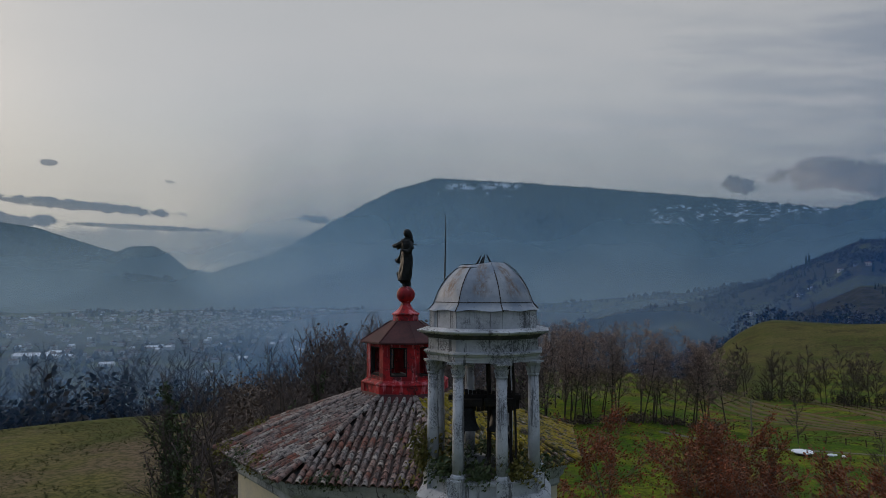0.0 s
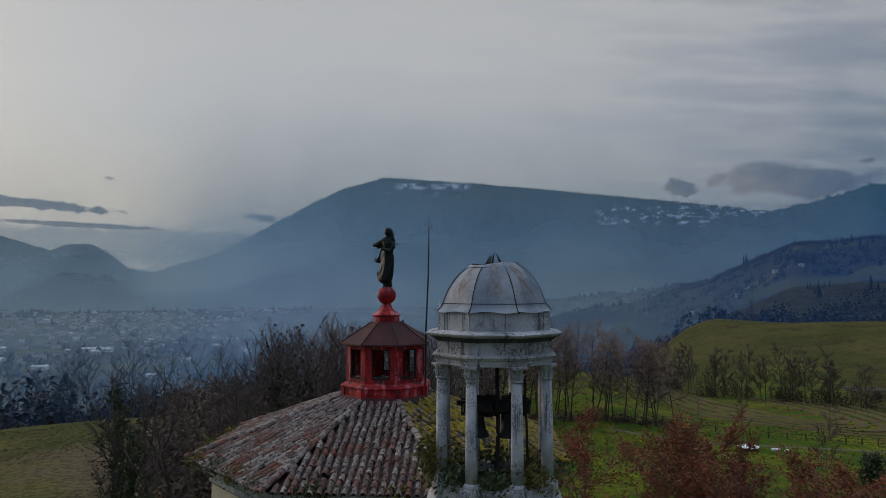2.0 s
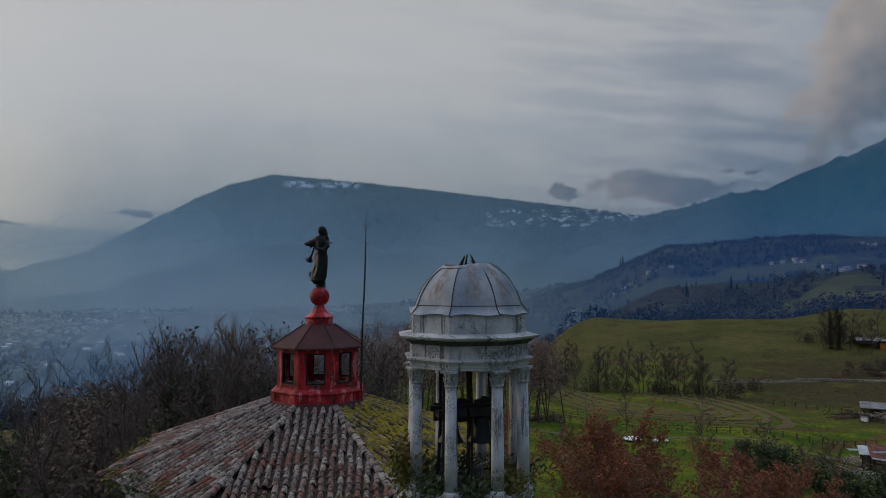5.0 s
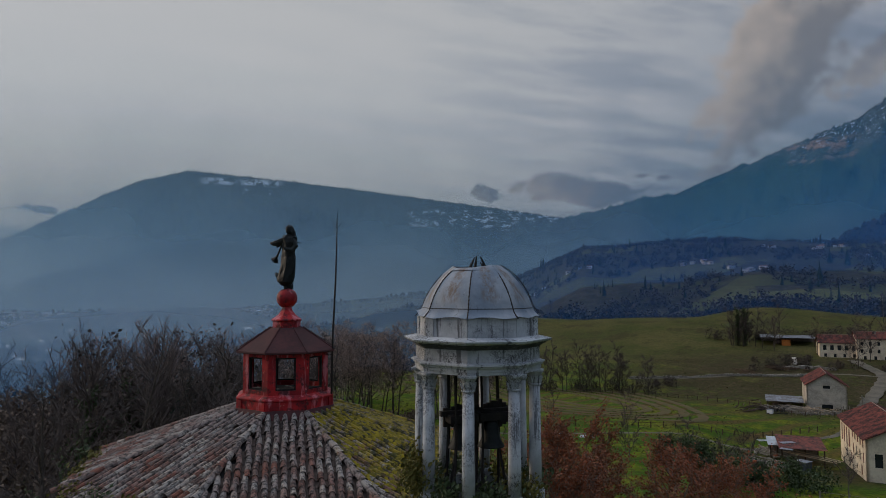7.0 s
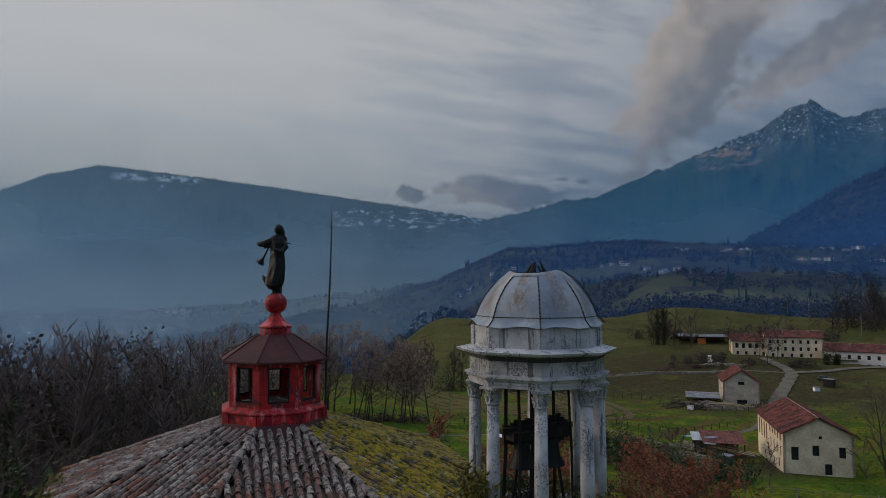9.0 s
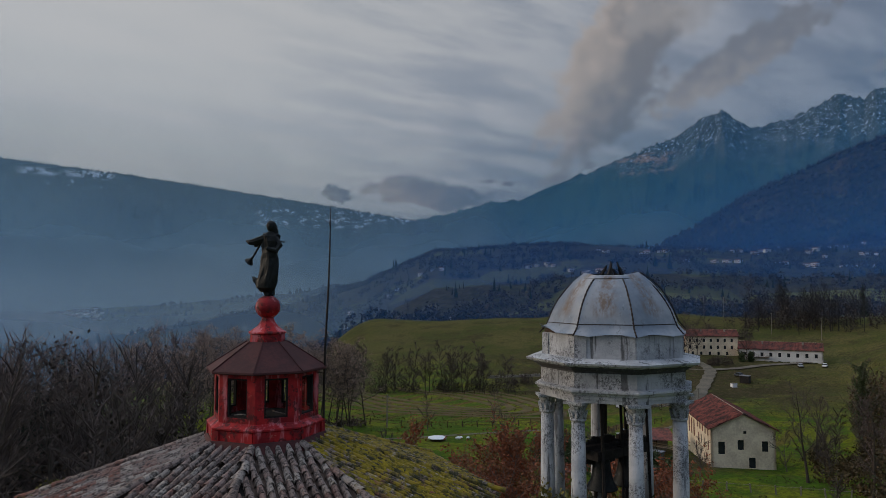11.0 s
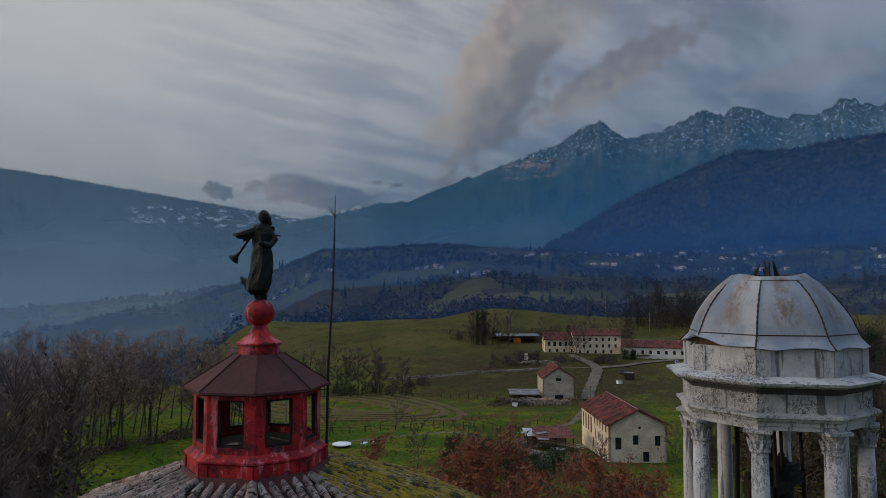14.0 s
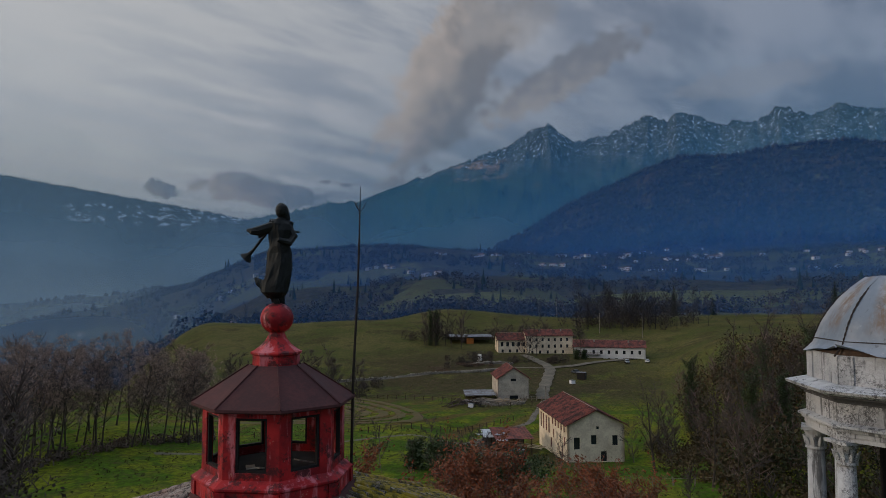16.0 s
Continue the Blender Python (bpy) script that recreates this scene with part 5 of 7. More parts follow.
box(bm, -1.15, -0.01, 19.5, 29.5, 4.55, 4.72)
balcony = part("balcony", bm, M_WOOD, white, "dark wooden balcony")
for z in (5.1, 5.6):
    bm = bmesh.new()
    box(bm, -1.14, -1.06, 19.5, 29.5, z, z + 0.09)
    part("rail", bm, M_WOOD, balcony)
for k in range(11):
    bm = bmesh.new()
    box(bm, -1.05, -0.98, 19.6 + k * 0.97, 19.68 + k * 0.97, 4.72, 5.69)
    part("baluster", bm, M_WOOD, balcony)
house("cream_house", "cream plastered three-storey house with small square windows", 262.0, 158.0, 48, 9.0, 22.0, 9.0, 2.4, M_YELLOWWALL, M_OLDROOF,
      left=[*row(7, 1.4, 2.9, 1.0, 6.4, 7.8), *row(7, 1.4, 2.9, 1.0, 3.4, 4.9), *row(5, 2.4, 3.6, 1.0, 0.8, 2.2)], front=[(2, 3, 5.5, 7), (5.8, 6.8, 5.5, 7), (4.2, 4.9, 8.0, 8.7)], z=-13.0, chimneys=((3.0, 5.0), (3.0, 15.0)))
house("brown_house", "old house with a brown tile roof and open gallery", 250.5, 171.0, 48, 9.0, 17.5, 6.6, 2.8, M_YELLOWWALL, M_OLDROOF,
      left=[*row(6, 1.2, 2.6, 1.3, 3.6, 5.6), *row(4, 1.6, 3.4, 1.0, 0.8, 2.2)], z=-12.6)
house("valley_house", "house with a pale grey roof among the trees", 0.5, 118.0, 20, 9.0, 12.0, 4.0, 2.6, M_WHITEWALL, M_SHED, front=[(2, 3, 1, 2.4), (6, 7, 1, 2.4)], z=-9.0)


def shed(name, label, x, y, z, rz, W, L, H, roofmat, posts=True):
    s = tagged(empty(name, x, y, z, rz), label, "shed")
    for i, (px, py) in enumerate(((0, 0), (W, 0), (0, L), (W, L))):
        bm = bmesh.new()
        box(bm, px - 0.1, px + 0.1, py - 0.1, py + 0.1, -1.0, H + (0.6 if py else 0))
        part("post", bm, M_WOOD, s)
    bm = bmesh.new()
    n = 24
    top = [[bm.verts.new((-0.5 + (W + 1) * i / n, y0, zz + 0.05 * (i % 2))) for i in range(n + 1)] for y0, zz in ((-0.5, H), (L + 0.5, H + 0.7))]
    for i in range(n):
        bm.faces.new((top[0][i], top[0][i + 1], top[1][i + 1], top[1][i]))
    g = bmesh.ops.extrude_face_region(bm, geom=bm.faces[:])
    bmesh.ops.translate(bm, vec=(0, 0, 0.05), verts=[v for v in g["geom"] if isinstance(v, bmesh.types.BMVert)])
    part("roof_sheet", bm, roofmat, s)
    bm = bmesh.new()
    box(bm, 0, W, L - 0.1, L, -1.0, H + 0.4)
    part("back_boards", bm, M_GREYWOOD, s)
    if name == "open_shed":
        bm = bmesh.new()
        box(bm, 8.0, 11.5, 0.2, 0.3, 0.0, 4.2)
        part("door", bm, M_ORANGE, s, "orange painted board door")
    return s


shed("open_shed", "low timber shed with a corrugated metal roof", 238.0, 213.0, -11.0, -42, 21, 9, 5.0, M_SHED)
shed("lean_to", "lean-to beside the barn with a grey sheet roof", 155.5, 130.5, -20.0, -44, 9, 7, 3.2, M_SHED)
shed("farm_shed", "rusty-roofed shed against the farmhouse", 100.5, 74.0, -16.2, FARM_RZ, 7, 8, 2.6, M_OLDROOF)
shed("low_shed", "low shed with pale metal sheets on its roof", 104.0, 80.0, -16.6, FARM_RZ, 6, 4, 2.0, M_SHEET)


# pale sheets laid over the farm shed, and an orange door in the open one
for x, y, z, rz, W, L in ((101.5, 79.0, -13.4, -20, 2.6, 1.3), (103.5, 75.5, -13.2, -8, 3.0, 1.2), (100.0, 72.5, -13.5, -60, 2.2, 1.1)):
    bm = bmesh.new()
    n = 10
    lo = [[bm.verts.new((W * (i / n - 0.5), L * (j - 0.5), 0.03 * (i % 2) + 0.05 * j)) for i in range(n + 1)] for j in (0, 1)]
    for i in range(n):
        bm.faces.new((lo[0][i], lo[0][i + 1], lo[1][i + 1], lo[1][i]))
    bmesh.ops.solidify(bm, geom=bm.faces[:], thickness=0.02)
    ob = link("metal_sheet", bm, M_SHEET)
    ob.matrix_basis = pose(x, y, z, 0, 0, rz)
    tagged(ob, "loose pale corrugated sheet lying on the shed roof", "metal sheet", "loose metal sheets")


def pile(name, label, x, y, n, spread, mat, seed, size=(2.5, 0.12)):
    """Planks or poles lying in a heap."""
    rnd = random.Random(seed)
    bm = bmesh.new()
    for i in range(n):
        a = rnd.uniform(-0.5, 0.5)
        cx, cy = rnd.gauss(0, spread), rnd.gauss(0, spread * 0.6)
        ln = size[0] * rnd.uniform(0.6, 1.3)
        zz = size[1] + rnd.uniform(0, 0.9)
        tube(bm, [(cx - ln * math.cos(a), cy - ln * math.sin(a), zz), (cx + ln * math.cos(a), cy + ln * math.sin(a), zz + rnd.uniform(-0.2, 0.3))], [size[1], size[1]], 4)
    ob = link(name, bm, mat)
    ob.matrix_basis = pose(x, y, gz(x, y) - 0.1, 0, 0, rnd.uniform(0, 180))
    return tagged(ob, label, "pile", kind="stuff")


pile("plank_pile", "loose heap of weathered planks in the farmyard", 97, 72, 22, 1.6, M_GREYWOOD, 3)
pile("timber_pile", "heap of old timber beside the barn", 158, 122, 46, 3.2, M_GREYWOOD, 4)
pile("rubble_pile", "heap of rubble and logs by the track", 205, 172, 60, 4.0, M_WOOD, 5, (1.2, 0.16))
pile("brushwood", "heap of brushwood at the field edge", 150, 128, 50, 4.0, M_WOOD, 6)


def rubble_wall(name, label, points, height, width, mat, seed):
    """A low dry wall of tumbled stones along a line."""
    rnd = random.Random(seed)
    bm = bmesh.new()
    for (x0, y0), (x1, y1) in zip(points, points[1:]):
        ln = math.hypot(x1 - x0, y1 - y0)
        for i in range(int(ln / 0.55)):
            t = i * 0.55 / ln
            x, y = x0 + (x1 - x0) * t, y0 + (y1 - y0) * t
            h = height * (0.6 + 0.5 * noise.noise(Vector((x * 0.3, y * 0.3, seed))) + rnd.uniform(-0.1, 0.1))
            z, base = -0.2, gz(x, y)
            while z < h:
                q = rnd.uniform(0.22, 0.42)
                m = Matrix.Translation((x + rnd.gauss(0, 0.08), y + rnd.gauss(0, 0.08), base + z + q / 2)) @ Matrix.Rotation(rnd.uniform(0, 3), 4, "Z") @ Matrix.Rotation(rnd.gauss(0, 0.15), 4, "X")
                w = width * rnd.uniform(0.35, 0.6)
                box(bm, -w, w, -w * 0.8, w * 0.8, -q / 2, q / 2, m)
                z += q * 0.9
    return tagged(link(name, bm, mat), label, "wall", kind="stuff")


rubble_wall("stone_wall", "tumbled dry stone wall below the old pasture lane", [(150, 190), (180, 177), (199, 161), (207, 158)], 1.1, 0.5, M_STONE, 1)
rubble_wall("stone_wall", "broken stone wall round the barn yard", [(152, 128), (154, 118), (163, 112)], 1.0, 0.5, M_STONE, 2)
rubble_wall("ruined_gable", "pale pointed remnant of a ruined wall", [(216, 176), (217, 175)], 5.0, 0.9, M_WHITEWALL, 3)
rubble_wall("rubble_bank", "bank of tumbled stones and earth beside the farm road", [(205, 172), (214, 168), (219, 160)], 1.3, 0.9, M_STONE, 4)


def car(x, y, rz, paint, label):
    c = tagged(empty("car", x, y, gz(x, y), rz), label, "car", "parked cars")
    bm = bmesh.new()
    v = box(bm, -2.0, 2.0, -0.85, 0.85, 0.35, 0.95)
    bmesh.ops.bevel(bm, geom=bm.edges[:], offset=0.12, segments=2, affect="EDGES")
    part("body", bm, paint, c)
    bm = bmesh.new()
    v = box(bm, -1.3, 1.0, -0.78, 0.78, 0.93, 1.45)
    for q in v[4:]:
        q.co.x *= 0.72
        q.co.y *= 0.86
    part("cabin", bm, M_GLASS, c, "dark glazed cabin")
    bm = bmesh.new()
    box(bm, -0.9, 0.68, -0.64, 0.64, 1.452, 1.50)
    part("roof", bm, paint, c)
    for wx in (-1.25, 1.3):
        for wy in (-0.82, 0.82):
            bm = bmesh.new()
            tube(bm, [(wx, wy - 0.1, 0.32), (wx, wy + 0.1, 0.32)], [0.32, 0.32], 12)
            part("wheel", bm, M_IRON, c)


car(256.0, 127.5, 35, M_SHEET, "silver car parked before the white farmhouse")
car(262.5, 121.5, 20, M_WHITE, "white car parked before the white farmhouse")
car(221.0, 131.0, 70, M_TARP, "dark blue car standing on the farmyard grass")

# long pale boards leaning by the farmhouse shed
for i, (x, y, rz, ln) in enumerate(((104.0, 71.0, 118, 9.0), (104.7, 70.7, 121, 8.6), (105.6, 70.6, 116, 8.0))):
    bm = bmesh.new()
    box(bm, -ln / 2, ln / 2, -0.16, 0.16, -0.05, 0.05)
    ob = link("long_board", bm, M_PALEWOOD)
    ob.matrix_basis = pose(x, y, -15.0 + 0.1 * i, 0, -5, rz)
    tagged(ob, "long pale board propped up beside the farmhouse shed", "board", "long boards")


def hay_crate(x, y, rz, s, mat, label):
    c = tagged(empty("crate", x, y, gz(x, y), rz), label, "crate")
    bm = bmesh.new()
    box(bm, -s, s, -s, s, 0.12, 1.7 * s)
    part("body", bm, mat, c)
    for k in (-0.8, 0.0, 0.8):
        bm = bmesh.new()
        box(bm, k * s - 0.08, k * s + 0.08, -s * 1.04, s * 1.04, -0.3, 0.118)
        part("runner", bm, M_WOOD, c)
    bm = bmesh.new()
    box(bm, -s * 1.12, s * 1.12, -s * 1.12, s * 1.12, 1.704 * s, 1.704 * s + 0.1)
    part("lid", bm, M_SHED, c)


hay_crate(214.0, 124.0, 20, 1.5, M_CHAR, "dark wooden hutch standing in the farmyard")
hay_crate(203.5, 121.5, 60, 0.8, M_WHITE, "white wooden box standing in the farmyard grass")
hay_crate(146.5, 121.0, 30, 0.7, M_WHITE, "pale trough by the pen fence")
hay_crate(99.0, 68.0, 10, 1.0, M_TARP, "dark blue covered crate behind the farmhouse shed")
pile("log_pile", "heap of split logs along the barn", 160, 119, 60, 2.6, M_PALEWOOD, 11, (0.7, 0.14))
pile("scrap_pile", "dark heap of scrap timber beside the lean-to", 153, 124, 60, 3.0, M_CHAR, 12, (1.6, 0.1))
pile("branch_pile", "heap of cut branches on the pasture", 191, 176, 70, 3.5, M_WOOD, 13, (1.5, 0.07))
pile("board_pile", "heap of old boards beside the farm shed", 106, 82, 40, 2.2, M_GREYWOOD, 14, (1.6, 0.1))


# ---- roads and tracks, laid on the ground ----
def ribbon(name, label, points, width, mat, lift=0.12):
    pts = [Vector((*p, 0)) for p in points]
    fine = []
    for a, b, c, d in zip([pts[0]] + pts, pts, pts[1:], pts[2:] + [pts[-1]]):
        for i in range(10):
            t = i / 10
            fine.append(0.5 * ((2 * b) + (c - a) * t + (2 * a - 5 * b + 4 * c - d) * t * t + (3 * b - a - 3 * c + d) * t ** 3))
    fine.append(pts[-1])
    verts, faces = [], []
    for i, p in enumerate(fine):
        d = (fine[min(i + 1, len(fine) - 1)] - fine[max(i - 1, 0)]).normalized()
        s = Vector((-d.y, d.x, 0)) * width / 2
        w = 1 + 0.12 * math.sin(i * 1.7)
        for k in (-1, -0.33, 0.33, 1):
            q = p + s * k * w
            verts.append((q.x, q.y, gz(q.x, q.y) + lift + (0.04 if abs(k) < 0.5 else -0.02)))
    for i in range(len(fine) - 1):
        for k in range(3):
            faces.append((4 * i + k, 4 * i + k + 1, 4 * i + 5 + k, 4 * i + 4 + k))
    return tagged(from_arrays(name, verts, faces, mat, smooth=True), label, "road", kind="structure")


ribbon("road", "pale gravel farm road between the houses", [(172, 112), (181, 119), (207, 134.5), (222, 144), (232, 158), (240, 170)], 4.2, M_ROAD, 0.4)
ribbon("road_branch", "pale gravel lane in front of the white farmhouse", [(222, 144), (234, 139), (250, 137), (275, 128)], 3.2, M_ROAD, 0.35)
ribbon("road_lane", "pale gravel lane along the meadow", [(222, 144), (214, 155), (203, 163), (180, 176), (150, 190)], 1.6, M_ROAD)
ribbon("track", "narrow pale track across the meadow", [(40, 96), (63, 88.7), (85, 87), (100, 85), (122, 91), (137, 93), (150, 100), (172, 112)], 1.7, M_ROAD, 0.06)


# ---- fences ----
def fence(name, points, step, height, mat, label, rails=1, seed=1):
    f = tagged(empty(name, *points[0], gz(*points[0])), label, "fence")
    rnd = random.Random(seed)
    base = f.matrix_basis.inverted()
    tops = []
    me = None
    for (x0, y0), (x1, y1) in zip(points, points[1:]):
        n = max(1, int(math.hypot(x1 - x0, y1 - y0) / step))
        for i in range(n):
            x, y = x0 + (x1 - x0) * i / n, y0 + (y1 - y0) * i / n
            z = gz(x, y)
            if me is None:
                bm = bmesh.new()
                box(bm, -0.09, 0.09, -0.09, 0.09, -0.4, height)
                ob = part("post", bm, mat, f)
                me = ob.data
            else:
                ob = new("post", me)
                ob.parent = f
            ob.matrix_basis = base @ pose(x, y, z, rnd.gauss(0, 4), rnd.gauss(0, 4), rnd.uniform(0, 90))
            tops.append(Vector((x, y, z + height * 0.85)))
    for r in range(rails):
        bm = bmesh.new()
        tube(bm, [base @ (p - Vector((0, 0, r * height * 0.45))) for p in tops], [0.035] * len(tops), 4)
        part("rail", bm, mat, f)
    return f


fence("fence", [(55, 118), (64, 112), (72, 100), (84, 95), (110, 96), (140, 98)], 3.0, 1.3, M_WOOD, "weathered post fence across the meadow", 2, 3)
fence("fence", [(118, 172), (142, 153), (150, 132), (150, 117), (168, 106)], 3.2, 1.4, M_WOOD, "dark post fence between two pastures", 1, 4)
fence("fence", [(82, 50), (95, 38), (104, 28), (112, 18)], 3.0, 1.4, M_GREYWOOD, "grey post fence below the thicket", 1, 5)
fence("pen_fence", [(150, 118), (160, 113), (168, 116), (172, 111)], 1.6, 1.5, M_GREYWOOD, "grey rail fence round the barn yard", 3, 6)


def utility_pole(x, y, h):
    p = tagged(empty("utility_pole", x, y, gz(x, y)), "tall thin wooden utility pole", "utility pole", "utility poles")
    bm = bmesh.new()
    tube(bm, [(0, 0, -0.5), (0, 0, h)], [0.17, 0.11], 6)
    part("pole", bm, M_GREYWOOD, p)
    bm = bmesh.new()
    box(bm, -0.7, 0.7, -0.06, 0.06, h - 0.6, h - 0.45)
    part("crossarm", bm, M_GREYWOOD, p)


for x, y, h in ((319, 177, 11), (315, 150, 11), (352, 240, 12), (360, 232, 12), (151, 97, 8), (62, 108, 7)):
    utility_pole(x, y, h)


def canopy(x, y):
    z = gz(x, y)
    c = tagged(empty("feeder_canopy", x, y, z, 12), "white round-cornered canopy on a dark feeding place", "canopy")
    bm = bmesh.new()
    lathe(bm, [(1.75, 0.50), (1.75, 0.62), (1.2, 0.74), (0.2, 0.80)], 8, 0.3)
    part("cover", bm, M_WHITE, c)
    for k in range(4):
        bm = bmesh.new()
        a = k * math.pi / 2 + 0.4
        tube(bm, [(1.3 * math.cos(a), 1.3 * math.sin(a), -0.3), (1.3 * math.cos(a), 1.3 * math.sin(a), 0.55)], [0.07, 0.07], 6)
        part("leg", bm, M_IRON, c)
    bm = bmesh.new()
    lathe(bm, [(1.1, -0.2), (1.2, 0.3), (0.4, 0.45)], 10)
    part("hay", bm, M_WOOD, c)


canopy(59.3, 84.0)
for i, (x, y, s) in enumerate(((63.5, 83.5, 0.5), (64.6, 84.2, 0.35), (65.4, 83.0, 0.4))):
    bm = bmesh.new()
    bmesh.ops.create_icosphere(bm, subdivisions=2, radius=s)
    for v in bm.verts:
        v.co *= 1 + 0.2 * noise.noise(v.co * 3 + Vector((i, 0, 0)))
        v.co.z *= 0.6
    ob = link("hay_bag", bm, M_WHITE)
    ob.matrix_basis = pose(x, y, gz(x, y) + s * 0.3)
    tagged(ob, "white sack lying on the meadow", "sack", "white sacks")


# brown hay strips that bend round the mown meadow
for d in (2.5, 7.5, 13.0, 18.5, 24.0):
    ribbon("hay_strip", "brown strip of old hay bending round the meadow", [(101 - d, 212 - d), (100 - d, 170), (101 - 0.9 * d, 146), (102 - 0.5 * d, 134 - 0.7 * d), (104, 130 - d), (108 + 0.5 * d, 134 - 0.7 * d), (110 + 0.9 * d, 146), (112 + d, 170), (113 + 0.8 * d, 200 - d)], 2.6, M_HAY, 0.14)


# ---- trees ----
def limb(v, f, p0, p1, r0, r1, sides):
    d = (p1 - p0)
    if d.length < 1e-6:
        return
    d = d.normalized()
    a = d.orthogonal().normalized()
    b = d.cross(a)
    base = len(v)
    for p, r in ((p0, r0), (p1, r1)):
        for k in range(sides):
            q = p + r * (a * math.cos(2 * math.pi * k / sides) + b * math.sin(2 * math.pi * k / sides))
            v.append((q.x, q.y, q.z))
    for k in range(sides):
        f.append((base + k, base + (k + 1) % sides, base + sides + (k + 1) % sides, base + sides + k))


def sway(rnd, d, amount):
    return (d + Vector((rnd.gauss(0, amount), rnd.gauss(0, amount), rnd.gauss(0, amount)))).normalized()


def leaf(v, f, p, size, rnd):
    n = Vector((rnd.gauss(0, 1), rnd.gauss(0, 1), rnd.gauss(0, 1))).normalized()
    a = n.orthogonal().normalized() * size
    b = n.cross(a) * 0.7
    base = len(v)
    for q in (p - a, p - b * 0.8 + n * size * 0.2, p + a, p + b * 0.8 + n * size * 0.2):
        v.append((q.x, q.y, q.z))
    f += [(base, base + 1, base + 2), (base, base + 2, base + 3)]


def tree_mesh(seed, h, spread, limbs=9, branches=7, twigs=7, first=0.3, leaves=0, leaf_size=0.12, ivy=0, rise=0.75, girth=0.022, tw=0.012, cling=0.55, heads=0):
    """Trunk, twig and leaf meshes of a tree: each a pair of vertices and faces."""
    rnd = random.Random(seed)
    tv, tf, cv, cf, lv, lf, iv, jf = [], [], [], [], [], [], [], []
    pts, p = [], Vector((0, 0, -0.4))
    d = Vector((rnd.gauss(0, 0.05), rnd.gauss(0, 0.05), 1)).normalized()
    segs = 8
    for i in range(segs + 1):
        pts.append(p.copy())
        d = sway(rnd, d, 0.05)
        d.z = abs(d.z)
        p = p + d * (h / segs)
    R = h * girth
    rad = lambda t: R * (1 - 0.88 * t)
    for i in range(segs):
        limb(tv, tf, pts[i], pts[i + 1], rad(i / segs) * (1.35 if i == 0 else 1), rad((i + 1) / segs), 7)
    for k in range(limbs):
        t = first + (0.97 - first) * (k + rnd.random() * 0.8) / limbs
        i = min(int(t * segs), segs - 1)
        q = pts[i].lerp(pts[i + 1], t * segs - i)
        a = k * 2.4 + rnd.uniform(-0.5, 0.5)
        up = rise + rnd.uniform(-0.2, 0.35) + 0.5 * t
        dirn = Vector((math.cos(a), math.sin(a), up)).normalized()
        ln = spread * (1.15 - 0.55 * t) * rnd.uniform(0.75, 1.15)
        r0 = rad(t) * 0.6
        line = [q]
        dd = dirn
        for s in range(4):
            dd = sway(rnd, dd + Vector((0, 0, 0.10)), 0.13)
            line.append(line[-1] + dd * ln / 4)
        for s in range(4):
            limb(tv, tf, line[s], line[s + 1], r0 * (1 - 0.22 * s), r0 * (1 - 0.22 * (s + 1)), 5)
        for b in range(branches):
            u = 0.25 + 0.75 * (b + rnd.random()) / branches
            s = min(int(u * 4), 3)
            q2 = line[s].lerp(line[s + 1], u * 4 - s)
            d2 = sway(rnd, dd, 0.55)
            l2 = ln * rnd.uniform(0.28, 0.5)
            e1 = q2 + d2 * l2 * 0.5
            d3 = sway(rnd, d2 + Vector((0, 0, 0.15)), 0.25)
            e2 = e1 + d3 * l2 * 0.5
            limb(cv, cf, q2, e1, tw * 2.2, tw * 1.7, 3)
            limb(cv, cf, e1, e2, tw * 1.7, tw, 3)
            for g in range(heads):
                # a dry seed head: a small tuft at the branch's end
                leaf(lv, lf, e2 + Vector((rnd.gauss(0, 0.22), rnd.gauss(0, 0.22), rnd.gauss(0, 0.16))), leaf_size * rnd.uniform(0.6, 1.3), rnd)
            for w in range(twigs):
                u2 = (w + rnd.random()) / twigs
                q3 = q2.lerp(e1, u2 * 2) if u2 < 0.5 else e1.lerp(e2, u2 * 2 - 1)
                d4 = sway(rnd, d3, 0.65)
                e3 = q3 + d4 * l2 * rnd.uniform(0.25, 0.6)
                limb(cv, cf, q3, e3, tw, tw * 0.45, 3)
                for g in range(leaves):
                    leaf(lv, lf, q3.lerp(e3, rnd.random()) + Vector((rnd.gauss(0, leaf_size), rnd.gauss(0, leaf_size), rnd.gauss(0, leaf_size))), leaf_size * rnd.uniform(0.6, 1.3), rnd)
        for g in range(ivy // limbs):
            u = rnd.random() ** 1.6 * 0.8
            s = min(int(u * 4), 3)
            c = line[s].lerp(line[s + 1], u * 4 - s)
            leaf(iv, jf, c + Vector((rnd.gauss(0, 0.7 * cling), rnd.gauss(0, 0.7 * cling), rnd.gauss(0, 0.55 * cling))), 0.16 * rnd.uniform(0.7, 1.4), rnd)
    for g in range(ivy):
        t = rnd.random() * 0.85
        i = min(int(t * segs), segs - 1)
        c = pts[i].lerp(pts[i + 1], t * segs - i)
        a, rr = rnd.uniform(0, 2 * math.pi), rad(t) + abs(rnd.gauss(0, cling)) * (1.1 - 0.7 * t) + 0.05
        leaf(iv, jf, c + Vector((rr * math.cos(a), rr * math.sin(a), 0)), 0.17 * rnd.uniform(0.7, 1.4), rnd)
    return (tv, tf), (cv, cf), (lv, lf), (iv, jf)


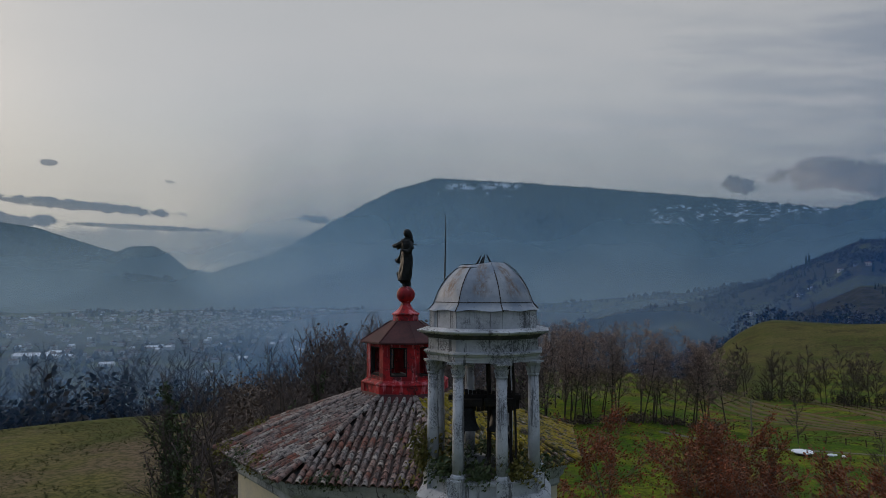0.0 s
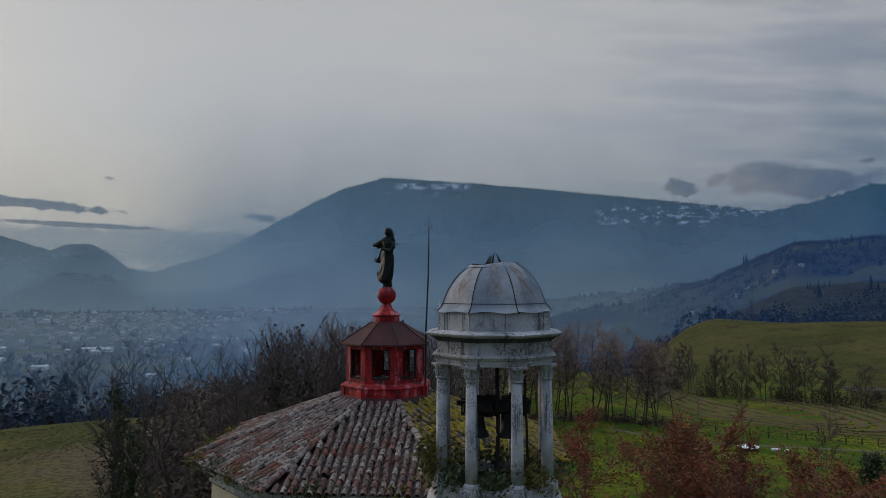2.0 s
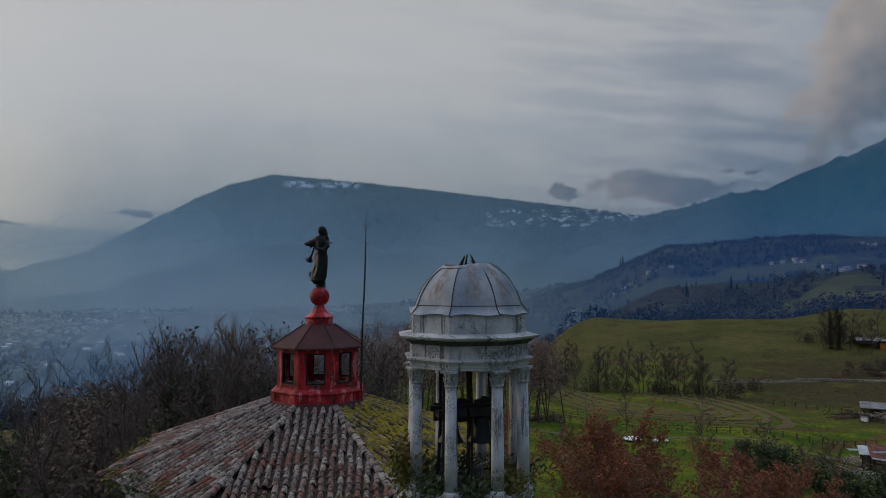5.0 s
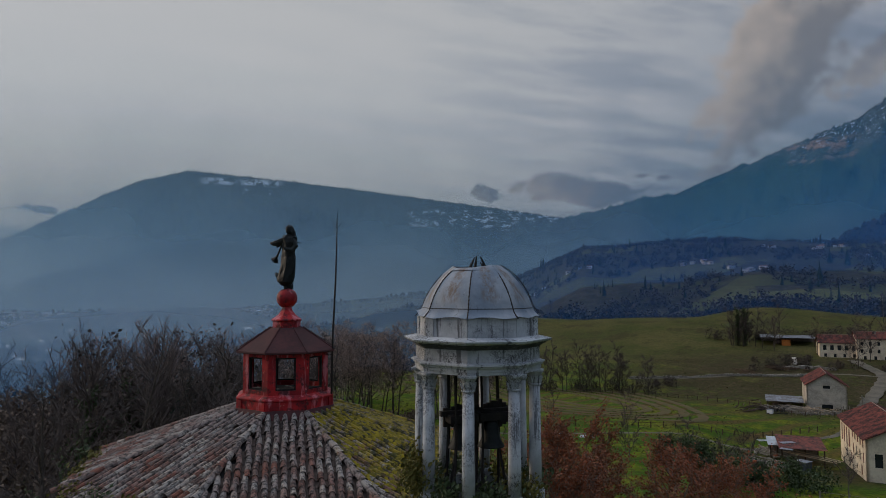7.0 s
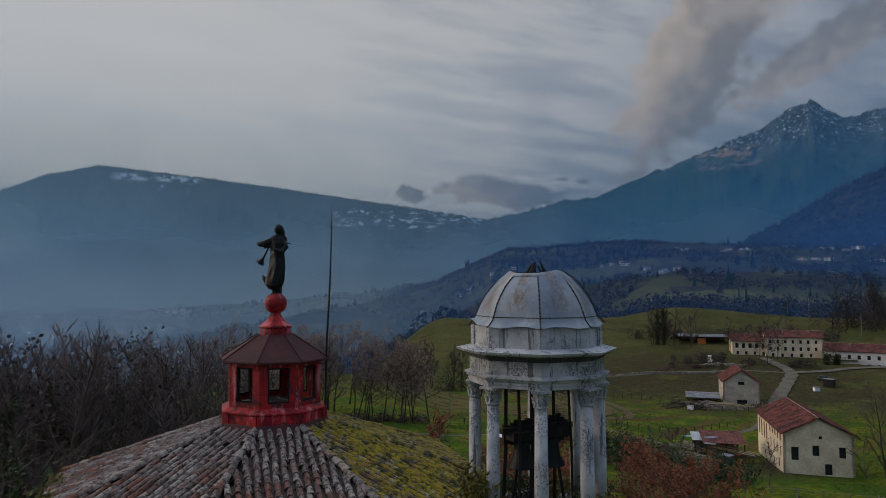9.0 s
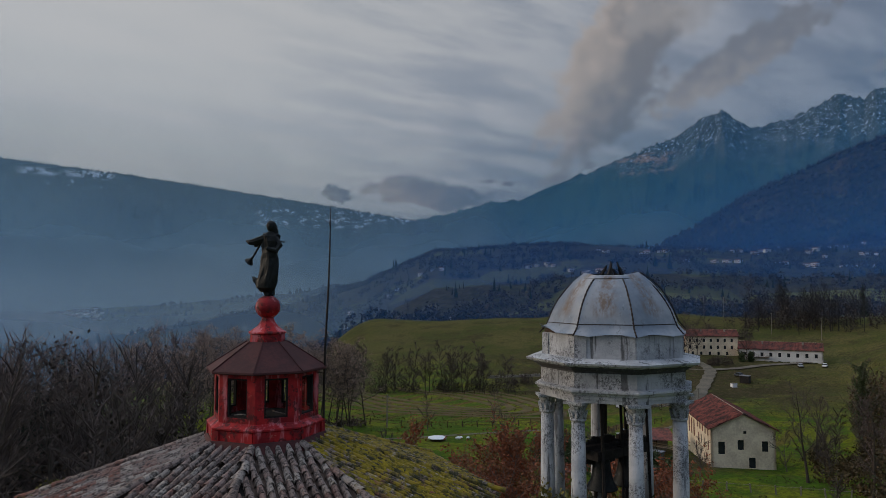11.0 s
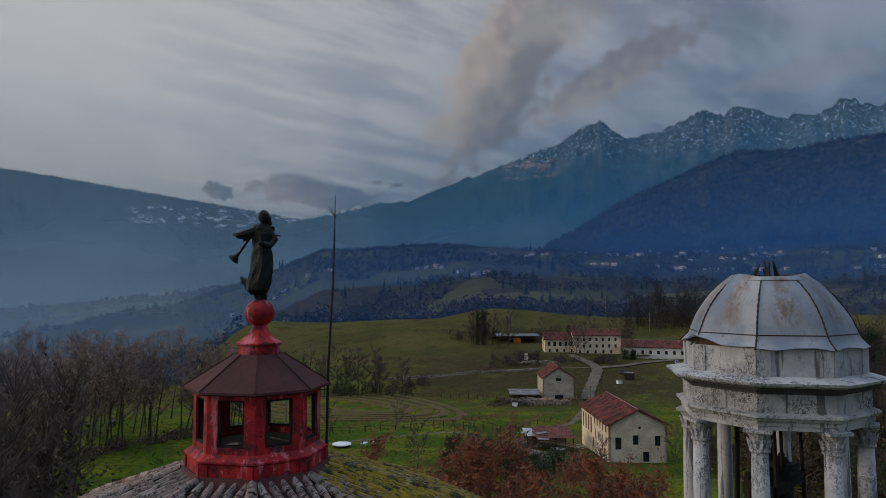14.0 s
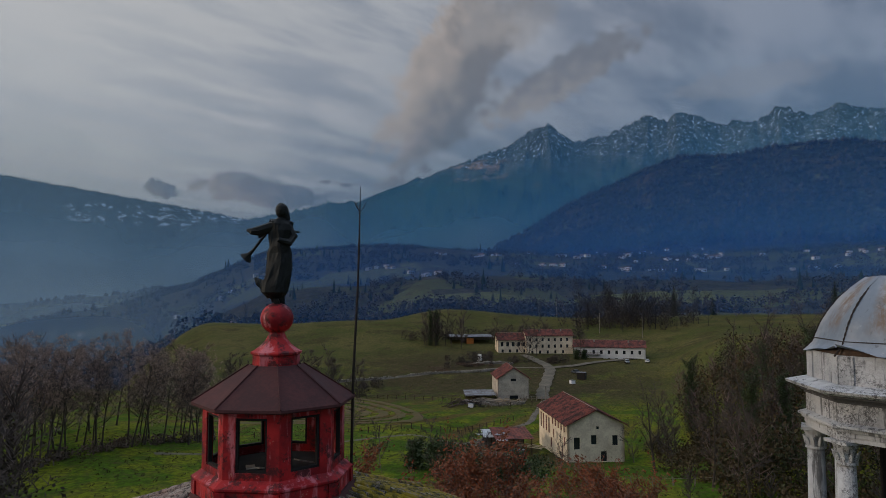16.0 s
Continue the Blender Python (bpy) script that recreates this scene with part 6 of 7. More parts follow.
def tree(name, label, data, bark, twig, leafmat=None, ivymat=None, group=""):
    t = tagged(empty(name), label, "tree", group)
    from_arrays("trunk", *data[0], bark, t, smooth=True)
    if data[1][0]:
        tagged(from_arrays("crown", *data[1], twig, t), kind="stuff")
    if leafmat and data[2][0]:
        tagged(from_arrays("foliage", *data[2], leafmat, t), kind="stuff")
    if ivymat and data[3][0]:
        tagged(from_arrays("ivy", *data[3], ivymat, t), kind="stuff")
    return t


def plant(proto, x, y, rz, first, sink=0.2):
    """Sets the first tree of a kind in place, and copies for all that follow."""
    m = pose(x, y, gz(x, y) - sink, 0, 0, rz)
    if first:
        proto.matrix_basis = m
        return proto
    return copy_thing(proto, m)


def planting(kinds, places, seed):
    rnd = random.Random(seed)
    used = set()
    for i, (x, y, *k) in enumerate(places):
        j = k[0] if k else rnd.randrange(len(kinds))
        plant(kinds[j], x, y, rnd.uniform(0, 360), j not in used)
        used.add(j)
    for j, kd in enumerate(kinds):
        if j not in used:
            for o in (*kd.children_recursive, kd):
                bpy.data.objects.remove(o)


def sector(rnd, n, az0, az1, r0, r1):
    for _ in range(n):
        a, r = radians(rnd.uniform(az0, az1)), math.sqrt(rnd.uniform(r0 * r0, r1 * r1))
        yield r * math.sin(a), r * math.cos(a) - 20


# row of slender trees behind the meadow, dry seed heads in their tops
kinds = [tree("row_tree", "slender bare tree with a dry brown crown, in a row", tree_mesh(20 + i, 14.8 + i * 1.0, 4.6, 15, 8, 4, 0.26, 0, 0.12, rise=0.42, girth=0.0095, tw=0.012, heads=14), M_BARK, M_TWIG, M_ROWTWIG, group="row of trees") for i in range(4)]
rnd = random.Random(8)
places = []
for i in range(30):
    t = i / 29
    places.append((15 + 41 * t + rnd.gauss(0, 1.2), 97 + 12 * t + rnd.gauss(0, 1.6)))
for i in range(10):
    t = rnd.random()
    places.append((16 + 44 * t, 104 + 14 * t + rnd.uniform(0, 12)))
planting(kinds, places, 9)

# hedgerow trees at the foot of the far pasture
kinds = [tree("hedgerow_tree", "bare grey hedgerow tree below the pasture", tree_mesh(40 + i, 12.0 + 1.5 * i, 4.6, 12, 10, 8, 0.2, rise=0.55, girth=0.011, tw=0.024), M_BARK, M_TWIG, group="hedgerow trees") for i in range(4)]
places = [(88 + 50 * t + rnd.gauss(0, 3), 208 - 42 * t + rnd.gauss(0, 4)) for t in [i / 25 for i in range(26)]]
places += [(236 + rnd.gauss(0, 12), 214 + rnd.gauss(0, 8)) for _ in range(10)] + [(228, 214), (231, 217), (262, 186), (270, 180), (255, 150), (240, 186), (230, 160), (236, 168), (244, 166)]
planting(kinds, places, 10)

# bare trees round the church and down the western slope
kinds = [tree("bare_tree", "bare winter tree with fine dark branches", tree_mesh(60 + i, 13.0 + 1.4 * i, 4.6, 11, 9, 8, 0.25, rise=0.6, girth=0.016, tw=0.014), M_BARK, M_TWIG) for i in range(5)]
places = [(-16.7, 30.7, 0), (-14.6, 41.8, 1), (-7.4, 38.3, 3), (-2, 45, 2), (3.3, 47.5, 3), (-24, 50, 1), (-21, 38, 0), (-11, 52, 3), (-3, 62, 3),]
places += list(sector(random.Random(31), 22, 63, 90, 95, 200)) + list(sector(random.Random(32), 3, 59, 63, 118, 140))
planting(kinds, places, 11)

# ivy-clad trees
kinds = [tree("ivy_tree", "tree overgrown with dark green ivy", tree_mesh(80 + i, 10.8 + 2.2 * i, (5.2, 4.6, 4.4, 4.4)[i], 12, 8, 7, 0.16, ivy=(800, 1500, 2600, 3000)[i], rise=0.75, girth=0.022, tw=0.015, cling=(0.24, 0.34, 0.5, 0.6)[i]), M_BARK, M_TWIG, None, M_IVY) for i in range(4)]
places = [(-18.4, 24.5, 0), (-21.5, 30, 1), (-8.9, 53, 1), (-12, 49, 1), (-9.5, 21, 0), (231, 216, 3), (229, 218, 3)]
for i, (x, y) in enumerate(sector(random.Random(3), 30, 63, 88, 96, 175)):
    places.append((x, y, 2 + i % 2))
planting(kinds, places, 12)

# rust-leaved oaks close to the church
kinds = [tree("oak_tree", "oak with withered rust-red leaves", tree_mesh(90 + i, 9.6 + i * 0.6, 4.1, 15, 11, 9, 0.14, 6, 0.075, rise=0.5, girth=0.014, tw=0.008), M_PALEBARK, M_TWIGRED, M_RUST) for i in range(3)]
places = [(13.8, 9.4, 2), (10.4, 7.5, 0), (16.5, 6.8, 1), (18.3, 9.5, 0), (20.9, 6.3, 0), (23.8, 5.6, 1), (17.2, 3.6, 0), (27.5, 8.5, 0), (14.6, 4.4, 0)]
planting(kinds, places, 13)

# dark shrubs and small bare trees between meadow and farmyard
kinds = [tree("shrub", "dense dark green shrub", tree_mesh(100 + i, 4.2 + i, 2.6, 9, 6, 5, 0.05, 0, ivy=2600, rise=0.6, girth=0.02, tw=0.016), M_BARK, M_TWIG, None, M_IVY, "shrubs") for i in range(2)]
kinds += [tree("small_tree", "small bare grey tree", tree_mesh(110 + i, 6.5 + i, 3.0, 9, 8, 7, 0.15, rise=0.6, girth=0.014, tw=0.016), M_PALEBARK, M_TWIG, group="small trees") for i in range(2)]
places = [(63, 60), (66.5, 55.4), (71, 57), (76.4, 56), (69, 62), (80, 60), (74, 52), (59, 63), (84, 66), (62, 54), (90, 52), (86, 58), (110, 58), (114, 56), (112, 50), (249, 148, 0), (252, 146, 0), (66, 98, 3), (84, 100, 3), (36, 60, 3), (30, 40, 2), (28, 30, 3)]
planting(kinds, places, 14)


def fir(name, h, seed):
    rnd = random.Random(seed)
    tv, tf, cv, cf = [], [], [], []
    limb(tv, tf, Vector((0, 0, -0.5)), Vector((0, 0, h)), h * 0.018, 0.03, 7)
    n = int(h * 11)
    for k in range(n):
        t = 0.08 + 0.92 * k / n
        a, ln = k * 2.4, (1 - t) * h * 0.23 * rnd.uniform(0.75, 1.1) + 0.15
        p = Vector((0, 0, t * h))
        e = p + Vector((math.cos(a) * ln, math.sin(a) * ln, -0.18 * ln + rnd.uniform(-0.1, 0.1)))
        limb(cv, cf, p, e, 0.03, 0.01, 3)
        for s in range(6):
            q = p.lerp(e, (s + 1) / 6)
            for d in (-1, 1):
                w = q + Vector((-math.sin(a) * d, math.cos(a) * d, -0.25)) * ln * 0.30 + Vector((math.cos(a), math.sin(a), 0)) * ln * 0.12
                limb(cv, cf, q, w, 0.07, 0.02, 3)
    t = tagged(empty(name), "dark evergreen fir with drooping branches", "fir", "firs")
    from_arrays("trunk", tv, tf, M_BARK, t)
    tagged(from_arrays("crown", cv, cf, M_FIR, t), kind="stuff")
    return t


kinds = [fir("fir", 11.5, 1), fir("fir", 13.5, 2), fir("fir", 20.0, 3)]
planting(kinds, [(-4.7, 58, 0), (-3.3, 63, 1), (2, 112, 1), (6, 120, 0), (402, 172, 2), (411, 151, 0), (430, 88, 2), (445, 80, 1), (540, 420, 2), (560, 330, 1), (620, 520, 2), (590, 470, 1)], 15)


# ---- woods too many to count ----
def wood_tree(v, f, base, h, w, rnd, spikes=16):
    p = Vector(base)
    limb(v, f, p, p + Vector((rnd.gauss(0, 0.05) * h, rnd.gauss(0, 0.05) * h, h * 0.9)), h * 0.010, 0.04, 3)
    for k in range(spikes):
        t = 0.12 + 0.83 * rnd.random() ** 0.8
        a = rnd.uniform(0, 2 * math.pi)
        q = p + Vector((0, 0, h * t))
        e = q + Vector((math.cos(a) * w * (1.1 - 0.6 * t), math.sin(a) * w * (1.1 - 0.6 * t), h * rnd.uniform(0.10, 0.26)))
        limb(v, f, q, e, 0.07, 0.03, 3)
        for s in range(3):
            u = q.lerp(e, rnd.uniform(0.35, 1.0))
            limb(v, f, u, u + Vector((rnd.gauss(0, 0.5), rnd.gauss(0, 0.5), rnd.uniform(0.3, 1.0))) * w * 0.35, 0.05, 0.02, 3)


def woods(name, label, places, hmin, hmax, mat, seed, spikes=16):
    rnd = random.Random(seed)
    v, f = [], []
    for x, y in places:
        h = rnd.uniform(hmin, hmax)
        wood_tree(v, f, (x, y, gz(x, y) - 0.3), h, h * 0.24, rnd, spikes)
    return tagged(from_arrays(name, v, f, mat), label, "woods", kind="stuff")


rnd = random.Random(21)
woods("west_woods", "bare winter woods on the slope below the field", list(sector(rnd, 340, -46, -8, 152, 250)), 17, 23, M_WOODS, 1, 16)
woods("slope_woods", "bare woods falling towards the valley", list(sector(rnd, 520, -46, 16, 240, 620)), 14, 22, M_WOODS, 2, 10)
woods("north_woods", "brown bare woods behind the church", list(sector(rnd, 22, -9, 2, 85, 130)) + list(sector(rnd, 100, -9, 13, 140, 210)), 11, 17, M_TWIGRED, 3, 22)
woods("brushwood_slope", "dense brown brush on the slope behind the church", list(sector(rnd, 90, -15, 2, 52, 118)), 5, 9, M_TWIG, 7, 26)
woods("thicket_brown", "tangled brown saplings on the eastern bank", list(sector(rnd, 110, 63, 92, 86, 215)), 6, 12, M_TWIGRED, 8, 20)
woods("thicket", "bare bushes and saplings under the ivy-clad trees", list(sector(rnd, 70, 60, 90, 84, 190)), 5, 11, M_TWIG, 4, 26)
woods("crest_wood", "small dark wood on the pasture crest", [(352 + rnd.gauss(0, 15), 178 + rnd.gauss(0, 17)) for _ in range(50)], 13, 22, M_WOODS, 5, 34)
woods("ravine_woods", "bare woods in the ravine beyond the pasture", list(sector(rnd, 240, 18, 70, 470, 760)), 9, 15, M_WOODS, 6, 18)


def brush(name, label, places, h, w, n, size, mat, seed, at=None):
    """Dense tangles of twigs and small leaves: mounds with ragged outlines and gaps."""
    g = np.random.default_rng(seed)
    P = np.array([(x, y, gz(x, y)) for x, y in places])
    k = g.uniform(0.55, 1.25, (len(P), 1))
    d = g.normal(size=(len(P), n, 3))
    d /= np.linalg.norm(d, axis=2, keepdims=True)
    d *= g.uniform(0.35, 1.1, (len(P), n, 1)) ** 0.6
    lump3 = 1 + 0.35 * np.sin(d[..., :1] * 5 + k[:, None] * 9) * np.cos(d[..., 1:2] * 4 + k[:, None] * 5)
    C = P[:, None] + d * lump3 * np.array([w, w, h * 0.55]) * k[:, None] + np.array([0, 0, h * 0.42]) * k[:, None]
    C = C.reshape(-1, 3)
    m = len(C)
    a = g.normal(size=(m, 3))
    a[:, 2] += 0.4
    a /= np.linalg.norm(a, axis=1, keepdims=True)
    b = np.cross(a, g.normal(size=(m, 3)))
    b /= np.linalg.norm(b, axis=1, keepdims=True)
    s = size * g.uniform(0.6, 1.5, (m, 1))
    V = np.stack([C - a * s, C + b * s * 0.6, C + a * s, C - b * s * 0.6], 1).reshape(-1, 3)
    F = np.arange(4 * m).reshape(-1, 4)
    return tagged(from_arrays(name, V.tolist(), F.tolist(), mat), label, "brush", kind="stuff")


brush("ravine_brush", "dark woods filling the ravine beyond the pasture", list(sector(rnd, 900, 18, 70, 470, 760)), 11, 5.0, 46, 1.3, M_FARWOODS, 1)
brush("crest_brush", "dark tangle of the small wood on the pasture crest", [(352 + rnd.gauss(0, 15), 178 + rnd.gauss(0, 17)) for _ in range(60)], 14, 4.5, 220, 0.36, M_DARKBRUSH, 12)
brush("west_brush", "soft grey tangle of the western woods", list(sector(rnd, 420, -46, -8, 150, 250)), 13, 4.5, 110, 0.66, M_WOODS, 2)
brush("slope_brush", "tangled woods falling towards the valley", list(sector(rnd, 500, -46, 16, 240, 620)), 13, 5.5, 60, 1.2, M_WOODS, 3)
brush("bank_brush", "dark ivy and bramble tangle on the eastern bank", list(sector(rnd, 340, 63.5, 92, 98, 205)), 10, 3.0, 250, 0.28, M_BANK, 4)
brush("bank_bramble", "low brown brambles at the foot of the bank", list(sector(rnd, 70, 60, 70, 112, 150)) + list(sector(rnd, 60, 64, 90, 90, 104)), 3.0, 2.4, 160, 0.24, M_BRUSH, 5)
brush("church_brush", "dense brown brush on the slope behind the church", [(x - 8.3, y + 7.3) for x, y in sector(rnd, 330, -15, 12, 55, 112)], 7.0, 2.8, 190, 0.25, M_BROWNBRUSH, 6)
brush("church_trees", "dark leafless trees crowded on the slope behind the church", list(sector(rnd, 34, -11, 9, 66, 104)), 15, 3.4, 420, 0.22, M_DARKBRUSH, 13)
woods("church_saplings", "bare dark trees crowded on the slope behind the church", list(sector(rnd, 40, -12, 9, 62, 106)), 12, 17, M_TWIG, 14, 40)
brush("row_brush", "low dark growth under the row of trees", [(15 + 42 * t + rnd.gauss(0, 0.8), 97 + 12 * t + rnd.gauss(0, 1.0)) for t in [i / 45 for i in range(46)]], 1.6, 1.3, 90, 0.2, M_BROWNBRUSH, 7)
brush("yard_brush", "bare dark bushes among the farm buildings", [(214 + rnd.gauss(0, 9), 172 + rnd.gauss(0, 8)) for _ in range(26)] + [(236 + rnd.gauss(0, 4), 150 + rnd.gauss(0, 3)) for _ in range(8)] + [(148 + rnd.gauss(0, 6), 176 + rnd.gauss(0, 3)) for _ in range(8)], 4.0, 2.0, 260, 0.18, M_DARKBRUSH, 8)
brush("shrub_mass", "dense evergreen shrubs between meadow and farmyard", [(62 + 26 * t + rnd.gauss(0, 2.0), 60 - 3 * t + rnd.gauss(0, 2.4)) for t in [i / 25 for i in range(26)]], 4.2, 2.2, 240, 0.2, M_IVY, 11)
brush("house_hedge", "dark hedge behind the upper farm houses", [(228 + 75 * t + rnd.gauss(0, 3), 232 - 52 * t + rnd.gauss(0, 3)) for t in [i / 40 for i in range(41)]], 5.5, 2.8, 260, 0.24, M_DARKBRUSH, 9)
brush("pasture_hedge", "dark hedge at the foot of the far pasture", [(84 + 58 * t + rnd.gauss(0, 3), 212 - 46 * t + rnd.gauss(0, 4)) for t in [i / 45 for i in range(46)]], 5.0, 2.4, 240, 0.20, M_DARKBRUSH, 10)


def clumps(name, label, places, size, mat, seed, tall=1.0):
    """Round ragged tree crowns for woods far off: small lumpy hulls, uneven and with gaps between."""
    rnd = random.Random(seed)
    v, f = [], []
    for x, y, s, *at in places:
        z = at[0] if at else gz(x, y)
        b, n, rings = len(v), 6, 4
        for i in range(rings):
            t = i / (rings - 1)
            r = s * size * (0.35 + 0.65 * math.sin(math.pi * (0.18 + 0.75 * t))) if tall == 1.0 else s * size * (0.95 - 0.75 * t)
            for k in range(n):
                a = 2 * math.pi * (k + 0.5 * (i % 2)) / n
                q = r * rnd.uniform(0.6, 1.2)
                v.append((x + q * math.cos(a), y + q * math.sin(a), z - 1 + s * size * tall * (0.1 + 1.9 * t) * rnd.uniform(0.85, 1.15)))
        v.append((x + rnd.gauss(0, 0.6), y, z + s * size * tall * rnd.uniform(2.1, 2.9)))
        for i in range(rings - 1):
            for k in range(n):
                f.append((b + i * n + k, b + i * n + (k + 1) % n, b + (i + 1) * n + (k + 1) % n, b + (i + 1) * n + k))
        for k in range(n):
            f.append((b + (rings - 1) * n + k, b + (rings - 1) * n + (k + 1) % n, b + rings * n))
    return tagged(from_arrays(name, v, f, mat), label, "woods", kind="stuff")


def patchy(rnd, n, az0, az1, r0, r1, scale, cut):
    out = []
    for x, y in sector(rnd, n, az0, az1, r0, r1):
        if noise.noise(Vector((x / scale, y / scale, 3.3))) > cut:
            out.append((x, y, rnd.uniform(0.6, 1.35)))
    return out


tufts = patchy(rnd, 14000, 12, 80, 70, 300, 14, -0.05)
brush("grass_tufts", "tufts of rough grass and weeds in the meadow", [q[:2] for q in tufts], 0.34, 0.30, 7, 0.11, M_TUFT, 34)
tufts = patchy(rnd, 7000, -44, -6, 45, 128, 12, -0.1)
brush("weed_tufts", "tufts of withered weeds in the western field", [q[:2] for q in tufts], 0.24, 0.30, 6, 0.075, M_TUFT, 35)
brush("terrace_woods", "wooded patches between the fields of the terrace", [q[:2] for q in patchy(rnd, 10000, 14, 92, 650, 1900, 80, 0.0)], 10, 5.0, 36, 1.25, M_FARWOODS, 31)
clumps("mountain_woods", "trees that cover the wooded mountainsides", [(x, y, q, z) for x, y, z, q in GROWTH], 5.0, M_HILLWOODS, 36)
clumps("terrace_firs", "scattered dark evergreens on the terrace", [(x, y, q * (1.5 if i % 9 == 0 else 0.8)) for i, (x, y, q) in enumerate(patchy(rnd, 1500, 18, 92, 620, 1850, 60, 0.1))], 2.6, M_FIR, 32, 2.2)
clumps("valley_trees", "trees between the houses on the valley floor", patchy(rnd, 3600, -46, 24, 700, 3300, 160, 0.0), 5.5, M_WOODS, 33)


# ---- far villages and the town in the valley ----
def far_house(seed, wall, roofmat, W, L, H):
    h = tagged(empty("village_house"), "small plastered village house seen far off across the valley", "house", "village houses")
    bm = bmesh.new()
    box(bm, -W / 2, W / 2, -L / 2, L / 2, -3, H)
    part("wall", bm, wall, h)
    bm = bmesh.new()
    g = W * 0.24
    v = [bm.verts.new(p) for p in ((-W / 2 - 0.6, -L / 2 - 0.6, H), (W / 2 + 0.6, -L / 2 - 0.6, H), (0, -L / 2 - 0.6, H + g), (-W / 2 - 0.6, L / 2 + 0.6, H), (W / 2 + 0.6, L / 2 + 0.6, H), (0, L / 2 + 0.6, H + g))]
    for q in ((0, 1, 2), (5, 4, 3), (0, 3, 4, 1), (1, 4, 5, 2), (2, 5, 3, 0)):
        bm.faces.new([v[i] for i in q])
    part("roof", bm, roofmat, h)
    for s in (-1, 1):
        for k in range(3):
            bm = bmesh.new()
            y = -L / 2 + L * (k + 0.5) / 3
            box(bm, s * W / 2 - 0.05, s * W / 2 + 0.06, y - 0.7, y + 0.7, H - 3.2, H - 1.4)
            part("window", bm, M_GLASS, h)
    return h


def far_place(az, r):
    a = radians(az)
    return r * math.sin(a), r * math.cos(a) - 20


kinds = [far_house(1, M_WHITEWALL, M_FARROOF, 5.5, 7.5, 4), far_house(2, M_WHITEWALL, M_FARROOF, 6.5, 13, 4.5), far_house(3, M_FARWALL, M_FARROOF, 6, 8, 4), far_house(4, M_FARWALL, M_SHED, 6.5, 10, 3.8)]
rnd = random.Random(77)
places = []
for az, r, n, sa, sr in ((54.5, 1250, 4, 1.4, 20), (58.8, 1230, 4, 1.2, 20), (57.8, 1500, 12, 2.5, 40), (65, 1180, 9, 2.0, 40), (67.5, 1420, 14, 3.0, 60), (75, 1120, 4, 1.5, 30), (41.5, 1150, 4, 1.0, 25), (44.5, 1050, 3, 1.0, 25),
                         (63, 1750, 8, 3.5, 60), (50, 1460, 6, 3.0, 40), (36, 760, 3, 2.0, 60), (28, 900, 3, 3.0, 120), (22, 1150, 3, 2.5, 150), (18, 1400, 4, 2.5, 200), (33, 1200, 4, 2.0, 80), (80, 1300, 8, 3.0, 80)):
    for _ in range(int(n * 1.4)):
        places.append(far_place(az + rnd.gauss(0, sa), r + rnd.gauss(0, sr * 0.4)))
planting(kinds, places, 16)


def town():
    rnd = random.Random(55)
    wv, wf, roofs = [], [], (([], []), ([], []))
    for i in range(2300):
        az = rnd.gauss(-6, 12) if i % 3 else rnd.uniform(-40, 22)
        r = rnd.triangular(1250, 3350, 2600)
        if az > 6 and (r > 2200 or rnd.random() < 0.93):
            continue
        x, y = far_place(az, r)
        if noise.noise(Vector((x / 260, y / 260, 9))) < -0.28:
            continue
        z = gz(x, y)
        w, l, h, a = rnd.uniform(4, 7), rnd.uniform(5, 10), rnd.uniform(5, 9), rnd.uniform(0, 3.14)
        c, s = math.cos(a), math.sin(a)
        put = lambda u, t, zz: (x + u * c - t * s, y + u * s + t * c, z + zz)
        b = len(wv)
        wv += [put(*q) for q in ((-w, -l, -2), (w, -l, -2), (w, l, -2), (-w, l, -2), (-w, -l, h), (w, -l, h), (w, l, h), (-w, l, h))]
        wf += [(b, b + 1, b + 5, b + 4), (b + 1, b + 2, b + 6, b + 5), (b + 2, b + 3, b + 7, b + 6), (b + 3, b, b + 4, b + 7)]
        rv, rf = roofs[1 if rnd.random() < 0.10 else 0]
        b = len(rv)
        rv += [put(*q) for q in ((-w, -l, h), (w, -l, h), (0, -l, h + w * 0.5), (-w, l, h), (w, l, h), (0, l, h + w * 0.5))]
        rf += [(b, b + 1, b + 2), (b + 5, b + 4, b + 3), (b + 1, b + 4, b + 5, b + 2), (b + 2, b + 5, b + 3, b)]
    tagged(from_arrays("town_walls", wv, wf, M_FARWALL), "pale house walls of the hazy town in the valley", "town", kind="stuff")
    tagged(from_arrays("town_roofs", *roofs[0], M_FARROOF), "roofs of the hazy town in the valley", "town", kind="stuff")
    tagged(from_arrays("town_pale_roofs", *roofs[1], M_PALEROOF), "pale shining roofs of the hazy town in the valley", "town", kind="stuff")


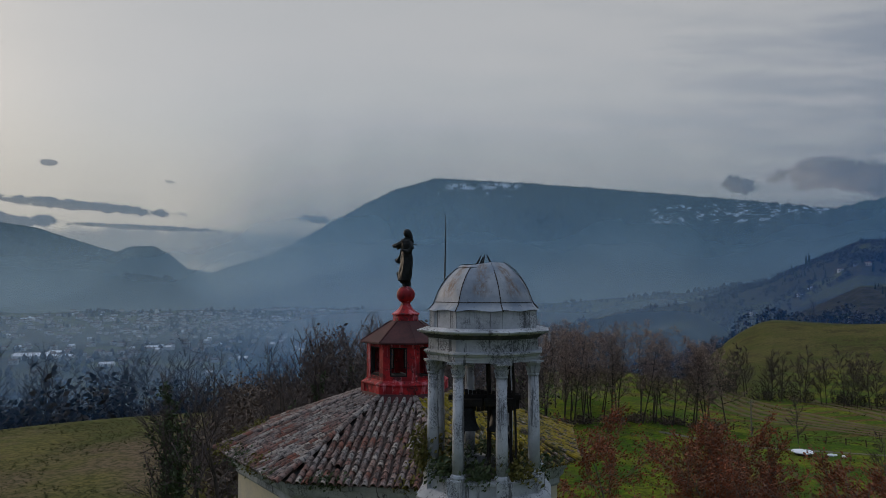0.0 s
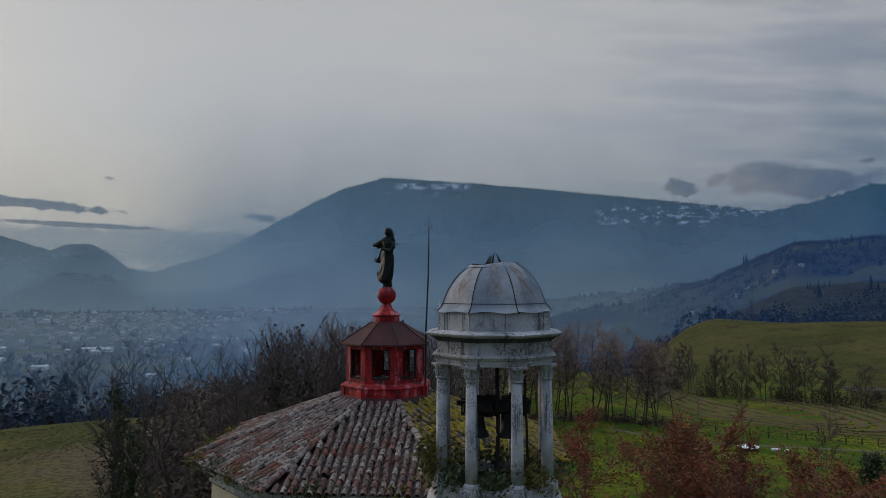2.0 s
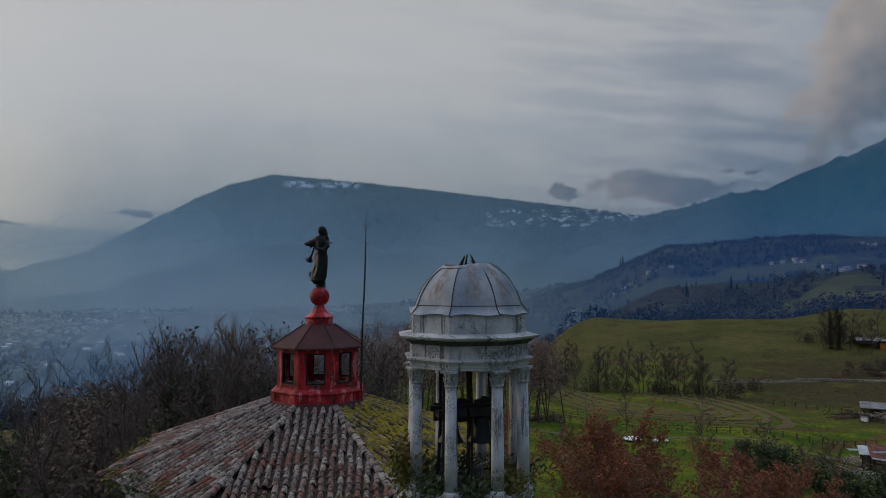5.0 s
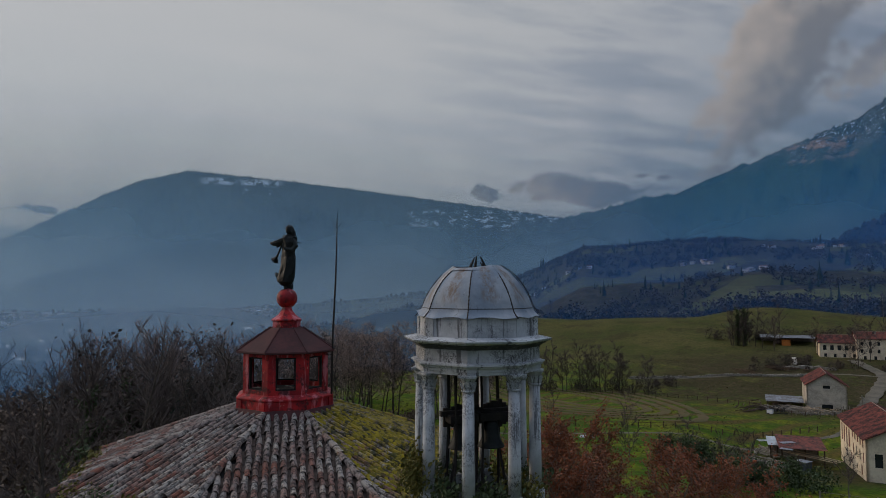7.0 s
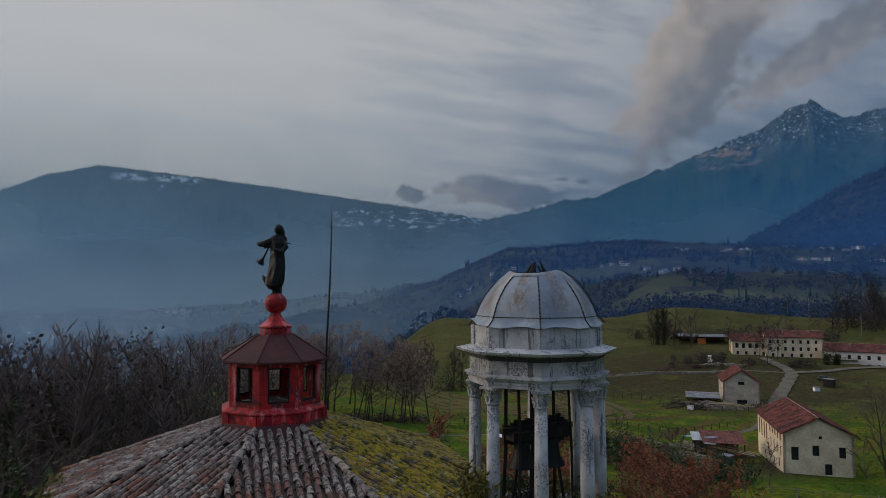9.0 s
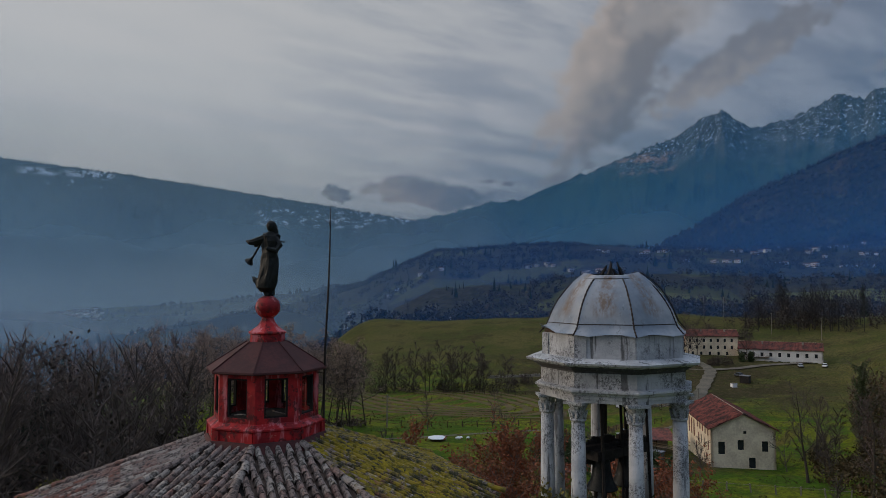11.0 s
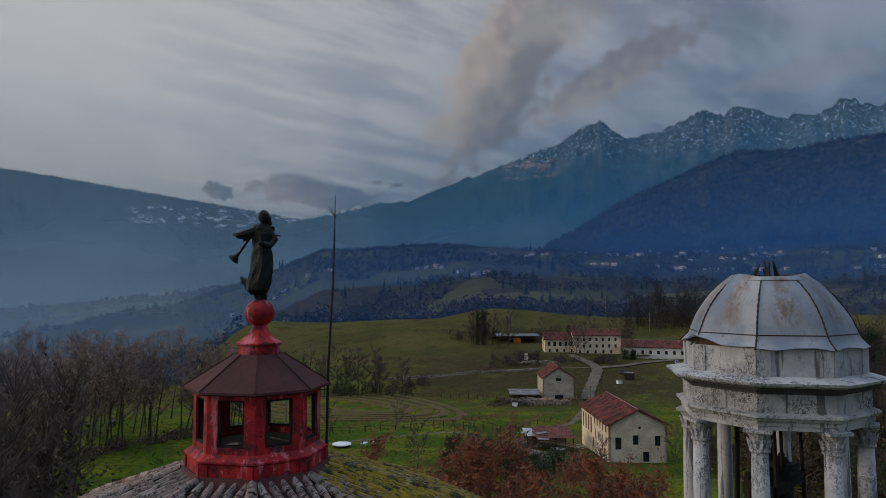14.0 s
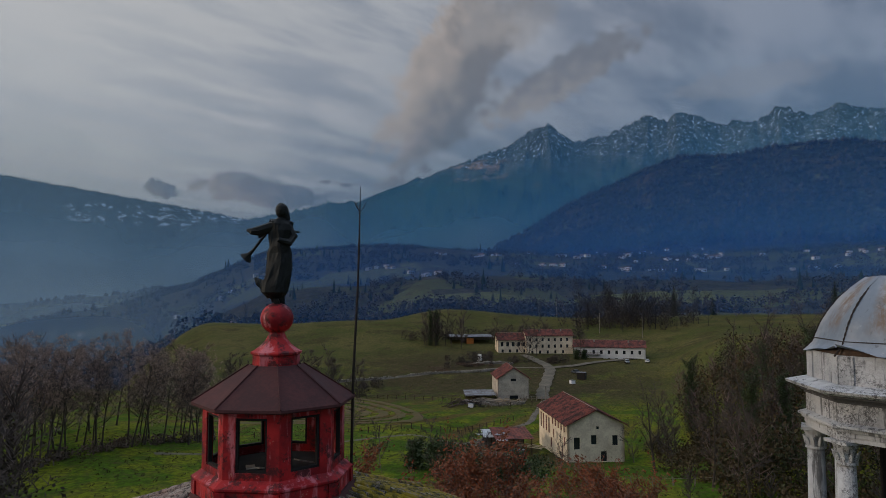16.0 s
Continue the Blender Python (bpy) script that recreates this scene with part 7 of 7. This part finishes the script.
M_PALEROOF = two_tone("pale_industrial_roof", (0.80, 0.82, 0.85), (0.66, 0.68, 0.72), 0.03, 0.25)
town()
for az, r, W, L, rz in ((-31.3, 1720, 36, 18, 6), (-29.6, 1730, 20, 16, 6), (-30.6, 1640, 60, 9, 3), (-22.8, 1760, 34, 10, -4), (-26.5, 1500, 14, 10, 10), (-16.5, 1480, 10, 8, 20), (-19, 1300, 9, 7, 0), (-13, 1900, 16, 9, 0)):
    x, y = far_place(az, r)
    hall = tagged(empty("factory_hall", x, y, gz(x, y), rz), "long low factory hall with a pale shining roof", "hall", "factory halls")
    bm = bmesh.new()
    box(bm, -W, W, -L, L, -2, 6)
    part("wall", bm, M_WHITEWALL, hall)
    bm = bmesh.new()
    v = [bm.verts.new(p) for p in ((-W, -L, 6.01), (W, -L, 6.01), (W, L, 6.01), (-W, L, 6.01), (-W, 0, 9), (W, 0, 9))]
    for q in ((0, 1, 5, 4), (4, 5, 2, 3), (0, 4, 3), (1, 2, 5)):
        bm.faces.new([v[i] for i in q])
    part("roof", bm, M_PALEROOF, hall)


# ---- leaves and ivy on roof and turret ----
def leafy(name, label, centre, spread, n, size, mat, seed):
    rnd = random.Random(seed)
    v, f = [], []
    c = Vector(centre)
    for _ in range(max(6, n // 60)):
        p = c + Vector((rnd.gauss(0, spread[0] * 0.5), rnd.gauss(0, spread[1] * 0.5), rnd.gauss(0, spread[2] * 0.3)))
        limb(v, f, c + Vector((0, 0, -spread[2] * 0.6)), p, 0.012, 0.006, 3)
    for _ in range(n):
        p = c + Vector((rnd.gauss(0, spread[0] * 0.5), rnd.gauss(0, spread[1] * 0.5), rnd.gauss(0, spread[2] * 0.45)))
        leaf(v, f, p, size * rnd.uniform(0.6, 1.4), rnd)
    ob = from_arrays(name, v, f, mat)
    return tagged(ob, label, "ivy", kind="stuff")


def eave(deg0, deg1, t, out=0.0):
    a, b = radians(deg0), radians(deg1)
    p = Vector((math.cos(a), math.sin(a), 0)).lerp(Vector((math.cos(b), math.sin(b), 0)), t) * (EAVE_R + out)
    return p.x, p.y, EAVE_Z


for i, (d0, d1, t, out, sp, n, mat) in enumerate(((195, 240, 0.10, -0.1, (0.5, 0.6, 0.30), 420, M_IVYGOLD), (195, 240, 0.35, -0.1, (0.45, 0.6, 0.32), 480, M_IVY), (195, 240, 0.6, -0.05, (0.4, 0.5, 0.3), 380, M_IVYGOLD), (195, 240, 0.85, 0, (0.3, 0.4, 0.2), 160, M_IVY),
                                                   (240, 285, 0.28, 0.02, (0.6, 0.25, 0.22), 420, M_IVY), (240, 285, 0.75, 0, (0.4, 0.25, 0.2), 200, M_IVYGOLD), (150, 195, 0.3, 0.05, (0.4, 0.7, 0.35), 420, M_IVYGOLD), (150, 195, 0.65, 0.05, (0.35, 0.6, 0.3), 380, M_IVYGOLD),
                                                   (105, 150, 0.8, 0.05, (0.5, 0.5, 0.3), 260, M_IVYGOLD), (285, 330, 0.4, 0, (0.5, 0.5, 0.25), 220, M_IVYGOLD))):
    x, y, z = eave(d0, d1, t, out)
    leafy("eaves_ivy", "ivy with yellowing leaves growing over the roof's eaves", (x, y, z), sp, n, 0.055, mat, 200 + i)

for k in range(8):
    a = TPH + (k + 0.5) * math.pi / 4
    leafy("turret_ivy", "ivy growing among the turret's column bases", (TX + 1.08 * math.cos(a), TY + 1.08 * math.sin(a), 12.30), (0.42, 0.42, 0.28), 330, 0.05, M_IVY if k % 3 else M_IVYGOLD, 230 + k)
leafy("turret_creeper", "bright yellow-green creeper climbing a turret column", (TX - 1.35, TY - 0.25, 12.55), (0.28, 0.28, 0.6), 420, 0.05, M_IVYGOLD, 250)
leafy("turret_creeper", "bright yellow-green creeper climbing a turret column", (TX - 1.15, TY + 0.45, 12.6), (0.25, 0.25, 0.5), 300, 0.05, M_IVYGOLD, 251)


def moss_field():
    """Cushions of moss over the damp slopes of the roof."""
    rnd = random.Random(66)
    v, f = [], []
    for _ in range(4200):
        a = radians(rnd.uniform(-74, 30))
        r = math.sqrt(rnd.uniform(1.8 ** 2, 6.3 ** 2)) if rnd.random() < 0.7 else rnd.uniform(1.8, 4.6)
        k = round((math.degrees(a) - 15 - 22.5) / 45)
        mid = radians(15 + 22.5 + 45 * k)
        ap = r * math.cos(a - mid)
        if ap > EAVE_R * math.cos(math.pi / 8) - 0.05:
            continue
        x, y = r * math.cos(a), r * math.sin(a)
        if noise.noise(Vector((x * 1.1, y * 1.1, 2))) < -0.02:
            continue
        z = TOP_Z - (ap - TOP_R * math.cos(math.pi / 8)) * math.tan(SLOPE) + 0.09
        s = rnd.uniform(0.05, 0.16)
        b, n = len(v), 6
        for q in range(n):
            w = s * rnd.uniform(0.7, 1.3)
            v.append((x + w * math.cos(q), y + w * math.sin(q), z - 0.03 - 0.0 * q))
        for q in range(n):
            w = s * 0.6 * rnd.uniform(0.7, 1.3)
            v.append((x + w * math.cos(q), y + w * math.sin(q), z + 0.03))
        v.append((x, y, z + 0.055))
        for q in range(n):
            f.append((b + q, b + (q + 1) % n, b + n + (q + 1) % n, b + n + q))
            f.append((b + n + q, b + n + (q + 1) % n, b + 2 * n))
    ob = from_arrays("roof_moss", v, f, M_MOSS, smooth=True)
    return tagged(ob, "yellow-green moss cushions spread over the tiles", "moss", kind="stuff")


moss_field()


# ---- roof tiles, piece by piece ----
build_roof_tiles()
